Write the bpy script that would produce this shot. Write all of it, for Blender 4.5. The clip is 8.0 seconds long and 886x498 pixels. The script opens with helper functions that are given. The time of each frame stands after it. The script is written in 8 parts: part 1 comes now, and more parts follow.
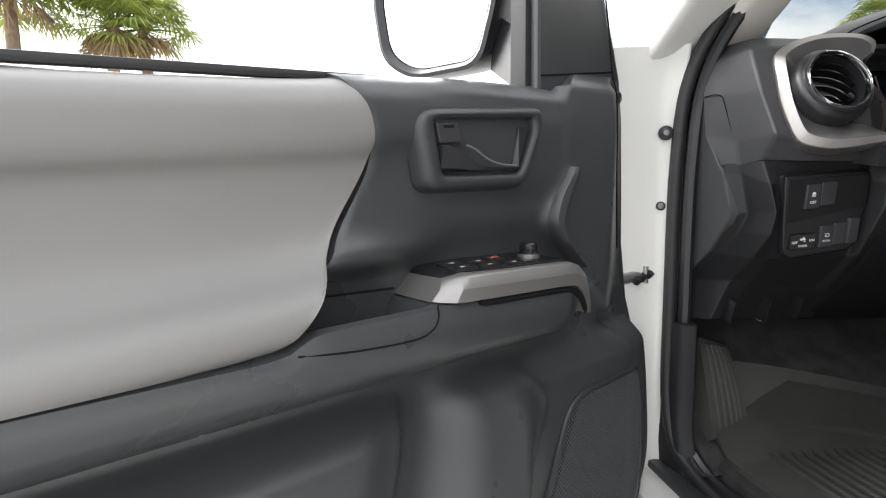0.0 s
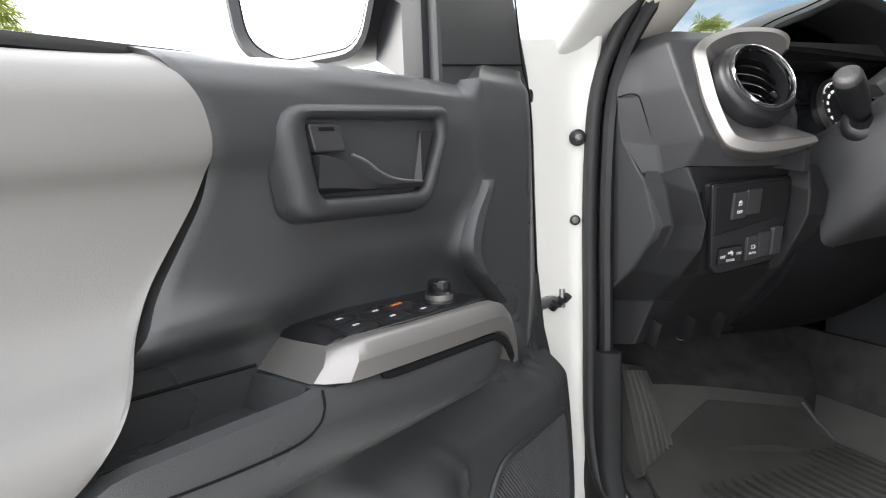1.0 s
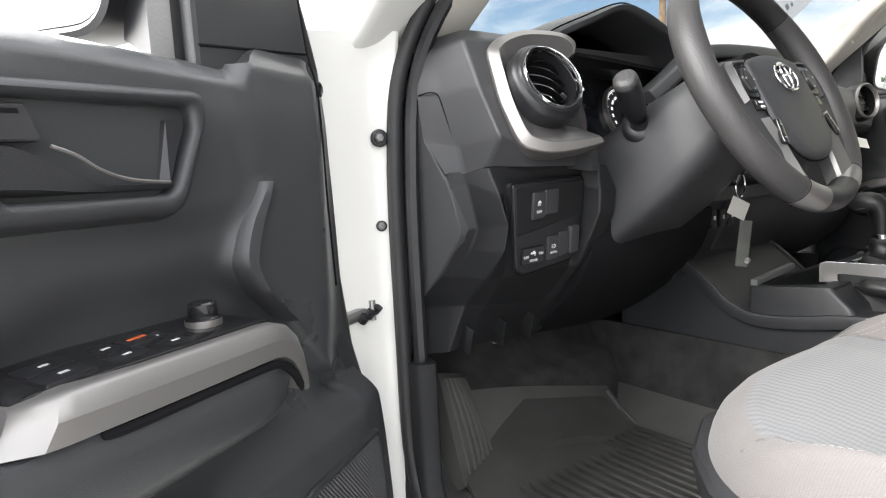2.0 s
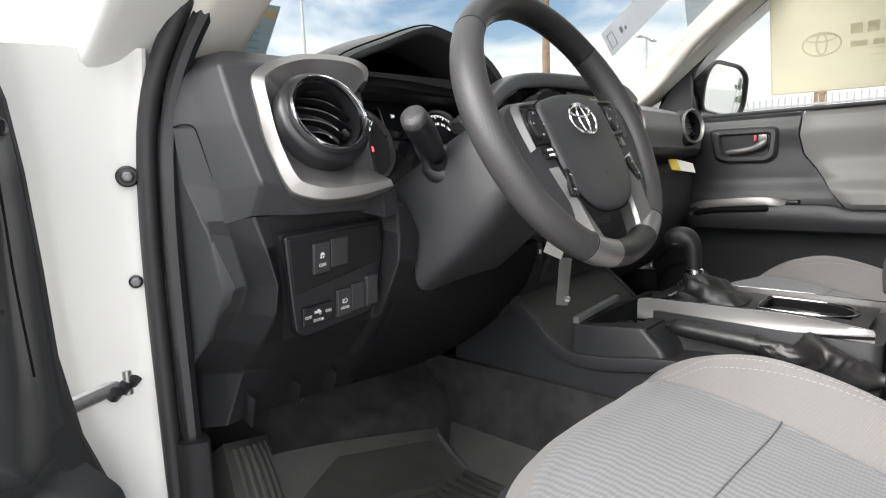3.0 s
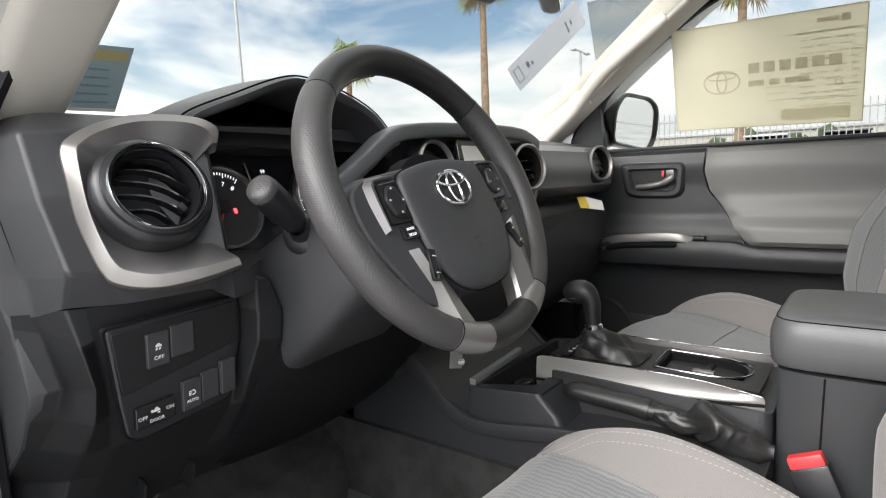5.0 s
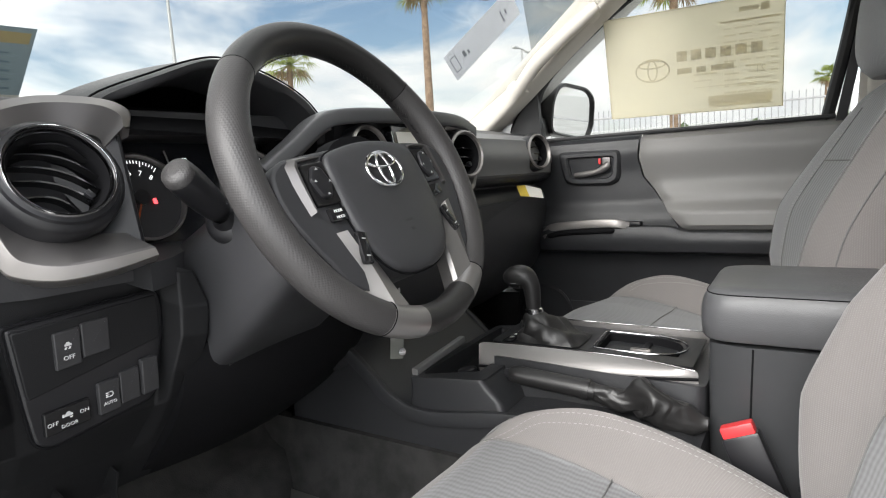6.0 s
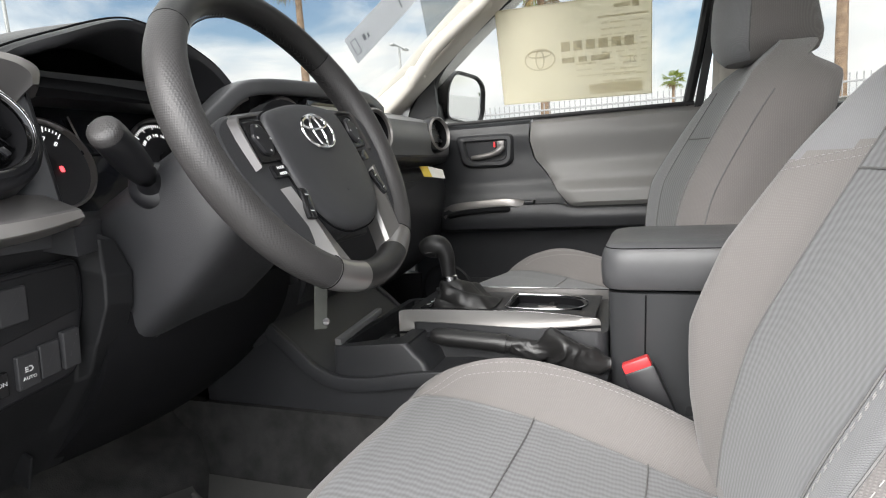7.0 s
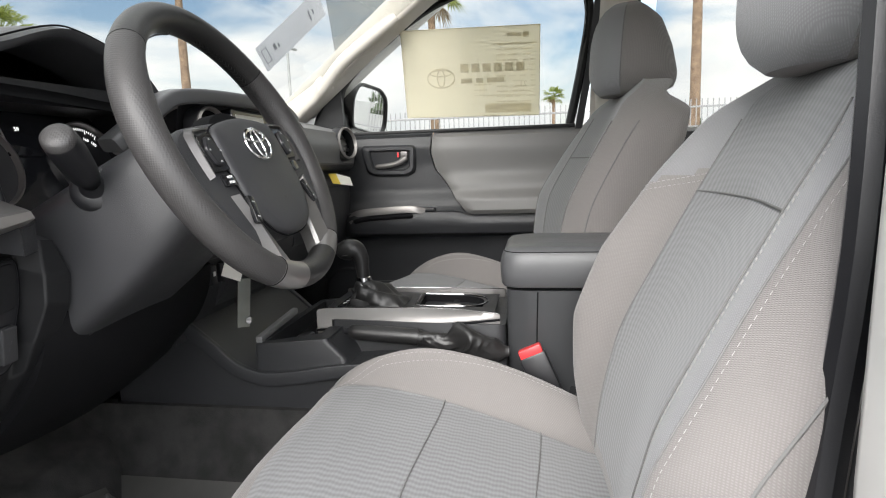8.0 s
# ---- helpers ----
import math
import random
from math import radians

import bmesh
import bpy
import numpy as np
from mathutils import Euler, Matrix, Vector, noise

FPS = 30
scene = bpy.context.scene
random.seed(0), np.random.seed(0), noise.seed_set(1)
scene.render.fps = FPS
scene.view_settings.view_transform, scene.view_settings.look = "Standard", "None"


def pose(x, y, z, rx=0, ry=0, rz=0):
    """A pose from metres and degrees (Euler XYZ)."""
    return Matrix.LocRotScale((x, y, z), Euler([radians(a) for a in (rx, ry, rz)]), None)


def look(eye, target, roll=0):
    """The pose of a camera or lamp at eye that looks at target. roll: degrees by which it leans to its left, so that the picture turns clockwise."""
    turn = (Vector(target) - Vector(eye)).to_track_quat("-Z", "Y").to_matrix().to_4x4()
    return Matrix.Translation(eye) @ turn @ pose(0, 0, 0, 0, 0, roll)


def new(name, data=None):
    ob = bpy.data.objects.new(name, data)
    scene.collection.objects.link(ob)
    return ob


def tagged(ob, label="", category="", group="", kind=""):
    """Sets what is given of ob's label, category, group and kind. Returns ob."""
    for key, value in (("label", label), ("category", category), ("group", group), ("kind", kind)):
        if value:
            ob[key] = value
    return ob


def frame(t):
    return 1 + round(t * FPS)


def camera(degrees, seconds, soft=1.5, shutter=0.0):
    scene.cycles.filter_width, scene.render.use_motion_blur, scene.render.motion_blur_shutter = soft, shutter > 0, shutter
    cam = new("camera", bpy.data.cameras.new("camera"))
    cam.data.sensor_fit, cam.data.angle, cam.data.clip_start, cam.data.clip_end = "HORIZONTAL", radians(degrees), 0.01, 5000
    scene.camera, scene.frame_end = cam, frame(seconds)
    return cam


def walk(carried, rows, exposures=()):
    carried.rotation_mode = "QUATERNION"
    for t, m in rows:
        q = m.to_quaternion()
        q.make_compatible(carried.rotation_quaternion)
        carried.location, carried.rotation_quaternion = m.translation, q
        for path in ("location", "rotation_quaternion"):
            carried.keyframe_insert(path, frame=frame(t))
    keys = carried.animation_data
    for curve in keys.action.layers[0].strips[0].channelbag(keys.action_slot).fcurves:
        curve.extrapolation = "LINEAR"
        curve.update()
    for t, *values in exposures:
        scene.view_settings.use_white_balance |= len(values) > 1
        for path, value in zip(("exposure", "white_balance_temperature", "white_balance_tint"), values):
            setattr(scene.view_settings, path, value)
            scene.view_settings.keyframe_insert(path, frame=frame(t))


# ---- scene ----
cam = camera(74.7, 8.0, 1.1)
PATH = [
    (0, (-1.332, -0.561, 1.085), (-1.015, 1.395, 0.818), -0.8),
    (0.5, (-1.317, -0.442, 1.088), (-0.829, 1.48, 0.831), -1.4),
    (1, (-1.299, -0.371, 1.094), (-0.598, 1.485, 0.845), -2.1),
    (1.5, (-1.278, -0.335, 1.083), (-0.322, 1.404, 0.838), -2.6),
    (2, (-1.221, -0.328, 1.081), (-0.027, 1.259, 0.843), -2.9),
    (2.2, (-1.187, -0.33, 1.086), (0.086, 1.194, 0.851), -2.9),
    (3.3, (-0.979, -0.35, 1.168), (0.512, 0.953, 0.888), -2.2),
    (3.5, (-0.958, -0.355, 1.184), (0.555, 0.925, 0.912), -2.2),
    (4, (-0.92, -0.365, 1.21), (0.622, 0.881, 0.948), -2.2),
    (5.5, (-0.889, -0.367, 1.213), (0.726, 0.784, 0.956), -3.1),
    (6, (-0.876, -0.372, 1.192), (0.801, 0.683, 0.923), -3.7),
    (6.5, (-0.897, -0.359, 1.167), (0.872, 0.529, 0.88), -4.1),
    (7, (-0.944, -0.337, 1.155), (0.906, 0.36, 0.851), -4.0),
    (7.5, (-0.995, -0.325, 1.161), (0.916, 0.172, 0.846), -3.3),
    (8, (-1.055, -0.322, 1.17), (0.894, 0.007, 0.864), -2.0),
]
walk(cam, [(t, look(eye, target, roll)) for t, eye, target, roll in PATH], [(0.0, 1.32), (1.0, 1.70), (2.0, 1.80), (3.5, 1.55), (8.0, 1.45)])

# ---- daylight: bright broken cloud, one soft sun ----
SUN_AZ, SUN_EL = radians(-84.0), radians(33.0)
world = bpy.data.worlds.new("overcast_sky")
scene.world = world
world.use_nodes = True
wn, wl = world.node_tree.nodes, world.node_tree.links
wn.clear()
w_out = wn.new("ShaderNodeOutputWorld")
w_bg = wn.new("ShaderNodeBackground")
w_sky = wn.new("ShaderNodeTexSky")
w_sky.sky_type, w_sky.sun_disc = "NISHITA", False
w_sky.sun_elevation, w_sky.sun_rotation = SUN_EL, SUN_AZ
w_tc = wn.new("ShaderNodeTexCoord")
w_map = wn.new("ShaderNodeMapping")
w_map.inputs["Scale"].default_value = (1.0, 1.0, 2.6)
w_noise = wn.new("ShaderNodeTexNoise")
w_noise.inputs["Scale"].default_value, w_noise.inputs["Detail"].default_value = 2.6, 7.0
w_noise.inputs["Roughness"].default_value, w_noise.inputs["Distortion"].default_value = 0.55, 0.4
w_ramp = wn.new("ShaderNodeValToRGB")
w_ramp.color_ramp.elements[0].position, w_ramp.color_ramp.elements[1].position = 0.315, 0.50
w_shade = wn.new("ShaderNodeTexNoise")
w_shade.inputs["Scale"].default_value, w_shade.inputs["Detail"].default_value = 4.0, 6.0
w_cloud = wn.new("ShaderNodeValToRGB")
w_cloud.color_ramp.elements[0].color, w_cloud.color_ramp.elements[1].color = (7.35, 7.55, 7.9, 1), (9.55, 9.5, 9.45, 1)
w_cloud.color_ramp.elements[0].position, w_cloud.color_ramp.elements[1].position = 0.38, 0.58
w_mix = wn.new("ShaderNodeMix")
w_mix.data_type = "RGBA"
wl.new(w_tc.outputs["Generated"], w_map.inputs["Vector"])
wl.new(w_map.outputs["Vector"], w_noise.inputs["Vector"])
wl.new(w_map.outputs["Vector"], w_shade.inputs["Vector"])
wl.new(w_noise.outputs["Fac"], w_ramp.inputs["Fac"])
wl.new(w_shade.outputs["Fac"], w_cloud.inputs["Fac"])
wl.new(w_ramp.outputs["Color"], w_mix.inputs["Factor"])
wl.new(w_sky.outputs["Color"], w_mix.inputs["A"])
wl.new(w_cloud.outputs["Color"], w_mix.inputs["B"])
wl.new(w_mix.outputs["Result"], w_bg.inputs["Color"])
# the cloud layer is brighter towards the sun
w_dot = wn.new("ShaderNodeVectorMath")
w_dot.operation = "DOT_PRODUCT"
w_dot.inputs[1].default_value = (math.sin(SUN_AZ) * math.cos(SUN_EL), math.cos(SUN_AZ) * math.cos(SUN_EL), math.sin(SUN_EL))
w_span = wn.new("ShaderNodeMapRange")
w_span.interpolation_type = "SMOOTHSTEP"
for key, value in (("From Min", -0.9), ("From Max", 1.0), ("To Min", 0.085), ("To Max", 0.185)):
    w_span.inputs[key].default_value = value
wl.new(w_tc.outputs["Generated"], w_dot.inputs[0])
wl.new(w_dot.outputs["Value"], w_span.inputs["Value"])
wl.new(w_span.outputs["Result"], w_bg.inputs["Strength"])
wl.new(w_bg.outputs["Background"], w_out.inputs["Surface"])
sun = new("sun", bpy.data.lights.new("sun", "SUN"))
sun.data.energy, sun.data.angle, sun.data.color = 2.2, radians(40), (1.0, 0.98, 0.95)
sun.matrix_basis = look((0, 0, 0), (-math.sin(SUN_AZ) * math.cos(SUN_EL), -math.cos(SUN_AZ) * math.cos(SUN_EL), -math.sin(SUN_EL)))


# ---- materials ----
def material(name, colour, rough=0.5, metal=0.0, vary=0.12, scale=6.0, grain=0.0, grain_scale=900.0, spec=0.5, coat=0.0, tint=None, rough_vary=0.1, sheen=0.0):
    """Base colour with cloudy variation, uneven gloss and a fine bump."""
    m = bpy.data.materials.new(name)
    m.use_nodes = True
    n, l = m.node_tree.nodes, m.node_tree.links
    b = n["Principled BSDF"]
    tc = n.new("ShaderNodeTexCoord")
    cl = n.new("ShaderNodeTexNoise")
    cl.inputs["Scale"].default_value, cl.inputs["Detail"].default_value = scale, 6
    l.new(tc.outputs["Object"], cl.inputs["Vector"])
    mix = n.new("ShaderNodeMix")
    mix.data_type = "RGBA"
    other = tint or tuple(c * (1 - vary) for c in colour)
    mix.inputs["A"].default_value, mix.inputs["B"].default_value = (*colour, 1), (*other, 1)
    ramp = n.new("ShaderNodeValToRGB")
    ramp.color_ramp.elements[0].position, ramp.color_ramp.elements[1].position = 0.35, 0.68
    l.new(cl.outputs["Fac"], ramp.inputs["Fac"])
    l.new(ramp.outputs["Color"], mix.inputs["Factor"])
    l.new(mix.outputs["Result"], b.inputs["Base Color"])
    mr = n.new("ShaderNodeMapRange")
    mr.inputs["To Min"].default_value, mr.inputs["To Max"].default_value = max(rough - rough_vary, 0.02), min(rough + rough_vary, 1)
    l.new(cl.outputs["Fac"], mr.inputs["Value"])
    l.new(mr.outputs["Result"], b.inputs["Roughness"])
    b.inputs["Metallic"].default_value = metal
    b.inputs["Specular IOR Level"].default_value = spec
    b.inputs["Coat Weight"].default_value = coat
    b.inputs["Coat Roughness"].default_value = 0.05
    b.inputs["Sheen Weight"].default_value = sheen
    if grain:
        g = n.new("ShaderNodeTexVoronoi")
        g.inputs["Scale"].default_value = grain_scale
        l.new(tc.outputs["Object"], g.inputs["Vector"])
        bp = n.new("ShaderNodeBump")
        bp.inputs["Strength"].default_value, bp.inputs["Distance"].default_value = grain, 0.0006
        l.new(g.outputs["Distance"], bp.inputs["Height"])
        l.new(bp.outputs["Normal"], b.inputs["Normal"])
    return m


def weave(name, colour, dark, pitch, kind="twill", depth=0.5):
    """Woven seat cloth: threads as relief and colour at the given pitch in metres."""
    m = material(name, colour, 0.92, 0, 0.08, 9, spec=0.2, sheen=0.25)
    n, l = m.node_tree.nodes, m.node_tree.links
    b = n["Principled BSDF"]
    tc = next(x for x in n if x.type == "TEX_COORD")
    mp = n.new("ShaderNodeMapping")
    if kind == "twill":
        mp.inputs["Rotation"].default_value = (0.5, 0.6, 0.8)
    l.new(tc.outputs["Object"], mp.inputs["Vector"])
    waves = []
    for axis in (("X", "Y") if kind == "twill" else ("X", "Z", "Y")):
        wv = n.new("ShaderNodeTexWave")
        wv.bands_direction = axis
        wv.inputs["Scale"].default_value = 0.314 / pitch * (1.0 if axis == "X" else 0.62)
        wv.inputs["Distortion"].default_value = 0.6 if kind == "twill" else 1.2
        wv.inputs["Detail"].default_value = 1.0
        wv.inputs["Detail Scale"].default_value = 1.5
        l.new(mp.outputs["Vector"], wv.inputs["Vector"])
        waves.append(wv)
    mul = n.new("ShaderNodeMath")
    mul.operation = "MULTIPLY"
    l.new(waves[0].outputs["Fac"], mul.inputs[0])
    l.new(waves[1].outputs["Fac"], mul.inputs[1])
    out = mul.outputs[0]
    if len(waves) > 2:
        add = n.new("ShaderNodeMath")
        add.operation = "MAXIMUM"
        mul2 = n.new("ShaderNodeMath")
        mul2.operation = "MULTIPLY"
        l.new(waves[0].outputs["Fac"], mul2.inputs[0])
        l.new(waves[2].outputs["Fac"], mul2.inputs[1])
        l.new(out, add.inputs[0])
        l.new(mul2.outputs[0], add.inputs[1])
        out = add.outputs[0]
    old = b.inputs["Base Color"].links[0].from_socket
    mix = n.new("ShaderNodeMix")
    mix.data_type = "RGBA"
    l.new(out, mix.inputs["Factor"])
    mix.inputs["A"].default_value = (*dark, 1)
    l.new(old, mix.inputs["B"])
    l.new(mix.outputs["Result"], b.inputs["Base Color"])
    bp = n.new("ShaderNodeBump")
    bp.inputs["Strength"].default_value, bp.inputs["Distance"].default_value = depth, 0.001
    l.new(out, bp.inputs["Height"])
    l.new(bp.outputs["Normal"], b.inputs["Normal"])
    return m


def ribbed(name, colour, dark, pitch, depth=0.4):
    """Seat cloth with fine ribs that waver from side to side along their length."""
    m = material(name, colour, 0.92, 0, 0.07, 9, spec=0.2, sheen=0.25)
    n, l = m.node_tree.nodes, m.node_tree.links
    b = n["Principled BSDF"]
    tc = next(x for x in n if x.type == "TEX_COORD")
    sep = n.new("ShaderNodeSeparateXYZ")
    l.new(tc.outputs["Object"], sep.inputs["Vector"])

    def calc(op, a, c):
        k = n.new("ShaderNodeMath")
        k.operation = op
        for i, v in enumerate((a, c)):
            if isinstance(v, (int, float)):
                k.inputs[i].default_value = v
            else:
                l.new(v, k.inputs[i])
        return k.outputs[0]
    along = calc("ADD", sep.outputs["Y"], sep.outputs["Z"])
    zig = calc("PINGPONG", along, 0.0125)
    across = calc("ADD", sep.outputs["X"], calc("MULTIPLY", zig, 0.17))
    rib_ = calc("SINE", calc("MULTIPLY", across, 6.2832 / pitch), 0.0)
    knot = calc("SINE", calc("MULTIPLY", along, 6.2832 / 0.0052), 0.0)
    out = calc("ADD", calc("MULTIPLY", rib_, 0.27), calc("ADD", calc("MULTIPLY", knot, 0.08), 0.5))
    old = b.inputs["Base Color"].links[0].from_socket
    mix = n.new("ShaderNodeMix")
    mix.data_type = "RGBA"
    l.new(out, mix.inputs["Factor"])
    mix.inputs["A"].default_value = (*dark, 1)
    l.new(old, mix.inputs["B"])
    l.new(mix.outputs["Result"], b.inputs["Base Color"])
    bp = n.new("ShaderNodeBump")
    bp.inputs["Strength"].default_value, bp.inputs["Distance"].default_value = depth, 0.001
    l.new(out, bp.inputs["Height"])
    l.new(bp.outputs["Normal"], b.inputs["Normal"])
    return m


def glow(name, colour, strength):
    m = material(name, colour, 0.4, vary=0.05)
    b = m.node_tree.nodes["Principled BSDF"]
    b.inputs["Emission Color"].default_value, b.inputs["Emission Strength"].default_value = (*colour, 1), strength
    return m


def clear(name, colour=(1, 1, 1), rough=0.0):
    m = bpy.data.materials.new(name)
    m.use_nodes = True
    n, l = m.node_tree.nodes, m.node_tree.links
    n.clear()
    out, mix, tr, gl, fr = (n.new("ShaderNode" + k) for k in ("OutputMaterial", "MixShader", "BsdfTransparent", "BsdfGlossy", "LayerWeight"))
    tr.inputs["Color"].default_value = (*colour, 1)
    gl.inputs["Roughness"].default_value = 0.02
    fr.inputs["Blend"].default_value = 0.25
    gain = n.new("ShaderNodeMapRange")
    gain.inputs["To Min"].default_value, gain.inputs["To Max"].default_value = 0.015, 0.13
    l.new(fr.outputs["Facing"], gain.inputs["Value"])
    l.new(gain.outputs["Result"], mix.inputs["Fac"])
    l.new(tr.outputs["BSDF"], mix.inputs[1])
    l.new(gl.outputs["BSDF"], mix.inputs[2])
    l.new(mix.outputs["Shader"], out.inputs["Surface"])
    return m


BLACK = material("black_grained_plastic", (0.028, 0.0288, 0.0312), 0.40, 0, 0.2, 8, 0.28, 1300)
BLACK_SOFT = material("black_soft_trim", (0.044, 0.0455, 0.048), 0.30, 0, 0.2, 5, 0.22, 1250)
LID = material("dark_grey_padding", (0.082, 0.083, 0.087), 0.40, 0, 0.15, 5, 0.25, 1250)
DARK = material("dark_dash_plastic", (0.038, 0.0382, 0.0412), 0.44, 0, 0.18, 7, 0.30, 1300)
SATIN = material("satin_black_plastic", (0.014, 0.014, 0.016), 0.34, 0, 0.15, 10, 0.1, 900)
PIANO = material("gloss_black_plastic", (0.012, 0.012, 0.013), 0.12, 0, 0.1, 4)
BUTTON = material("grey_black_button", (0.034, 0.034, 0.036), 0.36, 0, 0.15, 30, 0.2, 1300)
PEDAL = material("worn_grey_rubber", (0.045, 0.043, 0.042), 0.6, 0, 0.4, 40, 0.4, 500)
# matt switch field; also the trim black, darkened for shade low on the dash
MATTE = material("matte_black_and_shaded_plastic", (0.0115, 0.0117, 0.0128), 0.52, 0, 0.2, 8, 0.28, 1300, spec=0.3)
# black plastic with the under-dash shade put into its colour
KNEE = material("shaded_black_plastic", (0.0075, 0.0075, 0.0085), 0.7, 0, 0.2, 8, 0.2, 1300, spec=0.12)
# near-black for seams and black edges, and for shade painted into recesses and linings
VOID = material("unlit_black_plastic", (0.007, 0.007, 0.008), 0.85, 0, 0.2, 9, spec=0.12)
VINYL = material("grey_vinyl_insert", (0.182, 0.177, 0.171), 0.46, 0, 0.07, 3, 0.12, 900)
GREYPAD = material("grey_dash_pad", (0.17, 0.17, 0.172), 0.55, 0, 0.1, 5, 0.25, 800)
SILVER = material("satin_silver_paint", (0.275, 0.260, 0.250), 0.38, 0.75, 0.06, 5, coat=0.2, rough_vary=0.05)
BEZEL = material("toned_down_silver_paint", (0.235, 0.226, 0.220), 0.42, 0.7, 0.06, 5, coat=0.1, rough_vary=0.05)
SILVER_DK = material("shadow_silver_paint", (0.20, 0.19, 0.185), 0.38, 0.6, 0.08, 5, rough_vary=0.05)
# dark bolt metal; also silver trim with shade put into its colour
GUNMETAL = material("dark_metal_and_shaded_silver", (0.17, 0.162, 0.160), 0.36, 0.75, 0.08, 5, coat=0.1, rough_vary=0.05)
SPOKE = material("satin_silver_spoke", (0.34, 0.328, 0.320), 0.36, 0.85, 0.06, 5, coat=0.2, rough_vary=0.05)
CHROME = material("chrome", (0.86, 0.86, 0.87), 0.09, 1.0, 0.03, 4, rough_vary=0.04)
SMOKE = material("smoked_chrome", (0.42, 0.42, 0.43), 0.14, 1.0, 0.05, 4, rough_vary=0.04)
STEEL = material("bare_steel", (0.45, 0.45, 0.45), 0.35, 1.0, 0.25, 25)
WHITE = material("white_car_paint", (0.60, 0.59, 0.565), 0.30, 0, 0.03, 2, coat=0.6, rough_vary=0.05)
RUBBER = material("black_rubber_seal", (0.015, 0.015, 0.016), 0.55, 0, 0.25, 12, 0.15, 400)
BEIGE = material("pale_grey_headliner", (0.56, 0.53, 0.48), 0.85, 0, 0.05, 5, 0.2, 900)
CARPET = material("charcoal_carpet", (0.043, 0.0425, 0.042), 0.95, 0, 0.45, 22, 0.9, 420, spec=0.1)
MAT = material("black_rubber_mat", (0.056, 0.055, 0.052), 0.5, 0, 0.3, 10, 0.3, 260)
LEATHER = material("black_leather", (0.017, 0.0165, 0.0165), 0.38, 0, 0.2, 9, 0.25, 900)
PERF = material("dimpled_grey_leather", (0.042, 0.040, 0.040), 0.46, 0, 0.12, 9, 0.5, 430)
next(k for k in PERF.node_tree.nodes if k.type == "TEX_VORONOI").inputs["Randomness"].default_value = 0.12
BOLSTER = weave("grey_twill_cloth", (0.232, 0.217, 0.209), (0.182, 0.170, 0.164), 0.0016, "twill", 0.35)
CENTRE = ribbed("grey_ribbed_cloth", (0.245, 0.246, 0.251), (0.132, 0.133, 0.136), 0.0105, 0.45)
PLAIN = weave("grey_flat_cloth", (0.27, 0.27, 0.275), (0.21, 0.21, 0.215), 0.0014, "twill", 0.3)
THREAD = material("white_stitching", (0.35, 0.34, 0.33), 0.8, 0, 0.1, 60)
SEAM = material("dark_seam", (0.16, 0.158, 0.155), 0.9, 0, 0.1, 60)
GAUGE = glow("lit_gauge_print", (0.85, 0.85, 0.85), 0.45)
GAUGE_FACE = material("charcoal_gauge_face", (0.030, 0.030, 0.033), 0.55, 0, 0.1, 20)
RED = material("red_plastic", (0.72, 0.045, 0.05), 0.35, 0, 0.1, 10)
ORANGE = material("orange_mark", (0.48, 0.10, 0.03), 0.5, 0, 0.1, 10)
WHITE_MARK = material("white_print", (0.78, 0.78, 0.78), 0.6, 0, 0.05, 20)
LAMP_MARK = material("soft_white_print", (0.58, 0.58, 0.58), 0.6, 0, 0.05, 20)
GREY_MARK = material("grey_print", (0.42, 0.42, 0.42), 0.6, 0, 0.05, 20)
PAPER = material("white_paper", (0.78, 0.76, 0.70), 0.8, 0, 0.05, 6)
YELLOW = material("yellow_print", (0.75, 0.55, 0.08), 0.7, 0, 0.05, 6)
REDLIGHT = glow("red_warning_light", (1.0, 0.05, 0.06), 1.6)
SCREEN = material("dark_display_glass", (0.014, 0.015, 0.018), 0.06, 0, 0.1, 4, coat=0.5)
MIRROR = material("mirror_glass", (0.92, 0.93, 0.94), 0.015, 1.0, 0.01, 2, rough_vary=0.0)
GLASS = clear("window_glass", (0.70, 0.705, 0.69))


# ---- building helpers ----
def thing(name, label, category, at=(0, 0, 0), rz=0.0, group="", kind=""):
    ob = new(name)
    ob.empty_display_size = 0.05
    ob.matrix_basis = pose(*at, 0, 0, rz)
    return tagged(ob, label, category, group, kind)


def finish(name, bm, mat, sharp=38):
    me = bpy.data.meshes.new(name)
    bmesh.ops.recalc_face_normals(bm, faces=bm.faces)
    bm.to_mesh(me)
    bm.free()
    me.materials.append(mat)
    me.shade_smooth()
    me.set_sharp_from_angle(angle=radians(sharp))
    for p in me.polygons:
        if len(p.vertices) > 6:
            p.use_smooth = False
    return me


def crisp(ob):
    """Keeps broad faces flat beside their rounded edges."""
    w = ob.modifiers.new("face_weight", "WEIGHTED_NORMAL")
    w.keep_sharp = True
    return ob


def part(name, bm, mat, parent, label="", sharp=38, local=False):
    """One mesh under a thing or a part. Meshes are drawn in world places unless local is set."""
    ob = new(name, finish(name, bm, mat, sharp))
    if parent:
        ob.parent = parent
        if not local and not parent.parent:
            ob.matrix_parent_inverse = parent.matrix_basis.inverted()
    return tagged(ob, label)


def solo(name, bm, mat, label, category, group="", kind="", sharp=38):
    return tagged(new(name, finish(name, bm, mat, sharp)), label, category, group, kind)


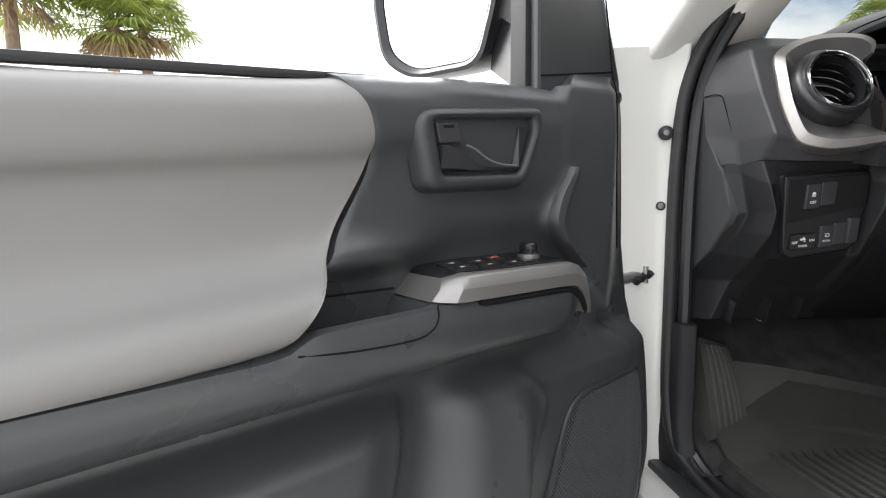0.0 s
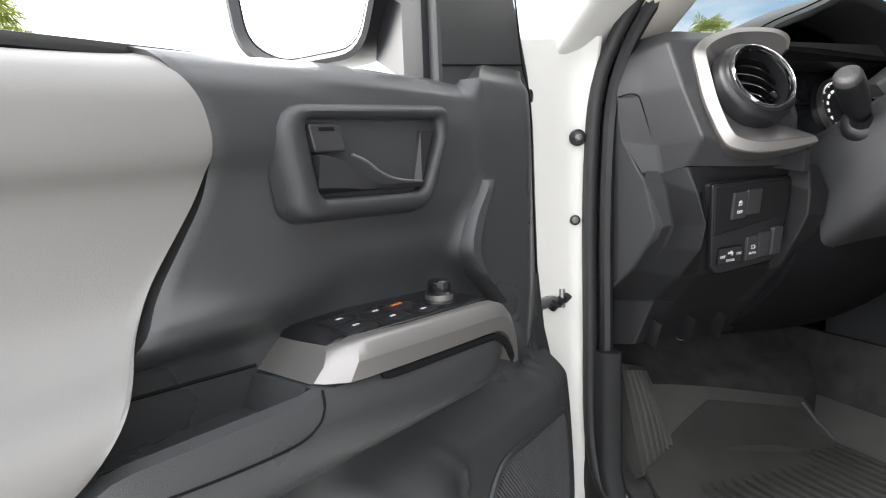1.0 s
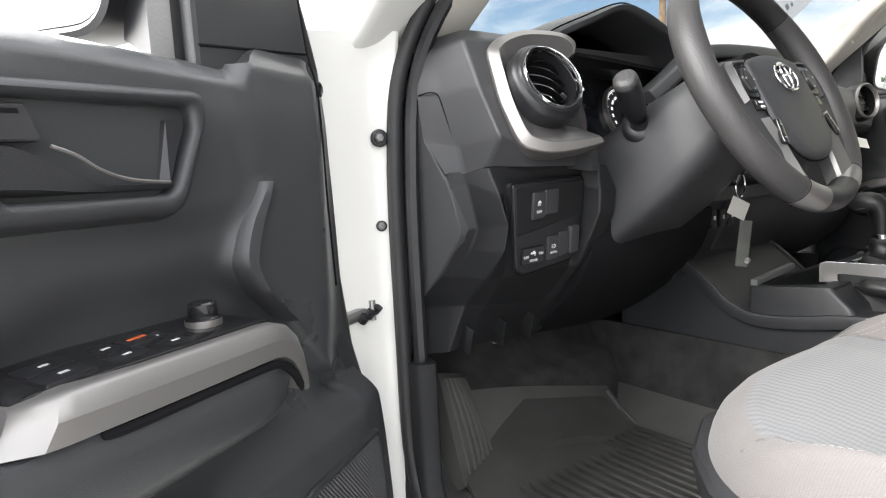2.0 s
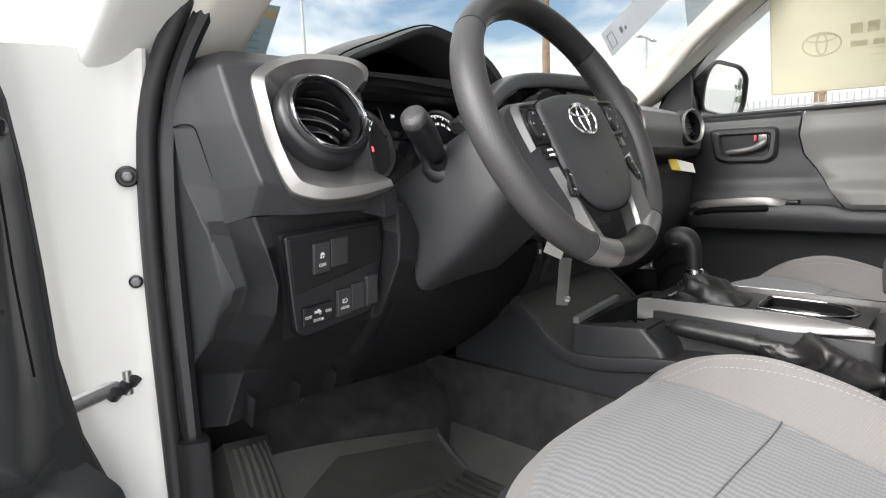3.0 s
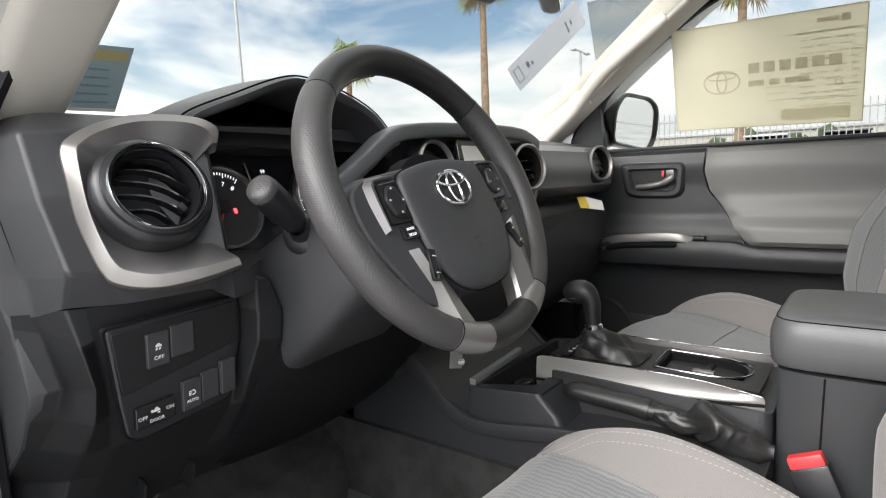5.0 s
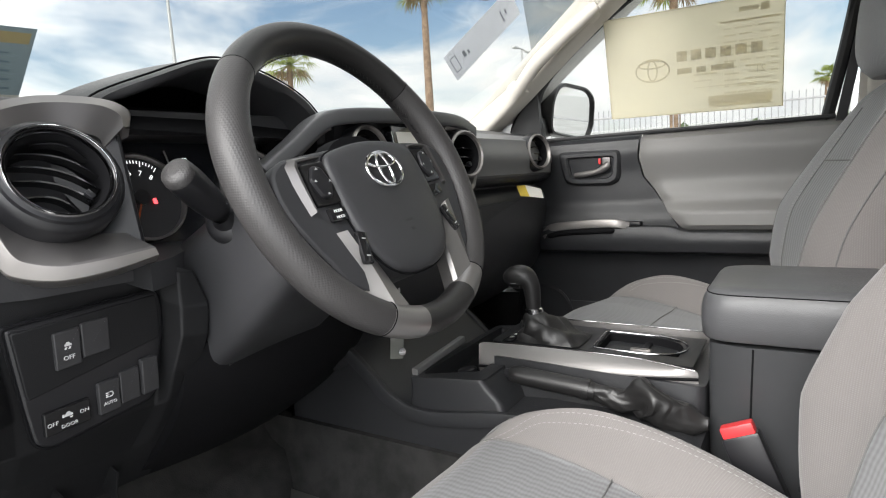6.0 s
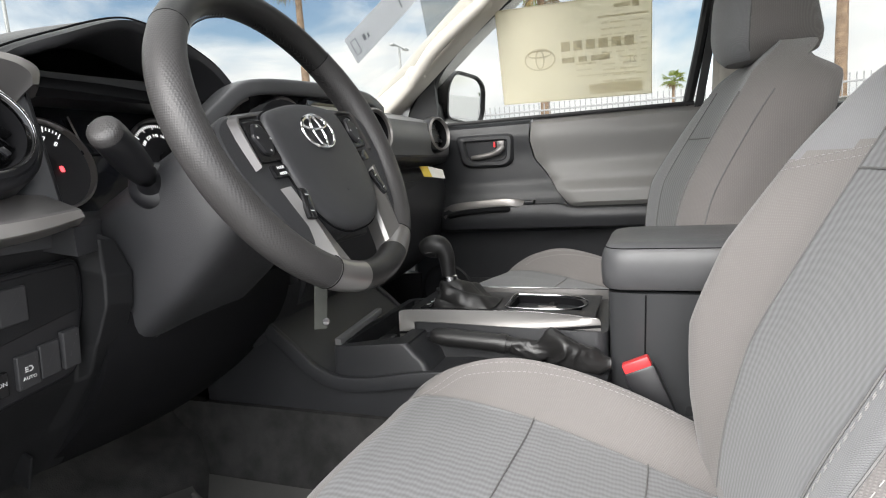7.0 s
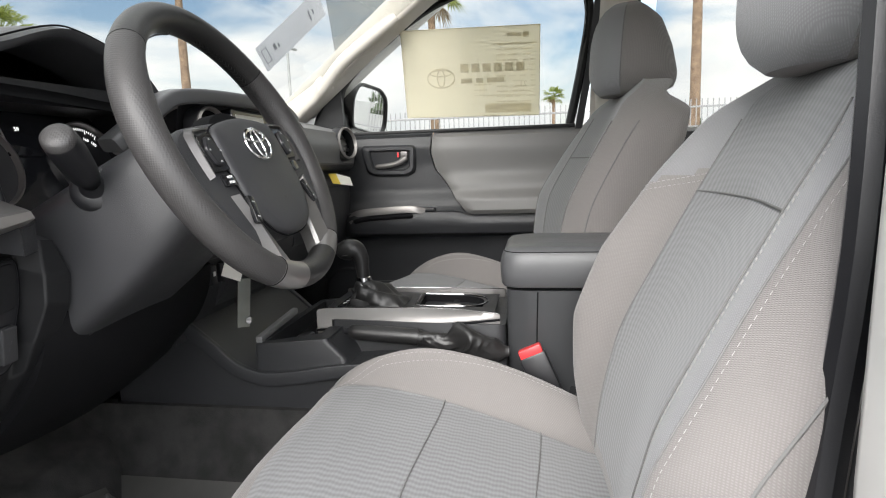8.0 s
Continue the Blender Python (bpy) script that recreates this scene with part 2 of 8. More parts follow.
def box(size, at=(0, 0, 0), bevel=0.0, rot=(0, 0, 0), bm=None, segs=2):
    """A bevelled box; several may share one mesh."""
    b = bmesh.new()
    bmesh.ops.create_cube(b, size=1, matrix=Matrix.Diagonal((*size, 1)))
    if bevel:
        bmesh.ops.bevel(b, geom=b.edges[:], offset=min(bevel, min(size) * 0.49), segments=segs, profile=0.6, affect="EDGES")
    bmesh.ops.transform(b, matrix=pose(*at, *rot), verts=b.verts)
    return join(bm, b)


def join(bm, b):
    if bm is None:
        return b
    me = bpy.data.meshes.new("tmp")
    b.to_mesh(me)
    b.free()
    bm.from_mesh(me)
    bpy.data.meshes.remove(me)
    return bm


def moved(bm, m):
    bmesh.ops.transform(bm, matrix=m, verts=bm.verts)
    return bm


def loft(rings, closed=True, caps=True, bm=None):
    bm = bm or bmesh.new()
    vs = [[bm.verts.new(p) for p in r] for r in rings]
    n = len(rings[0])
    for a, b in zip(vs, vs[1:]):
        for i in range(n if closed else n - 1):
            j = (i + 1) % n
            bm.faces.new((a[i], a[j], b[j], b[i]))
    if caps and closed:
        bm.faces.new(vs[0][::-1])
        bm.faces.new(vs[-1])
    return bm


def curve(points, n):
    """n points, evenly in parameter, on a smooth curve through the given ones."""
    pts = [Vector(p) for p in points]
    out = []
    for k in range(n):
        u = k / (n - 1) * (len(pts) - 1)
        i = min(int(u), len(pts) - 2)
        f = u - i
        p0, p1, p2, p3 = pts[max(i - 1, 0)], pts[i], pts[i + 1], pts[min(i + 2, len(pts) - 1)]
        out.append(0.5 * (2 * p1 + (p2 - p0) * f + (2 * p0 - 5 * p1 + 4 * p2 - p3) * f * f + (3 * p1 - p0 - 3 * p2 + p3) * f ** 3))
    return out


def ring_curve(points, n):
    """As curve, but closed."""
    pts = [Vector(p) for p in points]
    m = len(pts)
    out = []
    for k in range(n):
        u = k / n * m
        i = int(u) % m
        f = u - int(u)
        p0, p1, p2, p3 = pts[i - 1], pts[i], pts[(i + 1) % m], pts[(i + 2) % m]
        out.append(0.5 * (2 * p1 + (p2 - p0) * f + (2 * p0 - 5 * p1 + 4 * p2 - p3) * f * f + (3 * p1 - p0 - 3 * p2 + p3) * f ** 3))
    return out


def tube(path, radius, n=10, bm=None, caps=True, loop=False, flat=1.0, up=(0, 0, 1)):
    """A tube along a path; radius a number or one for each point; flat squeezes it along its own up."""
    pts = [Vector(p) for p in path]
    rad = radius if isinstance(radius, (list, tuple)) else [radius] * len(pts)
    rings = []
    for i, p in enumerate(pts):
        if loop:
            d = pts[(i + 1) % len(pts)] - pts[i - 1]
        else:
            d = pts[min(i + 1, len(pts) - 1)] - pts[max(i - 1, 0)]
        d.normalize()
        side = d.cross(Vector(up))
        if side.length < 1e-4:
            side = d.cross(Vector((1, 0, 0)))
        side.normalize()
        top = side.cross(d)
        rings.append([p + rad[i] * (math.cos(a) * side + flat * math.sin(a) * top) for a in (2 * math.pi * k / n for k in range(n))])
    if loop:
        rings.append(rings[0])
        bm2 = loft(rings, True, False)
        bmesh.ops.remove_doubles(bm2, verts=bm2.verts, dist=1e-6)
        return join(bm, bm2)
    return loft(rings, True, caps, bm)


def rounded(poly, r, n=4):
    """A flat polygon with rounded corners; r a number or one for each corner."""
    out = []
    m = len(poly)
    for i, p in enumerate(poly):
        p, a, b = Vector(p), Vector(poly[i - 1]), Vector(poly[(i + 1) % m])
        rr = r[i] if isinstance(r, (list, tuple)) else r
        da, db = a - p, b - p
        k = min(rr, da.length * 0.45, db.length * 0.45)
        if k < 1e-5:
            out.append(p)
            continue
        pa, pb = p + da.normalized() * k, p + db.normalized() * k
        for j in range(n + 1):
            f = j / n
            out.append((1 - f) ** 2 * pa + 2 * f * (1 - f) * p + f * f * pb)
    return out


def slab(poly, z0, z1, m=None, bevel=0.0, bm=None):
    """A flat polygon (x, y) drawn out from z0 to z1, with its z1 rim rounded, then placed by m."""
    b = bmesh.new()
    mid = sum((Vector(p[:2]) for p in poly), Vector((0, 0))) / len(poly)

    def ring(z, inset):
        out = []
        for i, p in enumerate(poly):
            p, a, c = Vector(p[:2]), Vector(poly[i - 1][:2]), Vector(poly[(i + 1) % len(poly)][:2])
            t = (c - a)
            nrm = Vector((t.y, -t.x))
            if nrm.length > 1e-9:
                nrm.normalize()
            if nrm.dot(mid - p) < 0:
                nrm = -nrm
            q = p + nrm * inset
            out.append((q.x, q.y, z))
        return out
    rings = [ring(z0, 0)]
    if bevel:
        s = 1 if z1 > z0 else -1
        rings += [ring(z1 - s * bevel, 0), ring(z1 - s * bevel * 0.35, bevel * 0.3), ring(z1, bevel)]
    else:
        rings.append(ring(z1, 0))
    loft(rings, True, True, b)
    if m is not None:
        moved(b, m)
    return join(bm, b)


def frame_slab(outer, inner, z0, z1, m=None, bm=None):
    """A flat frame between two outlines with the same number of points, with a rounded face."""
    h = (z1 - z0)
    rings = []
    for f, z in ((0, z0), (0, z1 - 0.3 * h), (0.12, z1), (0.88, z1), (1, z1 - 0.3 * h), (1, z0)):
        rings.append([(a[0] + (b[0] - a[0]) * f, a[1] + (b[1] - a[1]) * f, z) for a, b in zip(outer, inner)])
    rings.append(rings[0])
    b = loft(rings, True, False)
    bmesh.ops.remove_doubles(b, verts=b.verts, dist=1e-7)
    if m is not None:
        moved(b, m)
    return join(bm, b)


def lathe(profile, n=32, m=None, bm=None):
    """A profile of (radius, height) turned round the z axis."""
    rings = [[(r * math.cos(2 * math.pi * k / n), r * math.sin(2 * math.pi * k / n), z) for k in range(n)] for r, z in profile]
    b = loft(rings, True, False)
    bmesh.ops.remove_doubles(b, verts=b.verts, dist=1e-6)
    if m is not None:
        moved(b, m)
    return join(bm, b)


def sheet(fn, nu, nv, thick, bm=None):
    """A curved skin: fn(u, v) for u and v from 0 to 1, with its rim turned back by the vector thick."""
    b = bmesh.new()
    t = Vector(thick)
    g = [[b.verts.new(fn(i / nu, j / nv)) for j in range(nv + 1)] for i in range(nu + 1)]
    for i in range(nu):
        for j in range(nv):
            b.faces.new((g[i][j], g[i + 1][j], g[i + 1][j + 1], g[i][j + 1]))
    rim = [g[i][0] for i in range(nu + 1)] + [g[nu][j] for j in range(1, nv + 1)] + [g[i][nv] for i in range(nu - 1, -1, -1)] + [g[0][j] for j in range(nv - 1, 0, -1)]
    back = [b.verts.new(v.co + t) for v in rim]
    for i in range(len(rim)):
        j = (i + 1) % len(rim)
        b.faces.new((rim[i], rim[j], back[j], back[i]))
    b.faces.new(back)
    return join(bm, b)


def table(pairs, x):
    """A smooth value between given (x, value) pairs in rising x."""
    if x <= pairs[0][0]:
        return pairs[0][1]
    for (a, va), (b, vb) in zip(pairs, pairs[1:]):
        if x <= b:
            f = (x - a) / (b - a)
            f = f * f * (3 - 2 * f)
            return va + (vb - va) * f
    return pairs[-1][1]


def smooth(pairs, x):
    """A flowing value through given (x, value) pairs in rising x."""
    n = len(pairs)
    if x <= pairs[0][0]:
        return pairs[0][1]
    if x >= pairs[-1][0]:
        return pairs[-1][1]
    i = next(k for k in range(n - 1) if x <= pairs[k + 1][0])

    def slope(k):
        a, b = pairs[max(k - 1, 0)], pairs[min(k + 1, n - 1)]
        return (b[1] - a[1]) / (b[0] - a[0])
    (a, va), (b, vb) = pairs[i], pairs[i + 1]
    h = b - a
    f = (x - a) / h
    return (2 * f ** 3 - 3 * f * f + 1) * va + (f ** 3 - 2 * f * f + f) * h * slope(i) + (3 * f * f - 2 * f ** 3) * vb + (f ** 3 - f * f) * h * slope(i + 1)


def linear(pairs, x):
    if x <= pairs[0][0]:
        return pairs[0][1]
    for (a, va), (b, vb) in zip(pairs, pairs[1:]):
        if x <= b:
            return va + (vb - va) * (x - a) / (b - a)
    return pairs[-1][1]


def step(a, b, x):
    f = min(max((x - a) / (b - a), 0), 1)
    return f * f * (3 - 2 * f)


def words(text, size, m, mat, parent, name="lettering", depth=0.0003, align="CENTER", flip=False):
    """Raised lettering in the built-in font, turned into a mesh, in the x-y plane of m."""
    cu = bpy.data.curves.new("tmp_text", "FONT")
    cu.body, cu.size, cu.extrude, cu.align_x, cu.align_y = text, size, depth, align, "CENTER"
    cu.resolution_u = 2
    ob = bpy.data.objects.new("tmp_text", cu)
    me = bpy.data.meshes.new_from_object(ob)
    bpy.data.objects.remove(ob)
    bm = bmesh.new()
    bm.from_mesh(me)
    bpy.data.meshes.remove(me)
    if flip:
        moved(bm, Matrix.Diagonal((-1, 1, 1, 1)))
    return part(name, moved(bm, m), mat, parent)


def basis(origin, x, z):
    """A placing from an origin, an x direction and an outward direction."""
    x, z = Vector(x).normalized(), Vector(z).normalized()
    y = z.cross(x).normalized()
    x = y.cross(z)
    m = Matrix((x, y, z)).transposed().to_4x4()
    m.translation = origin
    return m


# ---- outside: the lot, its fence, palms, lamp posts and far trees ----
def asphalt():
    # paler than asphalt: the ground out of view bounces fill light into the cab
    m = material("pale_bounce_ground", (0.42, 0.42, 0.41), 0.9, 0, 0.30, 0.8, 0.8, 120, spec=0.2)
    return m


GROUND = asphalt()
KERB = material("pale_concrete", (0.42, 0.40, 0.37), 0.85, 0, 0.2, 3, 0.4, 90)
FENCE = material("grey_metal_fence", (0.30, 0.30, 0.31), 0.5, 0.2, 0.1, 3)
POST = material("galvanised_post", (0.42, 0.43, 0.43), 0.5, 0.3, 0.12, 3)
TRUNK = material("palm_bark", (0.27, 0.19, 0.13), 0.9, 0, 0.4, 5, 0.8, 40, tint=(0.16, 0.11, 0.075))
FROND = material("palm_frond", (0.20, 0.24, 0.055), 0.55, 0, 0.35, 4, tint=(0.11, 0.16, 0.04))
_n, _l = FROND.node_tree.nodes, FROND.node_tree.links
_t, _m = _n.new("ShaderNodeBsdfTranslucent"), _n.new("ShaderNodeMixShader")
_t.inputs["Color"].default_value = (0.30, 0.34, 0.06, 1)
_m.inputs["Fac"].default_value = 0.45
_l.new(_n["Principled BSDF"].outputs["BSDF"], _m.inputs[1])
_l.new(_t.outputs["BSDF"], _m.inputs[2])
_l.new(_m.outputs["Shader"], _n["Material Output"].inputs["Surface"])
DRY = material("dry_frond", (0.30, 0.21, 0.10), 0.8, 0, 0.3, 5)
HEDGE = material("far_foliage", (0.075, 0.10, 0.045), 0.8, 0, 0.5, 0.9, tint=(0.035, 0.055, 0.025))
FARWALL = material("far_plaster", (0.42, 0.40, 0.37), 0.9, 0, 0.1, 0.5)
FARGLASS = material("far_window", (0.06, 0.075, 0.09), 0.2, 0, 0.1, 2)

g = bmesh.new()
bmesh.ops.create_grid(g, x_segments=24, y_segments=24, size=1500)
solo("ground", g, GROUND, "car lot ground, made pale to bounce light", "ground", kind="structure")


def palm(at, height, crown, lean=0.0, seed=1, n=34):
    rnd = random.Random(seed)
    t = thing("palm_tree", "tall fan palm with a ringed brown trunk and green crown", "palm tree", at, group="palms round the lot")
    x, y, z = at
    path = [(x + lean * (k / 14) ** 2, y, z + height * k / 14) for k in range(15)]
    rad = [0.24 - 0.10 * k / 14 + (0.06 if k == 0 else 0) + 0.012 * (k % 2) for k in range(15)]
    part("trunk", tube(path, rad, 12), TRUNK, t)
    top = Vector(path[-1])
    bm = bmesh.new()
    dead = bmesh.new()
    for k in range(n):
        az, el = rnd.uniform(0, 6.283), rnd.uniform(-0.75, 1.25)
        old = el < -0.45
        b = dead if old else bm
        stalk = crown * rnd.uniform(0.45, 0.7) * (0.6 if old else 1)
        d = Vector((math.cos(az) * math.cos(el), math.sin(az) * math.cos(el), math.sin(el)))
        tip = top + d * stalk
        tube([top, top + d * stalk * 0.5 + Vector((0, 0, 0.03)), tip], [0.025, 0.018, 0.012], 4, b)
        side = d.cross(Vector((0, 0, 1))).normalized()
        up = side.cross(d).normalized()
        blade = crown * rnd.uniform(0.4, 0.6)
        for j in range(15):
            a = radians(-100 + 200 * j / 14 + rnd.uniform(-4, 4))
            ld = (d * math.cos(a) + side * math.sin(a)).normalized()
            ln = blade * (0.65 + 0.35 * math.cos(a * 0.7)) * rnd.uniform(0.85, 1.1)
            mid = tip + ld * ln * 0.55 + up * 0.02
            end = tip + ld * ln - Vector((0, 0, ln * rnd.uniform(0.15, 0.5)))
            w = ld.cross(up).normalized() * 0.034
            p0, p1, p2, p3 = tip, mid + w, end, mid - w
            v = [b.verts.new(q) for q in (p0, p1, p2, p3, mid + up * 0.012)]
            b.faces.new((v[0], v[1], v[4]))
            b.faces.new((v[1], v[2], v[4]))
            b.faces.new((v[2], v[3], v[4]))
            b.faces.new((v[3], v[0], v[4]))
    part("crown", bm, FROND, t, "green fan fronds")
    part("skirt", dead, DRY, t, "dry hanging fronds")
    return t


def toward(bearing, dist, z=0.0):
    """A place on the lot by its bearing from the cab (degrees to the right of ahead) and its distance."""
    a = radians(bearing)
    return (-0.9 + dist * math.sin(a), -0.35 + dist * math.cos(a), z)


palm(toward(44.4, 34), 7.45, 1.65, 0.2, 2, 40)
palm(toward(57.5, 30), 10.2, 1.7, 0.1, 3, 40)
palm(toward(80.0, 26), 7.8, 1.5, -0.1, 4, 40)
palm(toward(103.8, 27), 13.0, 1.8, 0.1, 5, 40)
palm(toward(91.4, 60), 6.9, 1.2, 0.0, 6, 30)
palm(toward(-27.6, 20), 6.1, 1.9, 0.1, 7, 70)
palm(toward(-21.2, 20), 5.35, 1.7, 0.3, 8, 70)
palm(toward(-17.8, 21), 5.6, 1.8, -0.2, 12, 70)


def lamp_post(at, height):
    t = thing("lamp_post", "slim pale steel lot lamp post", "lamp post", at, group="lot lamp posts")
    x, y, z = at
    part("pole", tube([(x, y, 0), (x, y, height * 0.5), (x, y, height)], [0.14, 0.11, 0.09], 10), POST, t)
    part("arm", tube([(x - 0.9, y, height), (x, y, height + 0.06), (x + 0.9, y, height)], 0.05, 8), POST, t)
    for s in (-1, 1):
        part("lamp_head", box((0.7, 0.34, 0.13), (x + s * 1.15, y, height), 0.04), POST, t, "flat grey lamp head")
    part("base", lathe([(0, 0), (0.32, 0), (0.32, 0.7), (0.28, 0.75), (0, 0.75)], 14, pose(x, y, 0)), KERB, t, "round concrete base")


lamp_post(toward(34.9, 40), 15)
lamp_post(toward(66.5, 46), 9.8)
lamp_post(toward(96.5, 44), 9.2)

# pale picket fence along the far side of the lot
fence = thing("lot_fence", "grey metal picket fence at the lot's edge", "fence", (19.0, 0, 0))
rail = bmesh.new()
for z in (0.35, 2.55):
    box((0.05, 70, 0.06), (19.0, 4, z), 0.008, bm=rail)
part("rail", rail, FENCE, fence)
picket = finish("picket", box((0.03, 0.03, 2.75), (0, 0, 1.42), 0.006, segs=1), FENCE)
for k in range(230):
    ob = new("picket", picket)
    ob.parent = fence
    ob.matrix_basis = pose(0, -16 + k * 0.17, 0)

rnd = random.Random(11)
hedge = bmesh.new()
for k in range(260):
    b = rnd.uniform(-45, 130)
    d = rnd.uniform(62, 95)
    x, y, _ = toward(b, d)
    r = rnd.uniform(0.9, 2.2)
    h = rnd.uniform(1.0, 4.2) * (1 if b > 30 else 0.6)
    for j in range(9):
        c = Vector((x + rnd.gauss(0, r * 0.6), y + rnd.gauss(0, r * 0.6), abs(rnd.gauss(h * 0.5, h * 0.3))))
        s = bmesh.ops.create_icosphere(hedge, subdivisions=1, radius=r * rnd.uniform(0.25, 0.5), matrix=Matrix.Translation(c))
        for v in s["verts"]:
            v.co += Vector((rnd.gauss(0, 0.12), rnd.gauss(0, 0.12), rnd.gauss(0, 0.12)))
solo("far_trees", hedge, HEDGE, "distant dark green trees beyond the lot", "trees", kind="stuff", sharp=10)


def far_house(bearing, dist, w, d, h):
    at = toward(bearing, dist)
    t = thing("far_building", "low pale building with a flat roof beyond the lot", "building", at, -bearing)
    part("wall", box((w, d, h), (0, 0, h / 2), 0.05), FARWALL, t, local=True)
    part("roof", box((w + 0.6, d + 0.6, 0.4), (0, 0, h + 0.2), 0.05), POST, t, local=True)
    for k in range(int(w / 3)):
        part("window", box((1.6, 0.1, 1.2), (-w / 2 + 2 + k * 3, -d / 2 - 0.03, h * 0.55), 0.02), FARGLASS, t, local=True)


far_house(82, 78, 26, 10, 4.2)
far_house(20, 95, 30, 10, 5.0)


def lot_car(at, rz, paint):
    """A parked car: body and glasshouse as rounded lofts, four wheels."""
    t = thing("parked_car", "tall parked car standing beyond the lot fence", "car", at, rz, "cars parked by the fence")
    t.matrix_basis = t.matrix_basis @ Matrix.Scale(1.24, 4)

    def section(x, zs, w):
        return [(x, w * 0.5 * a, z) for a, z in zs]
    rings = []
    for x, h, w in ((-2.2, 0.75, 1.5), (-2.05, 0.95, 1.7), (-1.0, 1.0, 1.8), (0.8, 1.0, 1.8), (1.9, 0.88, 1.7), (2.2, 0.65, 1.45)):
        rings.append(section(x, ((-0.9, 0.3), (-1, 0.55), (-0.96, h - 0.08), (-0.85, h), (0.85, h), (0.96, h - 0.08), (1, 0.55), (0.9, 0.3)), w))
    part("body", loft(rings), paint, t, local=True)
    rings = []
    for x, h, w in ((-1.95, 0.98, 1.5), (-1.55, 1.55, 1.28), (0.1, 1.68, 1.3), (0.45, 1.5, 1.28), (1.1, 1.0, 1.5)):
        rings.append(section(x, ((-1, 0.93), (-0.9, h - 0.1), (-0.8, h), (0.8, h), (0.9, h - 0.1), (1, 0.93)), w))
    part("glasshouse", loft(rings), FARGLASS, t, "dark car windows", local=True)
    part("roof", box((1.6, 1.1, 0.06), (-0.7, 0, 1.65), 0.03), paint, t, local=True)
    for x in (-1.35, 1.35):
        for y in (-0.8, 0.8):
            w = part("wheel", lathe([(0, -0.1), (0.3, -0.1), (0.33, -0.06), (0.33, 0.06), (0.3, 0.1), (0, 0.1)], 18, pose(x, y, 0.33, 90)), RUBBER, t, local=True)
            part("rim", lathe([(0, -0.105), (0.2, -0.108), (0.21, -0.1), (0.21, 0.1), (0.2, 0.108), (0, 0.105)], 14, pose(x, y, 0.33, 90)), SILVER_DK, w, local=True)


lot_car((24.0, 3.1, 0), 5, material("silver_car_paint", (0.45, 0.45, 0.46), 0.3, 0.6, 0.05, 2, coat=0.5))
lot_car((24.3, 0.7, 0), 3, material("dark_car_paint", (0.05, 0.05, 0.055), 0.3, 0.3, 0.05, 2, coat=0.5))
lot_car((24.1, -2.4, 0), 2, material("grey_car_paint", (0.2, 0.2, 0.21), 0.3, 0.5, 0.05, 2, coat=0.5))


# ---- the cab: floor, pillars, roof, rear wall, glass ----
CX = 0.03
cab = thing("truck_cab", "white pickup truck cab with pale headliner and dark carpet", "truck cab", (CX, 0, 0.40))
L_IN, R_IN = -0.74, 0.80

part("floor_pan", box((1.42, 1.9, 0.10), (CX, -0.05, 0.490), 0.02), CARPET, cab, "charcoal carpet on the cab floor")
tunnel = [(x, z) for x, z in ((-0.235, 0.46), (-0.222, 0.548), (-0.172, 0.605), (-0.142, 0.70), (0.21, 0.70), (0.24, 0.605), (0.29, 0.548), (0.30, 0.46))]
part("tunnel", loft([[(x, y, z) for x, z in tunnel] for y in (-1.0, -0.2, 0.4, 0.8)]), CARPET, cab, "carpeted transmission tunnel")


def toe(y):
    return 0.545 + table([(0.35, 0.0), (0.40, 0.03), (0.49, 0.15), (0.70, 0.40)], y)


part("toe_board", sheet(lambda u, v: (-0.72 + 1.5 * u, 0.33 + 0.37 * v, toe(0.33 + 0.37 * v) - 0.012), 10, 20, (0, 0.03, -0.02)), CARPET, cab, "carpeted toe board")
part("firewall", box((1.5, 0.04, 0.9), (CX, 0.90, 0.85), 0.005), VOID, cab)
REST = ((-0.662, 0.388, 0.572), (-0.556, 0.425, 0.590), (-0.560, 0.505, 0.715), (-0.662, 0.448, 0.755))


def rest(u, v, o=0.0):
    a, b, c, d = (Vector(p) for p in REST)
    n = (b - a).cross(d - a).normalized()
    return a * (1 - u) * (1 - v) + b * u * (1 - v) + c * u * v + d * (1 - u) * v + n * (o + 0.012 * math.sin(math.pi * u) * math.sin(math.pi * v) ** 0.5)


part("dead_pedal", sheet(lambda u, v: rest(u, v), 10, 10, (-0.01, 0.04, -0.03)), MAT, cab, "ribbed black foot rest")
ribs = bmesh.new()
for k in range(6):
    u = 0.16 + 0.135 * k
    tube([rest(u, 0.06 + 0.88 * j / 8, 0.001) for j in range(9)], 0.0035, 6, ribs)
part("foot_rest_ribs", ribs, MAT, cab)


def pillar_path(side, o):
    """Line of the windscreen pillar on one side (+1 passenger), set off by o across the car."""
    c = 0.03
    return curve([(c + side * (0.70 + o), 0.62, 1.20), (c + side * (0.675 + o), 0.43, 1.325), (c + side * (0.645 + o), 0.16, 1.53), (c + side * (0.60 + o), -0.05, 1.665), (c + side * (0.575 + o), -0.22, 1.715)], 14)


def bar(path, shape, up=(0, 0, 1)):
    """A bar with the given cross-section (across, up) along a path."""
    pts = [Vector(p) for p in path]
    rings = []
    for i, p in enumerate(pts):
        d = (pts[min(i + 1, len(pts) - 1)] - pts[max(i - 1, 0)]).normalized()
        side = d.cross(Vector(up)).normalized()
        top = side.cross(d)
        rings.append([p + side * a + top * b for a, b in shape])
    return loft(rings)


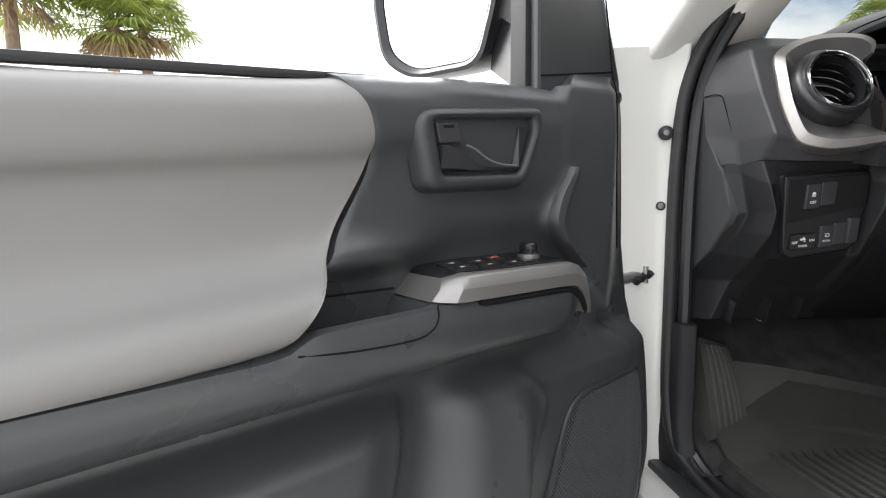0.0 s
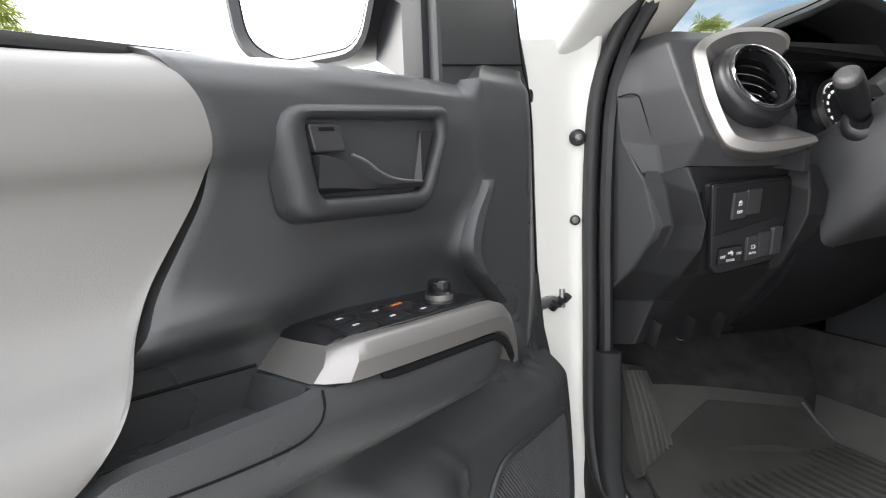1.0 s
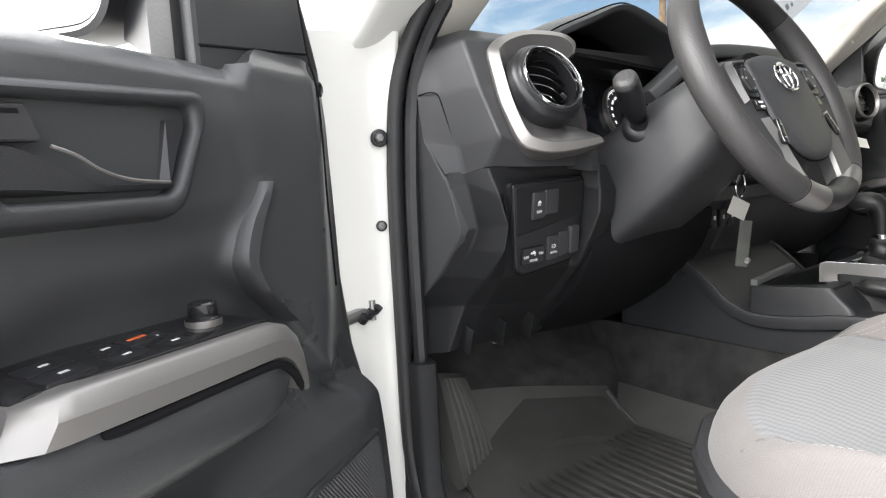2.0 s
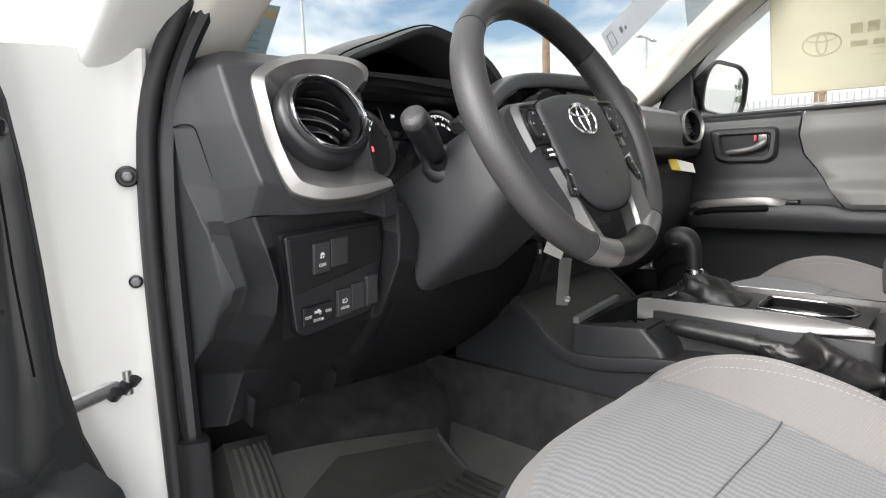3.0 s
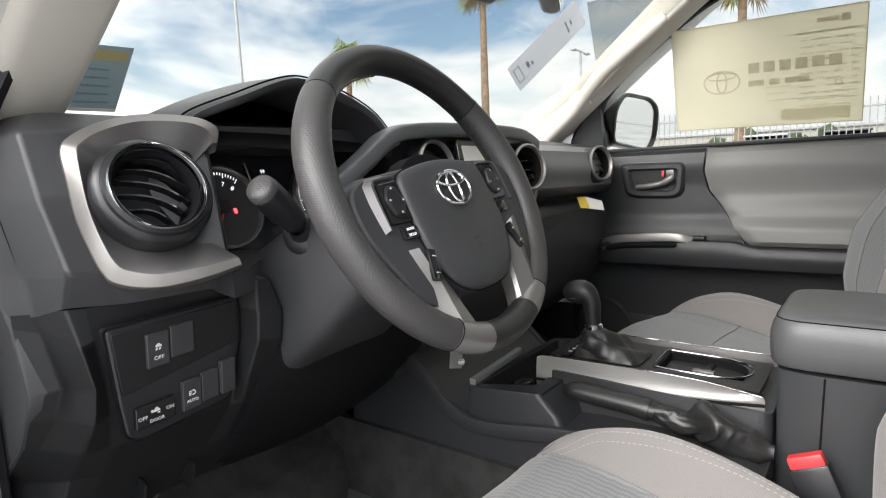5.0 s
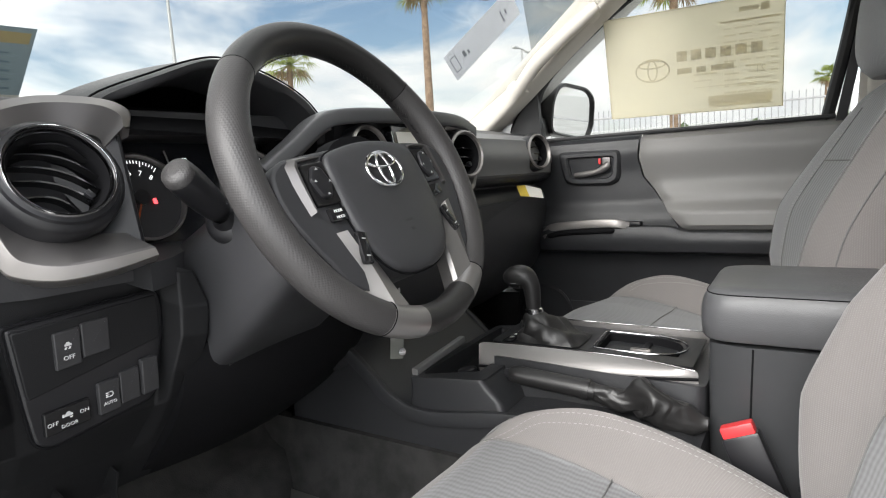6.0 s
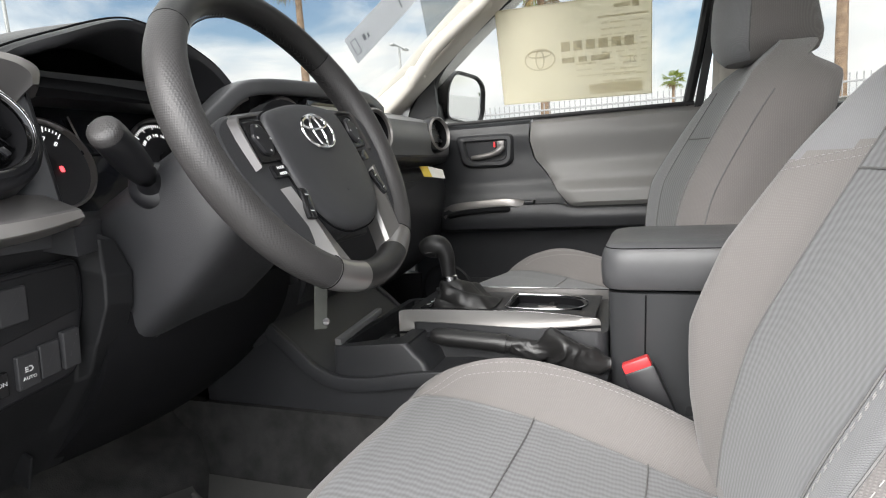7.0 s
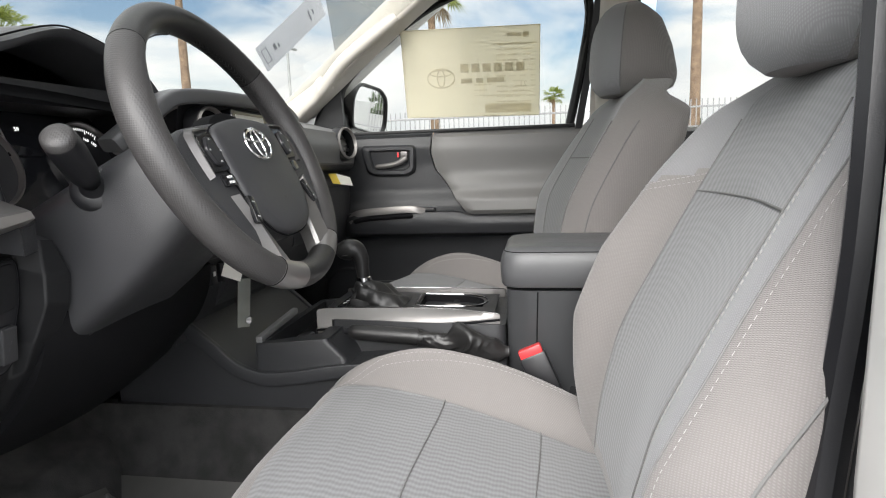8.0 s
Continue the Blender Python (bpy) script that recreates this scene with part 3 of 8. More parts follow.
for s in (-1, 1):
    shape = rounded([(-0.045, -0.035), (0.05, -0.04), (0.055, 0.03), (-0.04, 0.045)], 0.018, 3)
    part("pillar_trim", bar(pillar_path(s, 0.0), shape), BEIGE, cab, "pale windscreen pillar trim")
    # outer sheet metal of the pillar
    shape = [(-0.06, -0.03), (0.06, -0.03), (0.06, 0.05), (-0.06, 0.05)]
    part("pillar_skin", bar(pillar_path(s, 0.085), rounded(shape, 0.02, 3)), WHITE, cab)

# grab handle on the passenger pillar with its two covers
gp = [Vector(p) + Vector((-0.062, -0.03, -0.02)) for p in curve([(0.678, 0.335, 1.395), (0.655, 0.265, 1.465), (0.655, 0.185, 1.525), (0.655, 0.095, 1.585)], 12)]
grip = part("grab_handle", tube(gp, [0.013, 0.017, 0.019, 0.019, 0.019, 0.019, 0.019, 0.019, 0.019, 0.019, 0.017, 0.013], 10), BEIGE, cab, "pale moulded grab handle")
for p in (gp[1], gp[-2]):
    part("handle_foot", box((0.05, 0.05, 0.035), Vector(p) + Vector((0.022, 0.01, 0.005)), 0.012, (48, 0, 0)), BEIGE, grip)

# roof, headliner, rear wall with its window
part("roof", box((1.36, 1.55, 0.03), (CX, -0.85, 1.745), 0.012), WHITE, cab)
part("headliner", box((1.28, 1.50, 0.02), (CX, -0.84, 1.705), 0.008), BEIGE, cab)
part("header_trim", box((1.22, 0.06, 0.035), (CX, -0.13, 1.70), 0.012), BEIGE, cab)
rear = bmesh.new()
box((1.5, 0.04, 0.80), (CX, -1.62, 0.84), 0.005, bm=rear)
box((1.36, 0.04, 0.10), (CX, -1.62, 1.69), 0.005, bm=rear)
for s in (-1, 1):
    box((0.14, 0.04, 0.5), (CX + s * 0.65, -1.62, 1.45), 0.005, bm=rear)
part("rear_wall", rear, BEIGE, cab)
part("rear_window", box((1.2, 0.006, 0.44), (CX, -1.625, 1.44)), GLASS, cab).visible_shadow = False
part("rear_seat_cushion", box((1.3, 0.5, 0.16), (CX, -1.22, 0.80), 0.05, (3, 0, 0)), PLAIN, cab, "dark grey rear bench cushion")
part("rear_seat_back", box((1.3, 0.14, 0.55), (CX, -1.49, 1.08), 0.05, (-12, 0, 0)), PLAIN, cab, "dark grey rear bench back")

# side rails and middle pillars
for s in (-1, 1):
    x = CX + s * 0.66
    rail_path = [(CX + s * 0.585, -0.18, 1.70), (CX + s * 0.60, -0.6, 1.715), (CX + s * 0.60, -1.2, 1.70), (CX + s * 0.62, -1.6, 1.66)]
    part("roof_rail", bar(curve(rail_path, 10), rounded([(-0.04, -0.045), (0.05, -0.035), (0.05, 0.035), (-0.04, 0.04)], 0.015, 3)), BEIGE, cab)
    part("roof_rail_skin", bar([(p[0] + s * 0.075, p[1], p[2]) for p in curve(rail_path, 10)], rounded([(-0.04, -0.035), (0.04, -0.035), (0.04, 0.045), (-0.04, 0.045)], 0.015, 3)), WHITE, cab)

    def bp(z, o, y0):
        return (CX + s * (0.745 + o - 0.16 * max(z - 1.2, 0) / 0.5), y0 - (0.035 if s > 0 else 0.16) * max(z - 1.15, 0) - 0.02 * (1.15 - min(z, 1.15)), z)
    path = [bp(z, -0.005, -0.525 if s > 0 else -0.60) for z in (0.47, 0.7, 0.95, 1.2, 1.4, 1.55, 1.70)]
    part("middle_pillar_trim", bar(curve(path, 12), rounded([(-0.045, -0.025), (0.045, -0.025), (0.05, 0.03), (-0.05, 0.03)], 0.015, 3), (s, 0, 0)), BEIGE, cab, "pale middle pillar trim")
    path = [bp(z, 0.045 if s > 0 else 0.035, -0.535 if s > 0 else -0.537) for z in (0.47, 0.7, 0.95, 1.2, 1.4, 1.55, 1.72)]
    shape = rounded([(-0.050, -0.03), (0.050, -0.03), (0.050, 0.03), (-0.050, 0.03)], 0.012, 3)
    part("middle_pillar_skin", bar(curve(path[:4], 8), shape, (s, 0, 0)), WHITE, cab)
    part("middle_pillar_cover", bar(curve(path[3:], 8), shape, (s, 0, 0)), SATIN, cab, "black cover between the side windows")
    # rocker with its sill cover
    part("rocker", box((0.12, 2.2, 0.16), (CX + s * 0.80, -0.55, 0.42), 0.03), WHITE, cab)
    part("sill_cover", box((0.10, 0.98, 0.035), (CX + s * 0.745, -0.04, 0.497), 0.012), BLACK, cab, "black plastic sill cover")
    # closed rear door
    part("rear_door_skin", box((0.06, 1.05, 0.75), (CX + s * 0.83, -1.14, 0.87), 0.02), WHITE, cab)
    part("rear_door_trim", box((0.06, 1.03, 0.72), (CX + s * 0.755, -1.14, 0.87), 0.02), BLACK, cab)
    part("rear_door_window", box((0.005, 0.80, 0.46), (CX + s * 0.735, -1.05, 1.46), 0, (0, s * -17, 0)), GLASS, cab).visible_shadow = False
    part("rear_quarter", box((0.06, 0.22, 0.52), (CX + s * 0.70, -1.55, 1.46), 0.02, (0, s * -17, 0)), WHITE, cab)

# belt on the passenger middle pillar
part("belt_webbing", bar([(0.715, -0.50, 1.52), (0.735, -0.49, 1.2), (0.74, -0.50, 0.8)], [(-0.024, -0.001), (0.024, -0.001), (0.024, 0.001), (-0.024, 0.001)], (1, 0, 0)), BEIGE, cab, "pale seat belt webbing")
part("belt_guide", box((0.02, 0.045, 0.05), (0.722, -0.50, 1.24), 0.008), SATIN, cab)

# front door frame on the driver's side: hinge face, bolts, check link
face = rounded([(-0.728, 0.425), (-0.752, 0.450), (-0.80, 0.462), (-0.845, 0.475), (-0.93, 0.515), (-0.95, 0.60), (-0.70, 0.75), (-0.70, 0.48)], 0.012, 3)
rings = []
for z, dy in ((0.40, -0.02), (0.55, 0.0), (1.0, 0.0), (1.22, 0.0), (1.30, -0.02)):
    rings.append([(x, y + dy, z) for x, y in face])
hp = part("hinge_pillar", loft(rings), WHITE, cab, "white painted door hinge face")
for z, y in ((1.148, 0.446), (1.014, 0.457)):
    m = basis((-0.752, y - 0.003, z), (0.92, -0.35, 0), (-0.35, -0.92, 0))
    b = part("hinge_bolt", lathe([(0, 0), (0.0135, 0), (0.0135, 0.003), (0.011, 0.0045), (0.011, 0.003), (0.0085, 0.003), (0.0085, 0.009), (0.007, 0.010), (0, 0.010)], 20, m), SATIN, hp, "dark hinge bolt")
    part("bolt_head", lathe([(0, 0.0098), (0.0062, 0.0098), (0.0058, 0.0118), (0.0035, 0.0122), (0.003, 0.0108), (0, 0.0108)], 6, m), GUNMETAL, b)
chk = part("door_check", tube(curve([(-0.755, 0.465, 0.885), (-0.80, 0.462, 0.878), (-0.90, 0.455, 0.862)], 8), 0.006, 8, flat=1.8), STEEL, hp, "dark steel door check link")
part("check_bracket", box((0.025, 0.02, 0.03), (-0.758, 0.466, 0.885), 0.004, (0, 0, -20)), STEEL, chk)
part("check_pin", lathe([(0, -0.016), (0.006, -0.016), (0.006, 0.016), (0, 0.016)], 12, pose(-0.775, 0.458, 0.883)), STEEL, chk)
for k in range(3):
    part("check_roller", lathe([(0, -0.008), (0.008, -0.006), (0.008, 0.006), (0, 0.008)], 12, pose(-0.768 - 0.012 * k, 0.456, 0.884 - 0.006 * k, 40, 20, 0)), SATIN, chk)
part("check_link_seal", lathe([(0, 0), (0.02, 0.0), (0.024, 0.006), (0.015, 0.012), (0, 0.012)], 16, basis((-0.86, 0.484, 0.74), (1, 0, 0), (-0.3, -0.95, 0))), RUBBER, hp, "black rubber grommet")
# white fender edge in front of the door
part("fender", sheet(lambda u, v: (-0.955 - 0.03 * math.sin(3.1 * v), 0.62 + 0.9 * u, 0.45 + 0.72 * v), 6, 8, (0.03, 0, 0)), WHITE, cab, "white front fender")
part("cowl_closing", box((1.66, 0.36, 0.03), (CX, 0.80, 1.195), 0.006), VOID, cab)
part("cowl", box((1.8, 0.9, 0.06), (CX, 1.25, 1.12), 0.03), WHITE, cab, "white bonnet")

# door seals round the openings
for s in (-1, 1):
    c = CX

    def sx(o):
        return c + s * o
    seal = [(sx(0.760), -0.02, 0.505), (sx(0.762), 0.20, 0.505), (sx(0.770), 0.36, 0.53), (sx(0.782), 0.415, 0.62), (sx(0.785), 0.418, 0.85), (sx(0.782), 0.418, 1.10), (sx(0.768), 0.405, 1.25), (sx(0.735), 0.335, 1.37), (sx(0.705), 0.15, 1.52), (sx(0.665), -0.08, 1.645), (sx(0.645), -0.32, 1.68), (sx(0.652), -0.53, 1.63)] + ([(sx(0.70), -0.565, 1.45), (sx(0.765), -0.540, 1.15), (sx(0.785), -0.520, 0.95), (sx(0.780), -0.505, 0.70)] if s > 0 else [(sx(0.680), -0.555, 1.45), (sx(0.732), -0.536, 1.15), (sx(0.736), -0.520, 0.95), (sx(0.745), -0.500, 0.70)]) + [(sx(0.768), -0.45, 0.545), (sx(0.760), -0.30, 0.505)]
    if s < 0:
        seal = [(p[0] + 0.016, p[1] + (0.012 if p[1] > 0.3 else 0), p[2]) for p in seal]
    part("door_seal", tube(ring_curve(seal, 90), 0.012, 10, loop=True, up=(1, 0, 0)), RUBBER, cab, "black rubber door seal")
    inner = [(sx(abs(p[0] - c) - 0.022), p[1] - 0.014 * (1 if p[1] > 0.3 else 0) + (0.016 if p[1] < -0.4 else 0), p[2] + (0.012 if p[2] < 0.52 else 0)) for p in seal]
    part("seal_lip", tube(ring_curve(inner, 90), 0.012, 8, loop=True, up=(1, 0, 0)), SATIN, cab)
    # kick panel below the dashboard end
    kick = rounded([(sx(0.765), 0.40), (sx(0.735), 0.385), (sx(0.72), 0.45), (sx(0.71), 0.80), (sx(0.75), 0.80), (sx(0.775), 0.45)], 0.01, 3)
    part("kick_panel", loft([[(x, y - max(0, 0.56 - z) * 0.6, z) for x, y in kick] for z in (0.47, 0.52, 0.6, 0.70, 0.79, 0.796)]), MATTE, cab, "black plastic kick panel")
    cowl = rounded([(sx(0.752), 0.450), (sx(0.735), 0.440), (sx(0.72), 0.46), (sx(0.71), 0.80), (sx(0.75), 0.80), (sx(0.765), 0.46)], 0.005, 2)
    part("cowl_side_trim", loft([[(x, y, z) for x, y in cowl] for z in (0.80, 0.9, 1.1, 1.24)]), SATIN, cab)

# windscreen and its stickers
def screen(u, v):
    x = CX + (u - 0.5) * 2 * (0.70 - 0.10 * v)
    bow = 0.10 * (1 - (2 * u - 1) ** 2)
    return (x, 0.60 - 0.76 * v + bow * 1.0, 1.235 + 0.46 * v + 0.015 * (1 - (2 * u - 1) ** 2))


part("windscreen", sheet(screen, 16, 10, (0, 0.004, 0.003)), GLASS, cab, "laminated windscreen").visible_shadow = False
band = sheet(lambda u, v: Vector(screen(u, 0.90 + 0.10 * v)) + Vector((0, -0.003, -0.002)), 16, 2, (0, 0.001, 0.001))
part("windscreen_band", band, VOID, cab, "black windscreen edge band")


# ---- driver's door, swung open; local x runs from hinge to latch, y towards the cab side of the door ----
door = thing("driver_door", "open driver's door with black trim and grey vinyl insert", "car door", (-0.8423, 0.3524, 0.006), 211.24)
LATCH = 1.06
CLOTH = [(0.80, 0.715), (0.895, 0.692), (0.916, 0.678), (0.928, 0.661), (0.945, 0.646), (0.964, 0.630), (1.0, 0.602), (1.024, 0.585), (1.063, 0.557), (1.095, 0.540), (1.12, 0.537), (1.155, 0.545), (1.18, 0.559), (1.25, 0.60)]
FRONT = [(0.44, -0.01), (0.48, -0.03), (0.547, -0.058), (0.661, -0.053), (0.762, -0.036), (0.85, 0.0), (0.905, 0.015), (1.08, 0.024), (1.212, 0.036), (1.281, 0.059), (1.347, 0.086)]
RIDGE = [(0.80, 0.03), (0.836, 0.072), (0.911, 0.150), (0.965, 0.205), (1.0, 0.236), (1.04, 0.226), (1.078, 0.196), (1.10, 0.213), (1.20, 0.205)]


def upper_depth(s, z):
    roll = table([(0.93, -0.030), (0.97, -0.027), (1.03, -0.012), (1.07, -0.002), (1.14, 0.0), (1.172, -0.004), (1.188, -0.016), (1.196, -0.034)], z)
    e = smooth(RIDGE, z)
    wing = table([(0.80, -0.01), (0.95, 0.0), (1.15, 0.002), (1.19, 0.0), (1.215, -0.012)], z)
    f = step(e + 0.012, e - 0.010, s)
    d = roll * (1 - f) + wing * f
    # the ridge lip itself
    d += 0.007 * math.exp(-((s - e) / 0.014) ** 2) * step(0.90, 0.98, z) * step(1.09, 1.07, z)
    fall = step(0.10, 0.02, s)
    return d - 0.030 * fall


def insert_depth(z):
    return smooth([(0.878, 0.022), (0.884, 0.040), (0.900, 0.056), (0.920, 0.057), (0.938, 0.046), (0.960, 0.018), (0.985, -0.002), (1.02, -0.012), (1.06, -0.012), (1.078, -0.008), (1.092, 0.002), (1.110, 0.007), (1.138, 0.007), (1.154, 0.0), (1.166, -0.014), (1.172, -0.034)], z)


def upper(u, v):
    z = 0.80 + v * (1.205 - 0.80)
    a, b = smooth(FRONT, z), smooth(CLOTH, z) - 0.0012
    s = a + (b - a) * u
    top = 1.204 - 0.020 * u + (0.018 * step(0.20, 0.17, s))
    z = 0.80 + v * (top - 0.80)
    k = step(0.62, 0.97, u) * step(0.955, 1.0, z)
    lip = insert_depth(1.172 - min((top - z) / (top - 0.914), 1.0) * (1.172 - 0.878)) - 0.0015
    return (s, upper_depth(s, z) * (1 - k) + lip * k - 0.002 * step(0.994, 1.0, u), z)


part("upper_trim", sheet(upper, 90, 70, (0, -0.02, 0)), BLACK_SOFT, door, "grained black upper trim", local=True)


def insert(u, v):
    z = 0.914 + v * (1.192 - 0.914)
    a = smooth(CLOTH, z) + 0.0004
    s = a + (LATCH - a) * u ** 1.6
    low = 0.914 + 0.006 * u + 0.008 * step(0.06, 0.0, u)
    z = low + v * (1.180 - 0.026 * u - low)
    lift = (1.180 - 0.026 * u - z) / (1.180 - low)
    return (s, insert_depth(1.172 - lift * (1.172 - 0.878)) - 0.0035 * (1 - min(u / 0.02, 1)) ** 2.2, z)


part("vinyl_insert", sheet(insert, 30, 60, (0, -0.02, 0)), VINYL, door, "smooth grey vinyl insert", local=True)

cres = []
for k in range(25):
    f = k / 24
    z = 1.082 - 0.150 * f
    e = smooth([(0.93, 0.168), (0.955, 0.196), (0.98, 0.222), (1.005, 0.238), (1.04, 0.228), (1.065, 0.210), (1.085, 0.196)], z)
    w = 0.013 * math.sin(math.pi * min(f * 1.25 + 0.06, 1.0)) ** 0.7 + 0.002
    cres.append([(e + 0.004, upper_depth(e + 0.02, z) - 0.004, z), (e + 0.003, 0.004, z), (e - 0.002, 0.0105, z), (e - w, 0.0125, z), (e - w - 0.003, 0.006, z), (e - w, -0.006, z)])
part("pull_edge", loft(cres), DARK, door, "curved grip edge", local=True)

# arm rest body below, with its pull pocket
rings = []
for k in range(81):
    s = 0.085 + (LATCH - 0.085) * k / 80
    f = step(0.12, 0.27, s)
    pocket = step(0.498, 0.508, s) * step(0.648, 0.636, s)
    out = -0.030 + 0.085 * f
    top = 0.938 * (1 - pocket) + 0.932 * pocket
    top = min(top, linear([(0.636, 0.934), (0.652, 0.928), (0.672, 0.918), (0.70, 0.916), (1.06, 0.920)], s)) - 0.06 * (1 - f)
    back = top * (1 - pocket) + 0.908 * pocket
    zb = 0.856 + 0.01 * (1 - f)
    slope = 0.018 * step(0.470, 0.515, s)
    rings.append([(s, -0.045, zb), (s, out - 0.045, zb - 0.004), (s, out - 0.022, zb + 0.001), (s, out - 0.010 - 0.2 * slope, zb + 0.010), (s, out - 0.003, zb + 0.022), (s, out + 0.001, top - 0.030), (s, out + 0.002, top - 0.012), (s, out - 0.003, top - 0.003), (s, out - 0.012, top), (s, out - 0.018, back + 0.001), (s, -0.03, back), (s, -0.045, back)])
part("arm_rest", loft(rings), BLACK_SOFT, door, "black arm rest with a pull pocket", local=True)
part("arm_rest_seam", tube(curve([(0.664, 0.0560, 0.914), (0.60, 0.0562, 0.906), (0.53, 0.0564, 0.903), (0.506, 0.0566, 0.910), (0.499, 0.0568, 0.922), (0.497, 0.053, 0.934)], 24), 0.0011, 5), VOID, door, local=True)
part("pocket_seam", tube([(0.635, -0.008, 0.951), (0.56, -0.010, 0.948), (0.51, -0.010, 0.946)], 0.0016, 5), VOID, door, local=True)
part("scuff_mark", box((0.010, 0.0012, 0.0010), (0.385, 0.0545, 0.905), 0.0004), GREY_MARK, door, local=True)

# lower panel with map pocket bulge and speaker surround
SPK = [(0.262, 0.585), (0.214, 0.705), (0.196, 0.726), (0.172, 0.736), (0.018, 0.742), (0.0, 0.730), (-0.022, 0.668), (-0.030, 0.560), (-0.018, 0.495), (0.02, 0.470), (0.285, 0.470)]


def lower(u, v):
    z = 0.44 + v * (0.845 - 0.44)
    a = smooth(FRONT, z)
    s = a + (LATCH - a) * u
    e = smooth([(0.44, 0.345), (0.61, 0.314), (0.737, 0.266), (0.764, 0.270), (0.794, 0.300), (0.845, 0.36)], z)
    p = smooth([(0.44, 0.64), (0.70, 0.562), (0.756, 0.533), (0.818, 0.503), (0.845, 0.49)], z)
    # speaker field, swelling beside it, hollow, then the map pocket
    if s < e:
        d = 0.010
    elif s < p:
        f = (s - e) / (p - e)
        d = table([(0, 0.013), (0.10, 0.015), (0.45, 0.006), (0.80, -0.026), (0.92, -0.020), (1.0, 0.0)], f)
    else:
        d = table([(0, 0.0), (0.06, 0.018), (0.3, 0.026)], s - p)
    d += 0.004 * math.exp(-((s - e) / 0.008) ** 2) * step(0.815, 0.79, z)
    d += 0.40 * min(max(0.81 - z, 0), 0.17) * step(e + 0.01, e + 0.07, s)
    k = step(0.775, 0.830, z)
    d = d * (1 - k) + (upper_depth(s, z) + 0.0015) * k
    return (s, d - 0.02 * step(0.05, -0.05, s) * (1 - k) - 0.03 * step(0.46, 0.44, z), z)


part("lower_trim", sheet(lower, 150, 64, (0, -0.02, 0)), BLACK_SOFT, door, "black lower door trim", local=True)

spk = rounded(SPK, 0.014, 4)


def spk_y(s):
    return 0.010 - 0.02 * step(0.05, -0.05, s)


grille = bmesh.new()
loft([[(p[0], spk_y(p[0]) - 0.008, p[1]) for p in spk], [(p[0], spk_y(p[0]) + 0.001, p[1]) for p in spk]], bm=grille)
sp = part("speaker_panel", grille, VOID, door, local=True)
part("speaker_rim", tube([(p[0], spk_y(p[0]) + 0.002, p[1]) for p in spk], 0.005, 8, loop=True, up=(0, 1, 0)), BLACK, sp, local=True)
# perforated mesh: fine crossing threads over the dark backing
inside = [(p[0], p[1]) for p in SPK]


def within(x, y):
    hit = False
    for (ax, ay), (bx, by) in zip(inside, inside[1:] + inside[:1]):
        if (ay > y) != (by > y) and x < ax + (y - ay) / (by - ay) * (bx - ax):
            hit = not hit
    return hit


mesh = bmesh.new()
pitch = 0.0056
row = 0
z = 0.473
while z < 0.74:
    s = -0.03 + (0.5 * pitch if row % 2 else 0)
    while s < 0.285:
        if within(s, z) and within(s + pitch * 0.5, z) and within(s - pitch * 0.5, z):
            y = spk_y(s) + 0.0032
            r = pitch * 0.40
            v = [mesh.verts.new((s + r * a, y - (0.0014 if (a or b) else -0.0004), z + r * b)) for a, b in ((1, 0), (0, 1), (-1, 0), (0, -1), (0, 0))]
            for i in range(4):
                mesh.faces.new((v[i], v[(i + 1) % 4], v[4]))
        s += pitch
    z += pitch * 0.62
    row += 1
tagged(part("speaker_mesh", mesh, DARK, sp, "fine black speaker mesh", local=True), kind="stuff")

# inner handle: bezel, recess, lever, lock tab
BZ = rounded([(0.490, 1.147), (0.275, 1.160), (0.272, 1.140), (0.303, 1.066), (0.318, 1.056), (0.462, 1.056), (0.474, 1.064)], [0.03, 0.045, 0.03, 0.025, 0.02, 0.02, 0.02], 4)
BI = rounded([(0.462, 1.137), (0.292, 1.146), (0.290, 1.130), (0.313, 1.080), (0.322, 1.074), (0.444, 1.073), (0.450, 1.078)], [0.008, 0.012, 0.01, 0.01, 0.01, 0.008, 0.008], 4)
flat = Matrix(((1, 0, 0, 0), (0, 0, 1, 0), (0, 1, 0, 0), (0, 0, 0, 1)))


def on_door(bm, y):
    return moved(bm, Matrix.Translation((0, y, 0)) @ flat)


hb = bmesh.new()
rg = []
for f, d in ((-0.22, -0.010), (-0.10, 0.001), (-0.01, 0.006), (0.10, 0.0100), (0.26, 0.0125), (0.5, 0.0138), (0.78, 0.0125), (0.94, 0.0095), (1.0, 0.006), (1.0, -0.03)):
    rg.append([(a.x + (b.x - a.x) * f, d, a.y + (b.y - a.y) * f) for a, b in zip(BZ, BI)])
loft(rg, True, False, hb)
bez = part("handle_bezel", hb, BLACK, door, "black moulded handle surround", local=True)
part("handle_recess", loft([[(p.x, -0.026, p.y) for p in BI], [(p.x, -0.030, p.y) for p in BI]]), SATIN, bez, local=True)
part("recess_wall", loft([[(0.322, -0.026, 1.128), (0.295, -0.026, 1.128), (0.315, -0.026, 1.078), (0.330, -0.026, 1.078)], [(0.313, 0.004, 1.134), (0.296, 0.006, 1.134), (0.316, 0.006, 1.082), (0.322, 0.0, 1.082)]]), SATIN, bez, local=True)
tab = rounded([(0.458, 1.134), (0.424, 1.136), (0.416, 1.112), (0.452, 1.110)], 0.004, 3)
part("lock_tab", on_door(slab([(p.x, p.y) for p in tab], -0.02, 0.008, None, 0.002), 0), BUTTON, bez, "grey lock tab", local=True)
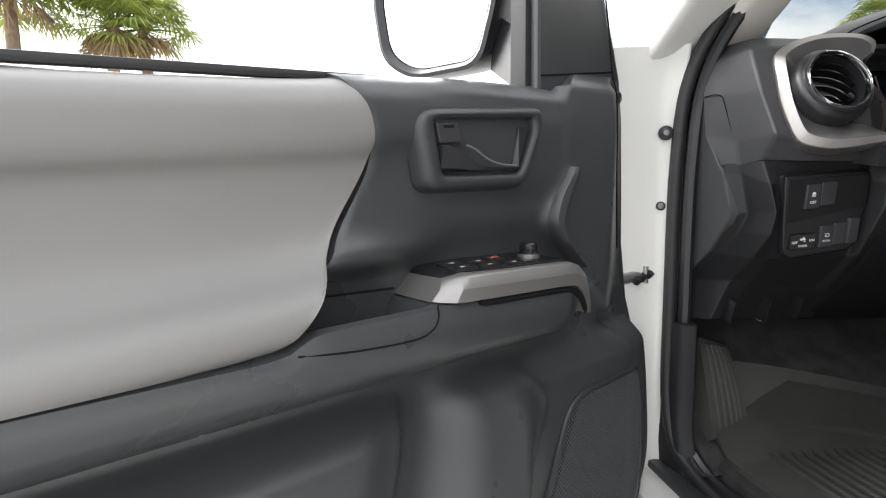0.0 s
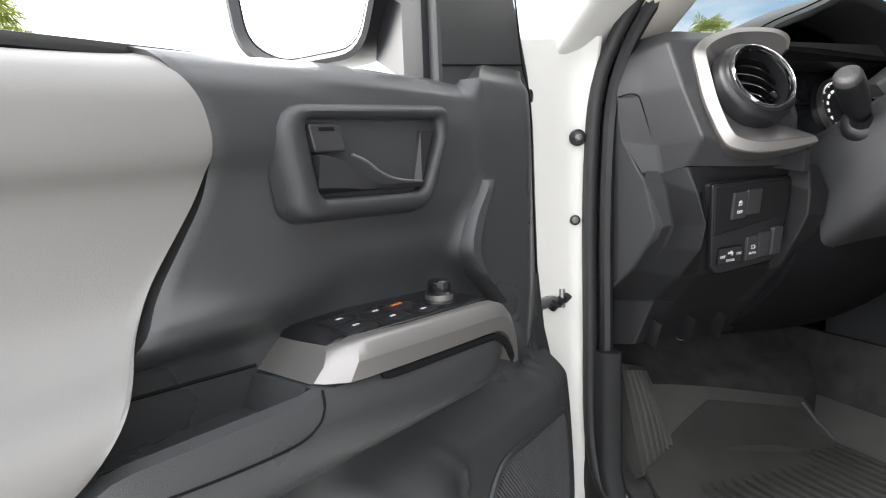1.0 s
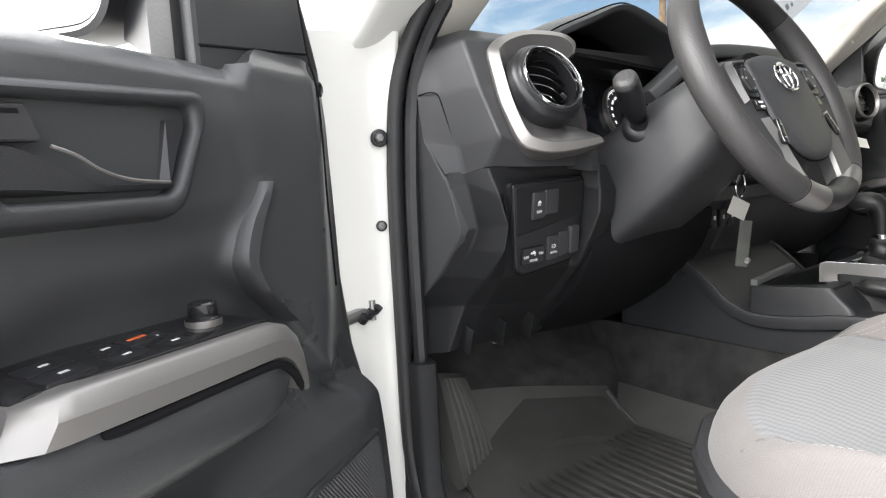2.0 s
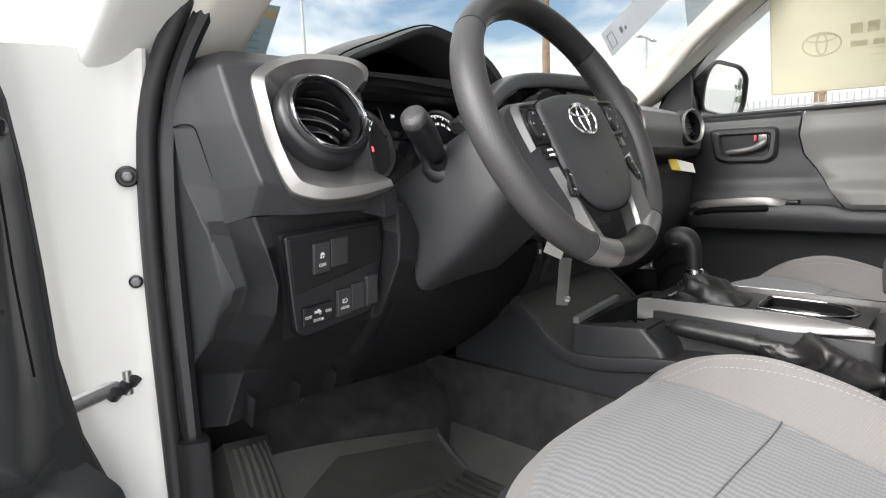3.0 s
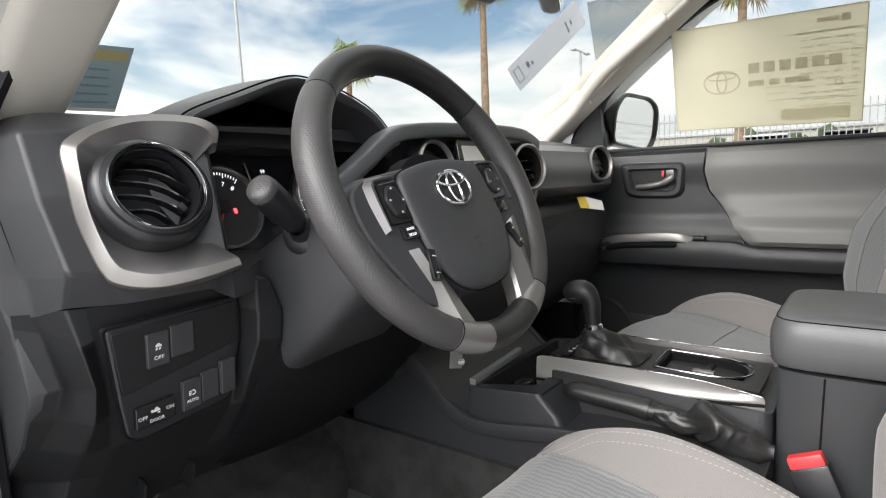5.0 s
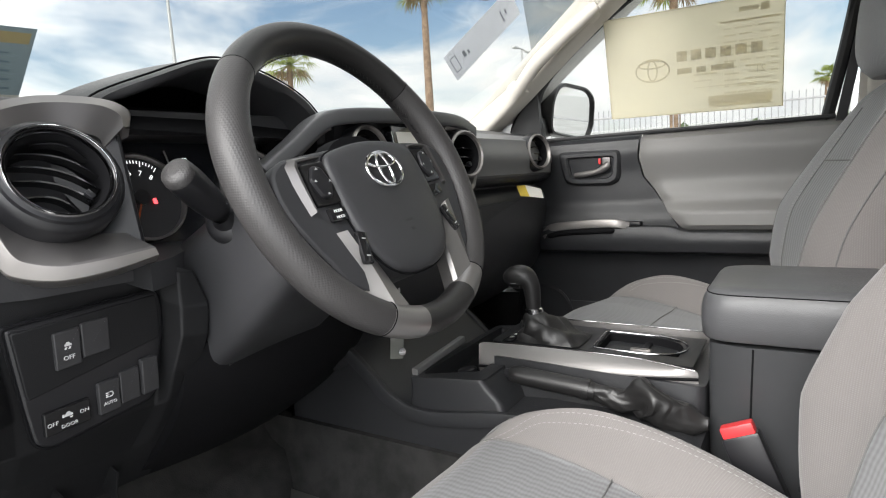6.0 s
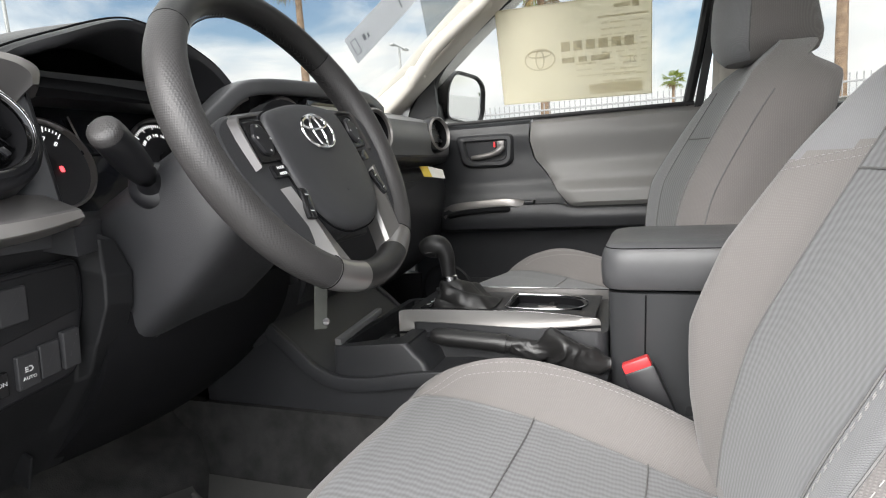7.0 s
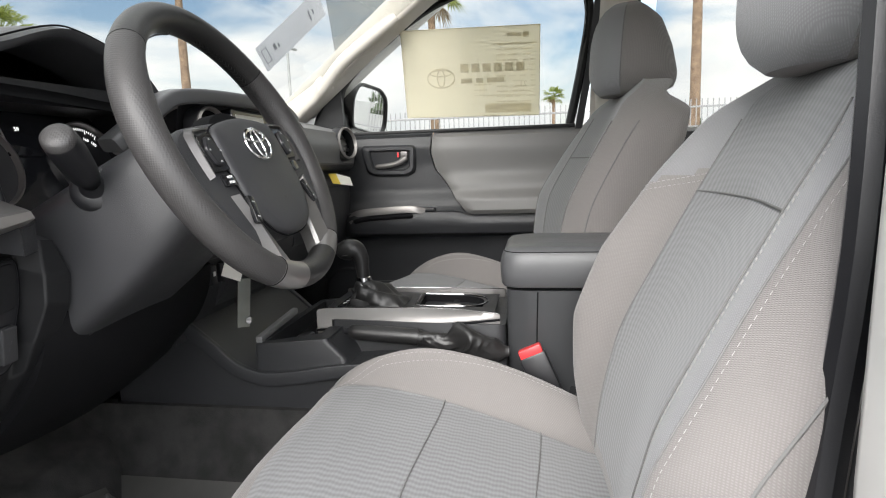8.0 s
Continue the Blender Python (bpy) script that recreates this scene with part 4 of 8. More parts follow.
part("lock_mark", on_door(slab([(0.447, 1.131), (0.431, 1.132), (0.430, 1.129), (0.446, 1.128)], 0.0, 0.0085), 0), VOID, bez, local=True)
lev = bmesh.new()
rr = []
for k in range(21):
    f = k / 20
    s = 0.452 - 0.138 * f
    top = 1.109 - 0.026 * step(0.05, 0.55, f)
    bot = 1.077 + 0.001 * f
    out = 0.012 * (1 - 0.55 * f)
    t = max(top - bot, 0.004)
    rr.append([(s, -0.022, bot), (s, out - 0.010, bot), (s, out - 0.002, bot + 0.15 * t), (s, out, bot + 0.6 * t), (s, out + 0.002, top - 0.05 * t), (s, out - 0.003, top), (s, out - 0.014, top - 0.002), (s, -0.022, top - 0.010)])
loft(rr, bm=lev)
part("handle_lever", lev, BLACK, bez, "black pull lever", local=True)
part("lever_edge", tube(curve([(0.416, 0.013, 1.109), (0.40, 0.0135, 1.1035), (0.38, 0.012, 1.093), (0.355, 0.010, 1.0865), (0.318, 0.008, 1.084)], 20), 0.0014, 6), SILVER_DK, bez, local=True)

# switch panel: silver bezel, black top plate, switches, mirror knob
bz = bmesh.new()
# stations: top edge (s, z), lower edge (s, z), depth of back and of front
STATIONS = [(0.474, 0.9570, 0.496, 0.9350, -0.036, 0.0415), (0.470, 0.9585, 0.491, 0.9340, -0.036, 0.0480), (0.456, 0.9615, 0.474, 0.9325, -0.036, 0.0590), (0.448, 0.9622, 0.462, 0.9318, -0.036, 0.0604), (0.40, 0.9605, 0.405, 0.9295, -0.034, 0.0610), (0.33, 0.9580, 0.333, 0.9270, -0.030, 0.0610), (0.275, 0.9562, 0.280, 0.9252, -0.020, 0.0605), (0.258, 0.9545, 0.268, 0.9246, 0.0, 0.0600), (0.240, 0.9485, 0.256, 0.9212, 0.005, 0.0595), (0.226, 0.9360, 0.244, 0.9130, 0.005, 0.0585), (0.217, 0.9180, 0.234, 0.9000, 0.005, 0.0570), (0.213, 0.9000, 0.227, 0.8880, 0.005, 0.0550), (0.212, 0.8800, 0.221, 0.8780, 0.005, 0.0530)]
rings = []
for os_, oz, is_, iz, dk, df in STATIONS:
    def at_(f, d):
        return (os_ + (is_ - os_) * f, d, oz + (iz - oz) * f)
    wide = min(max(oz - 0.878, 0.0) / 0.06, 1.0)
    rings.append([at_(0, dk), at_(0, df - 0.014), at_(0.04, df - 0.0095), at_(0.12, df - 0.0062), at_(0.48, df), at_(0.96, df - 0.0005), at_(1.0, df - 0.004), at_(1.0, df - 0.02), at_(1.0, dk)])
loft(rings, bm=bz)
part("switch_bezel", bz, BEZEL, door, "satin silver switch bezel", local=True, sharp=26)
part("bezel_shadow_line", tube(curve([(0.437, 0.0555, 0.9290), (0.420, 0.0565, 0.9262), (0.35, 0.0568, 0.9238), (0.282, 0.0565, 0.9208), (0.262, 0.056, 0.9170), (0.246, 0.0555, 0.9070), (0.234, 0.054, 0.8930), (0.227, 0.052, 0.880)], 30), [0.0012] + [0.0042] * 26 + [0.003, 0.002, 0.001], 6), VOID, door, local=True)
plate = bmesh.new()
rg = []
for s, dz in ((0.4735, -0.004), (0.4715, -0.0005), (0.462, 0.0012), (0.40, 0.0012), (0.33, 0.0012), (0.265, 0.0012), (0.256, -0.0005), (0.2535, -0.006)):
    z = linear([(0.254, 0.9552), (0.33, 0.9580), (0.448, 0.9622), (0.474, 0.9575)], s) + 0.0015 + dz
    y1 = linear([(0.254, 0.0415), (0.40, 0.0440), (0.445, 0.0435), (0.474, 0.0300)], s)
    rg.append([(s, -0.034, z - 0.012), (s, -0.034, z + 0.0035), (s, -0.030, z + 0.004), (s, y1 - 0.002, z), (s, y1, z - 0.0012), (s, y1, z - 0.012)])
loft(rg, bm=plate)
pl = part("switch_plate", plate, PIANO, door, "gloss black switch plate", local=True)
for s, y, w in ((0.436, 0.026, 0.036), (0.432, 0.001, 0.034), (0.391, 0.027, 0.034), (0.388, 0.002, 0.032), (0.349, 0.028, 0.026), (0.347, 0.004, 0.024)):
    z = 0.9648 - 0.037 * (0.448 - s) - 0.04 * (y + 0.01)
    sw = part("window_switch", box((w, 0.021, 0.007), (s, y, z), 0.003, (-4, 2, 0)), SATIN, pl, "black window switch", local=True)
    part("switch_mark", box((0.0065, 0.0030, 0.0004), (s, y + 0.001, z + 0.0036), 0, (-4, 2, 0)), GREY_MARK, sw, local=True)
part("lock_rocker", box((0.026, 0.022, 0.010), (0.3695, 0.0115, 0.9640), 0.003, (-4, 2, 0)), SATIN, pl, "black lock rocker", local=True)
part("lock_light", box((0.014, 0.0036, 0.0006), (0.3695, 0.0125, 0.9692), 0, (-4, 2, 0)), ORANGE, pl, "thin orange lock mark", local=True)
knob = lathe([(0, 0.0), (0.0135, 0.0), (0.0145, 0.004), (0.0145, 0.010), (0.012, 0.0115), (0.012, 0.013), (0.0125, 0.014), (0.0118, 0.022), (0.010, 0.0235), (0, 0.0235)], 24, pose(0.300, 0.010, 0.9580))
part("mirror_knob", knob, PIANO, pl, "black mirror adjusting knob", local=True)
part("knob_collar", lathe([(0.0150, 0.003), (0.0152, 0.0065), (0.0150, 0.009)], 24, pose(0.300, 0.010, 0.9580)), SILVER_DK, pl, local=True)

# sail trim ahead of the window, window line seal, screw
sail = [(0.245, 1.180), (0.246, 1.33), (0.250, 1.45), (0.17, 1.42), (0.095, 1.35), (0.070, 1.29), (0.058, 1.200), (0.20, 1.180)]
part("sail_trim", on_door(slab([(a, b) for a, b in sail], -0.06, -0.022, None, 0.006), 0), BLACK, door, "black sail trim behind the mirror", local=True)
part("sail_seam", tube([(0.066, -0.0205, 1.231), (0.24, -0.0215, 1.210)], 0.0014, 5), VOID, door, local=True)
part("edge_seam", tube(curve([(0.100, -0.019, 1.37), (0.082, -0.019, 1.30), (0.074, -0.016, 1.23), (0.07, -0.0075, 1.18), (0.068, -0.006, 1.05), (0.060, -0.008, 0.95)], 24), 0.0013, 5), VOID, door, local=True)
part("trim_screw", lathe([(0, 0), (0.009, 0), (0.009, 0.003), (0.007, 0.004), (0.006, 0.002), (0, 0.002)], 18, basis((0.050, -0.020, 1.192), (1, 0, 0), (-0.2, 1, 0))), SATIN, door, "dark trim screw", local=True)
part("belt_seal", box((0.84, 0.014, 0.010), (0.655, -0.043, 1.178), 0.004, (0, 2.0, 0)), RUBBER, door, "black window line seal", local=True)

# steel shell with window frame
part("door_shell", box((LATCH - 0.0, 0.10, 0.74), (LATCH / 2 + 0.005, -0.095, 0.80), 0.02), WHITE, door, "white door shell", local=True)
part("shell_edge", sheet(lambda u, v: (smooth(FRONT, 0.46 + 0.76 * v) - 0.008 + 0.01 * u, -0.035 - 0.10 * u, 0.46 + 0.76 * v), 2, 14, (0.03, 0, 0)), BLACK, door, local=True)
part("edge_rubber", tube([(smooth(FRONT, z) - 0.010, -0.045, z) for z in (0.46, 0.55, 0.65, 0.75, 0.85, 0.95, 1.05, 1.15, 1.22, 1.28, 1.34, 1.40)], 0.010, 8), RUBBER, door, "black door edge seal", local=True)
wf = curve([(0.075, -0.085, 1.20), (0.10, -0.085, 1.33), (0.22, -0.075, 1.47), (0.42, -0.055, 1.60), (0.66, -0.045, 1.655), (0.92, -0.05, 1.63), (1.02, -0.07, 1.45), (1.05, -0.09, 1.18)], 40)
part("window_frame", tube(wf, 0.024, 10, up=(0, 1, 0)), SATIN, door, "black window frame", local=True)
part("window_post", box((0.016, 0.03, 0.27), (0.249, -0.05, 1.325), 0.004), RUBBER, door, local=True)

# outside mirror on the door
mir = part("mirror_housing", bmesh.new(), SATIN, door, "black outside mirror housing", local=True)
mm = basis((0.232, -0.262, 1.352), (0.06, -0.25, 0.0), (0.975, 0.20, -0.04))
mo = rounded([(-0.135, -0.125), (0.118, -0.118), (0.135, -0.04), (0.118, 0.075), (0.05, 0.115), (-0.10, 0.11), (-0.138, 0.0)], 0.035, 5)
mi = [p * 0.86 for p in mo]
hs = bmesh.new()
rg = [[(p.x * k, p.y * k, z) for p in mo] for k, z in ((0.45, -0.12), (0.80, -0.10), (0.97, -0.05), (1.0, 0.0), (0.985, 0.012), (0.93, 0.014))]
rg += [[(p.x, p.y, 0.004) for p in mi], [(p.x, p.y, -0.004) for p in mi]]
loft(rg, True, True, hs)
moved(hs, mm)
old = mir.data
mir.data = finish("mirror_housing", hs, SATIN)
bpy.data.meshes.remove(old)
part("mirror_glass", slab([(p.x * 0.985, p.y * 0.985) for p in mi], -0.002, 0.003, mm, 0.001), MIRROR, mir, "clear outside mirror glass", local=True)
part("mirror_arm", loft([[(0.20, -0.10, 1.20), (0.11, -0.10, 1.20), (0.11, -0.10, 1.27), (0.19, -0.10, 1.29)], [(0.20, -0.16, 1.24), (0.13, -0.17, 1.24), (0.13, -0.17, 1.31), (0.19, -0.16, 1.33)]]), SATIN, mir, local=True)


# ---- dashboard ----
dash = thing("dashboard", "dark grained pickup dashboard with round vents and silver frames", "dashboard", (CX, 0.5, 0.80))


# rear face of the dashboard, from windscreen down to the lower edge, as (y, z)
BODY_PROFILE = [(0.80, 1.235), (0.60, 1.278), (0.42, 1.296), (0.325, 1.292), (0.262, 1.268), (0.236, 1.235), (0.230, 1.19), (0.244, 1.160), (0.290, 1.148), (0.262, 1.128), (0.250, 1.08), (0.262, 0.98), (0.31, 0.89), (0.42, 0.81), (0.62, 0.76)]


def dash_right(u, v):
    x = -0.05 + 0.83 * u
    pr = curve([(0, a, b) for a, b in BODY_PROFILE], 61)
    p = pr[round(v * 60)]
    bow = 0.035 * max((x - 0.45) / 0.33, 0) ** 2
    return (x, p.y + bow, p.z - 0.012 * u)


part("passenger_side_body", sheet(dash_right, 24, 60, (0, 0.03, 0)), DARK, dash, "dark dashboard body")
part("grey_pad", sheet(lambda u, v: (0.205 + 0.50 * u, table([(0, 0.268), (0.15, 0.228), (0.5, 0.218), (0.85, 0.226), (1, 0.250)], v) + 0.035 * max((0.205 + 0.5 * u - 0.45) / 0.33, 0) ** 2 + 0.01 * step(0.05, 0, u), 1.272 - 0.115 * v - 0.006 * u), 20, 14, (0, 0.03, 0)), GREYPAD, dash, "grey soft dashboard pad")
part("glove_box_lid", sheet(lambda u, v: (0.24 + 0.42 * u, 0.246 + 0.02 * v + 0.10 * step(0.55, 1.0, v) + 0.02 * u * u, 1.105 - 0.22 * v), 16, 14, (0, 0.03, 0)), BLACK, dash, "black glove box lid")
part("glove_box_latch", box((0.045, 0.012, 0.05), (0.245, 0.243, 1.075), 0.006), SATIN, dash)

# left half: upper body from the end cap to the cluster

def left_top(u, v):
    x = -0.690 + 0.668 * u
    edge = table([(-0.690, 0.42), (-0.665, 0.392), (-0.63, 0.365), (-0.52, 0.34), (-0.10, 0.32)], x)
    y = edge + (0.82 - edge) * v
    z = 1.296 - 0.055 * max((y - 0.5) / 0.3, 0) - 0.016 * step(-0.650, -0.690, x) - 0.006 * step(edge + 0.04, edge, y)
    return (x, y, z)


part("left_top", sheet(left_top, 30, 18, (0, 0, -0.03)), DARK, dash, "dark dashboard top")

# end cap: side face seen with the door open, ending in a bright-edged blade
cap_side = [(0.52, 0.80), (0.458, 0.80), (0.450, 0.872), (0.366, 0.938), (0.322, 0.990), (0.315, 1.008), (0.338, 1.078), (0.348, 1.088), (0.388, 1.140), (0.400, 1.204), (0.52, 1.21)]
SIDE = Matrix(((0, 0, 1, 0), (1, 0, 0, 0), (0, 1, 0, 0), (0, 0, 0, 1)))
part("end_cap", slab(cap_side, -0.655, -0.7055, SIDE, 0.004), DARK, dash, "black dashboard end cap")
part("end_cap_foot", slab([(0.52, 0.795), (0.462, 0.795), (0.456, 0.868), (0.52, 0.868)], -0.66, -0.712, SIDE, 0.005), DARK, dash)
part("end_cap_seam", tube(curve([(-0.7090, 0.394, 1.206), (-0.7060, 0.372, 1.2075), (-0.7000, 0.360, 1.2035), (-0.6975, 0.354, 1.190), (-0.6935, 0.343, 1.155), (-0.6885, 0.331, 1.115), (-0.6800, 0.308, 1.0965)], 26), 0.0011, 5), VOID, dash)


def facets(columns, bevel, bm=None):
    """A faceted skin between neighbouring edge lines, its inner edges rounded."""
    b = bm or bmesh.new()
    grid = [[b.verts.new(p) for p in c] for c in columns]
    for a, c in zip(grid, grid[1:]):
        for i in range(len(a) - 1):
            b.faces.new((a[i], a[i + 1], c[i + 1], c[i]))
    bmesh.ops.bevel(b, geom=[e for e in b.edges if not e.is_boundary], offset=bevel, segments=3, profile=0.5, affect="EDGES")
    return b


# faceted corner above the switches: end, soft edge, crest, frame seat, inner end
corner_end = [(-0.672, 0.47, 1.292), (-0.680, 0.425, 1.286), (-0.699, 0.400, 1.262), (-0.709, 0.398, 1.206), (-0.708, 0.386, 1.140), (-0.704, 0.345, 1.088)]
corner_soft = [(-0.664, 0.46, 1.297), (-0.668, 0.392, 1.294), (-0.692, 0.372, 1.268), (-0.698, 0.354, 1.204), (-0.690, 0.330, 1.130), (-0.689, 0.320, 1.087)]
corner_crest = [(-0.650, 0.45, 1.299), (-0.658, 0.352, 1.297), (-0.684, 0.316, 1.274), (-0.684, 0.285, 1.206), (-0.678, 0.252, 1.134), (-0.672, 0.286, 1.096)]
corner_seat = [(-0.630, 0.45, 1.300), (-0.634, 0.346, 1.298), (-0.652, 0.310, 1.276), (-0.650, 0.288, 1.205), (-0.640, 0.258, 1.126), (-0.620, 0.264, 1.093)]
corner_in = [(-0.550, 0.45, 1.300), (-0.555, 0.345, 1.298), (-0.560, 0.318, 1.284), (-0.560, 0.300, 1.205), (-0.505, 0.258, 1.116), (-0.450, 0.258, 1.091)]
crisp(part("upper_bolster", facets((corner_end, corner_soft, corner_crest, corner_seat, corner_in), 0.005), DARK, dash, "faceted dark dashboard corner", sharp=60))

# lower panel round the switches: from the end cap over the sharp ridge to the field, then the far ridge and the inner wall
low_end = [(-0.704, 0.338, 1.090), (-0.704, 0.338, 1.078), (-0.702, 0.319, 1.004), (-0.702, 0.335, 0.975), (-0.702, 0.371, 0.935), (-0.702, 0.446, 0.876), (-0.706, 0.440, 0.800)]
low_blade = [(-0.690, 0.323, 1.090), (-0.686, 0.316, 1.072), (-0.675, 0.311, 1.008), (-0.681, 0.323, 0.976), (-0.691, 0.358, 0.935), (-0.695, 0.436, 0.876), (-0.702, 0.424, 0.802)]
low_ridge = [(-0.672, 0.288, 1.094), (-0.669, 0.268, 1.055), (-0.664, 0.257, 1.012), (-0.666, 0.265, 0.976), (-0.667, 0.307, 0.932), (-0.664, 0.365, 0.884), (-0.681, 0.388, 0.808)]
low_foot = [(-0.655, 0.277, 1.094), (-0.651, 0.281, 1.056), (-0.646, 0.283, 1.010), (-0.643, 0.287, 0.975), (-0.640, 0.297, 0.932), (-0.632, 0.352, 0.880), (-0.640, 0.398, 0.806)]
low_far = [(-0.486, 0.273, 1.096), (-0.484, 0.279, 1.060), (-0.484, 0.285, 1.012), (-0.488, 0.289, 0.975), (-0.492, 0.300, 0.930), (-0.500, 0.352, 0.866), (-0.500, 0.408, 0.796)]
low_lip = [(-0.470, 0.254, 1.093), (-0.476, 0.247, 1.052), (-0.481, 0.245, 1.018), (-0.486, 0.262, 0.976), (-0.482, 0.286, 0.935), (-0.480, 0.345, 0.866), (-0.480, 0.408, 0.796)]
low_wall = [(-0.447, 0.256, 1.090), (-0.443, 0.240, 1.050), (-0.444, 0.246, 1.012), (-0.450, 0.264, 0.970), (-0.452, 0.290, 0.930), (-0.452, 0.345, 0.862), (-0.452, 0.408, 0.794)]
low_back = [(-0.440, 0.33, 1.090), (-0.438, 0.33, 1.050), (-0.438, 0.33, 1.010), (-0.442, 0.34, 0.968), (-0.445, 0.36, 0.928), (-0.447, 0.39, 0.860), (-0.447, 0.43, 0.794)]
# the panel's shade is put into its darker black
crisp(part("lower_panel", facets((low_end, low_blade, low_ridge, low_foot, low_far, low_lip, low_wall, low_back), 0.0032), MATTE, dash, "black lower dashboard panel", sharp=60))
for x in (-0.655, -0.585, -0.520):
    part("panel_rib", box((0.004, 0.05, 0.045), (x, 0.385, 0.830), 0.0015, (18, 0, 0)), MATTE, dash)

SWM = basis((-0.565, 0.281, 1.006), (1, 0.03, 0.02), (0.02, -0.99, -0.13))
field = rounded([(-0.081, 0.065), (0.076, 0.069), (0.080, 0.050), (0.080, 0.018), (0.072, -0.018), (0.068, -0.052), (0.058, -0.062), (-0.052, -0.072), (-0.066, -0.062), (-0.072, -0.020)], [0.006, 0.010, 0.01, 0.01, 0.01, 0.010, 0.012, 0.014, 0.014, 0.01], 4)
swf = part("switch_panel", slab([(p.x, p.y) for p in field], -0.02, 0.006, SWM, 0.003), SATIN, dash, "satin black switch panel")
part("switch_panel_gap", tube([SWM @ Vector((p.x * 1.012, p.y * 1.012, 0.0025)) for p in field], 0.0016, 6, loop=True, up=SWM.to_3x3() @ Vector((0, 0, 1))), VOID, swf)
upper_field = rounded([(-0.077, 0.061), (0.072, 0.065), (0.075, 0.048), (0.074, 0.012), (-0.069, -0.012)], 0.004, 3)
part("upper_field", slab([(p.x, p.y) for p in upper_field], 0.0, 0.0078, SWM, 0.0015), MATTE, swf, "matt black upper switch field")


def press(name, x, y, w, h, label, mat=BUTTON, lift=0.010):
    o = rounded([(x - w / 2, y - h / 2), (x + w / 2, y - h / 2 + 0.001), (x + w / 2, y + h / 2 + 0.001), (x - w / 2, y + h / 2)], 0.002, 3)
    return part(name, slab([(p.x, p.y) for p in o], 0, lift, SWM, 0.0015), mat, swf, label)


def mark(btn, text, x, y, size, lift):
    words(text, size, SWM @ pose(x, y, lift), LAMP_MARK, btn)


def glyph(btn, polys, x, y, k, lift):
    b = bmesh.new()
    for p in polys:
        slab([(x + q[0] * k, y + q[1] * k) for q in p], lift - 0.0004, lift + 0.0003, SWM, 0, b)
    part("pictogram", b, LAMP_MARK, btn)


CARPIC = [[(-1, -0.2), (1, -0.2), (0.9, 0.4), (0.5, 0.5), (0.3, 1), (-0.4, 1), (-0.7, 0.5), (-1, 0.35)]]
b1 = press("traction_button", -0.0285, 0.031, 0.026, 0.040, "black traction button", lift=0.0112)
glyph(b1, CARPIC + [[(-0.8, -0.5), (-0.3, -0.5), (-0.6, -1.2), (-1.1, -1.2)], [(0.3, -0.5), (0.8, -0.5), (0.5, -1.2), (0, -1.2)]], -0.0285, 0.0360, 0.0034, 0.0117)
mark(b1, "OFF", -0.0285, 0.0225, 0.0066, 0.0117)
press("blank_cover", 0.0002, 0.035, 0.029, 0.038, "blank black switch cover", BUTTON, 0.0105)
b2 = press("door_lamp_switch", -0.035, -0.0430, 0.046, 0.026, "black door lamp rocker", PIANO, 0.0105)
mark(b2, "OFF", -0.0505, -0.0440, 0.0062, 0.0110)
mark(b2, "ON", -0.0190, -0.0410, 0.0062, 0.0110)
mark(b2, "DOOR", -0.0345, -0.0500, 0.0056, 0.0110)
glyph(b2, CARPIC + [[(-1.6, -0.2), (-1.1, -0.2), (-1.1, 0.6), (-1.6, 0.6)], [(0.2, -0.5), (0.9, -0.5), (0.9, -0.8), (0.2, -0.8)]], -0.0345, -0.0395, 0.0040, 0.0110)
b3 = press("auto_beam_button", 0.009, -0.0370, 0.024, 0.037, "black automatic beam button", lift=0.0105)
mark(b3, "AUTO", 0.009, -0.0435, 0.0052, 0.0110)
glyph(b3, [[(-1, -0.7), (-0.2, -0.7), (-0.2, -0.45), (-1, -0.45)], [(-1, -0.2), (-0.2, -0.2), (-0.2, 0.05), (-1, 0.05)], [(-1, 0.3), (-0.2, 0.3), (-0.2, 0.55), (-1, 0.55)], [(0, -0.8), (0.6, -0.7), (1, -0.1), (0.6, 0.6), (0, 0.7), (0, 0.45), (0.5, 0.35), (0.7, -0.1), (0.5, -0.45), (0, -0.55)]], 0.009, -0.0335, 0.0044, 0.0110)
press("blank_cover", 0.0335, -0.0335, 0.023, 0.038, "blank black switch cover", BUTTON, 0.0095)
press("blank_cover", 0.0565, -0.0290, 0.020, 0.043, "blank black switch cover", BUTTON, 0.013)

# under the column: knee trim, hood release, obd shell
# knee trim is coloured near-black for the shade below the column
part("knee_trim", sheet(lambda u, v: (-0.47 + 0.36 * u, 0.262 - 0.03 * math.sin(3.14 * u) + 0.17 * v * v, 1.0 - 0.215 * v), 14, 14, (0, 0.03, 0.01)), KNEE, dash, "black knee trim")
part("release_ring", lathe([(0.0125, 0.0), (0.013, 0.003), (0.0105, 0.005), (0.0085, 0.003), (0.0085, 0.0)], 18, basis((-0.550, 0.424, 0.800), (1, 0, 0.3), (-0.55, -0.8, 0.15))), CHROME, dash, "bright lock ring")
part("release_mount", box((0.03, 0.03, 0.02), (-0.550, 0.446, 0.809), 0.005), SATIN, dash)
part("release_wire", tube(curve([(-0.566, 0.430, 0.800), (-0.582, 0.428, 0.797), (-0.598, 0.434, 0.801)], 10), 0.0016, 6), RED, dash, "thin red wire")
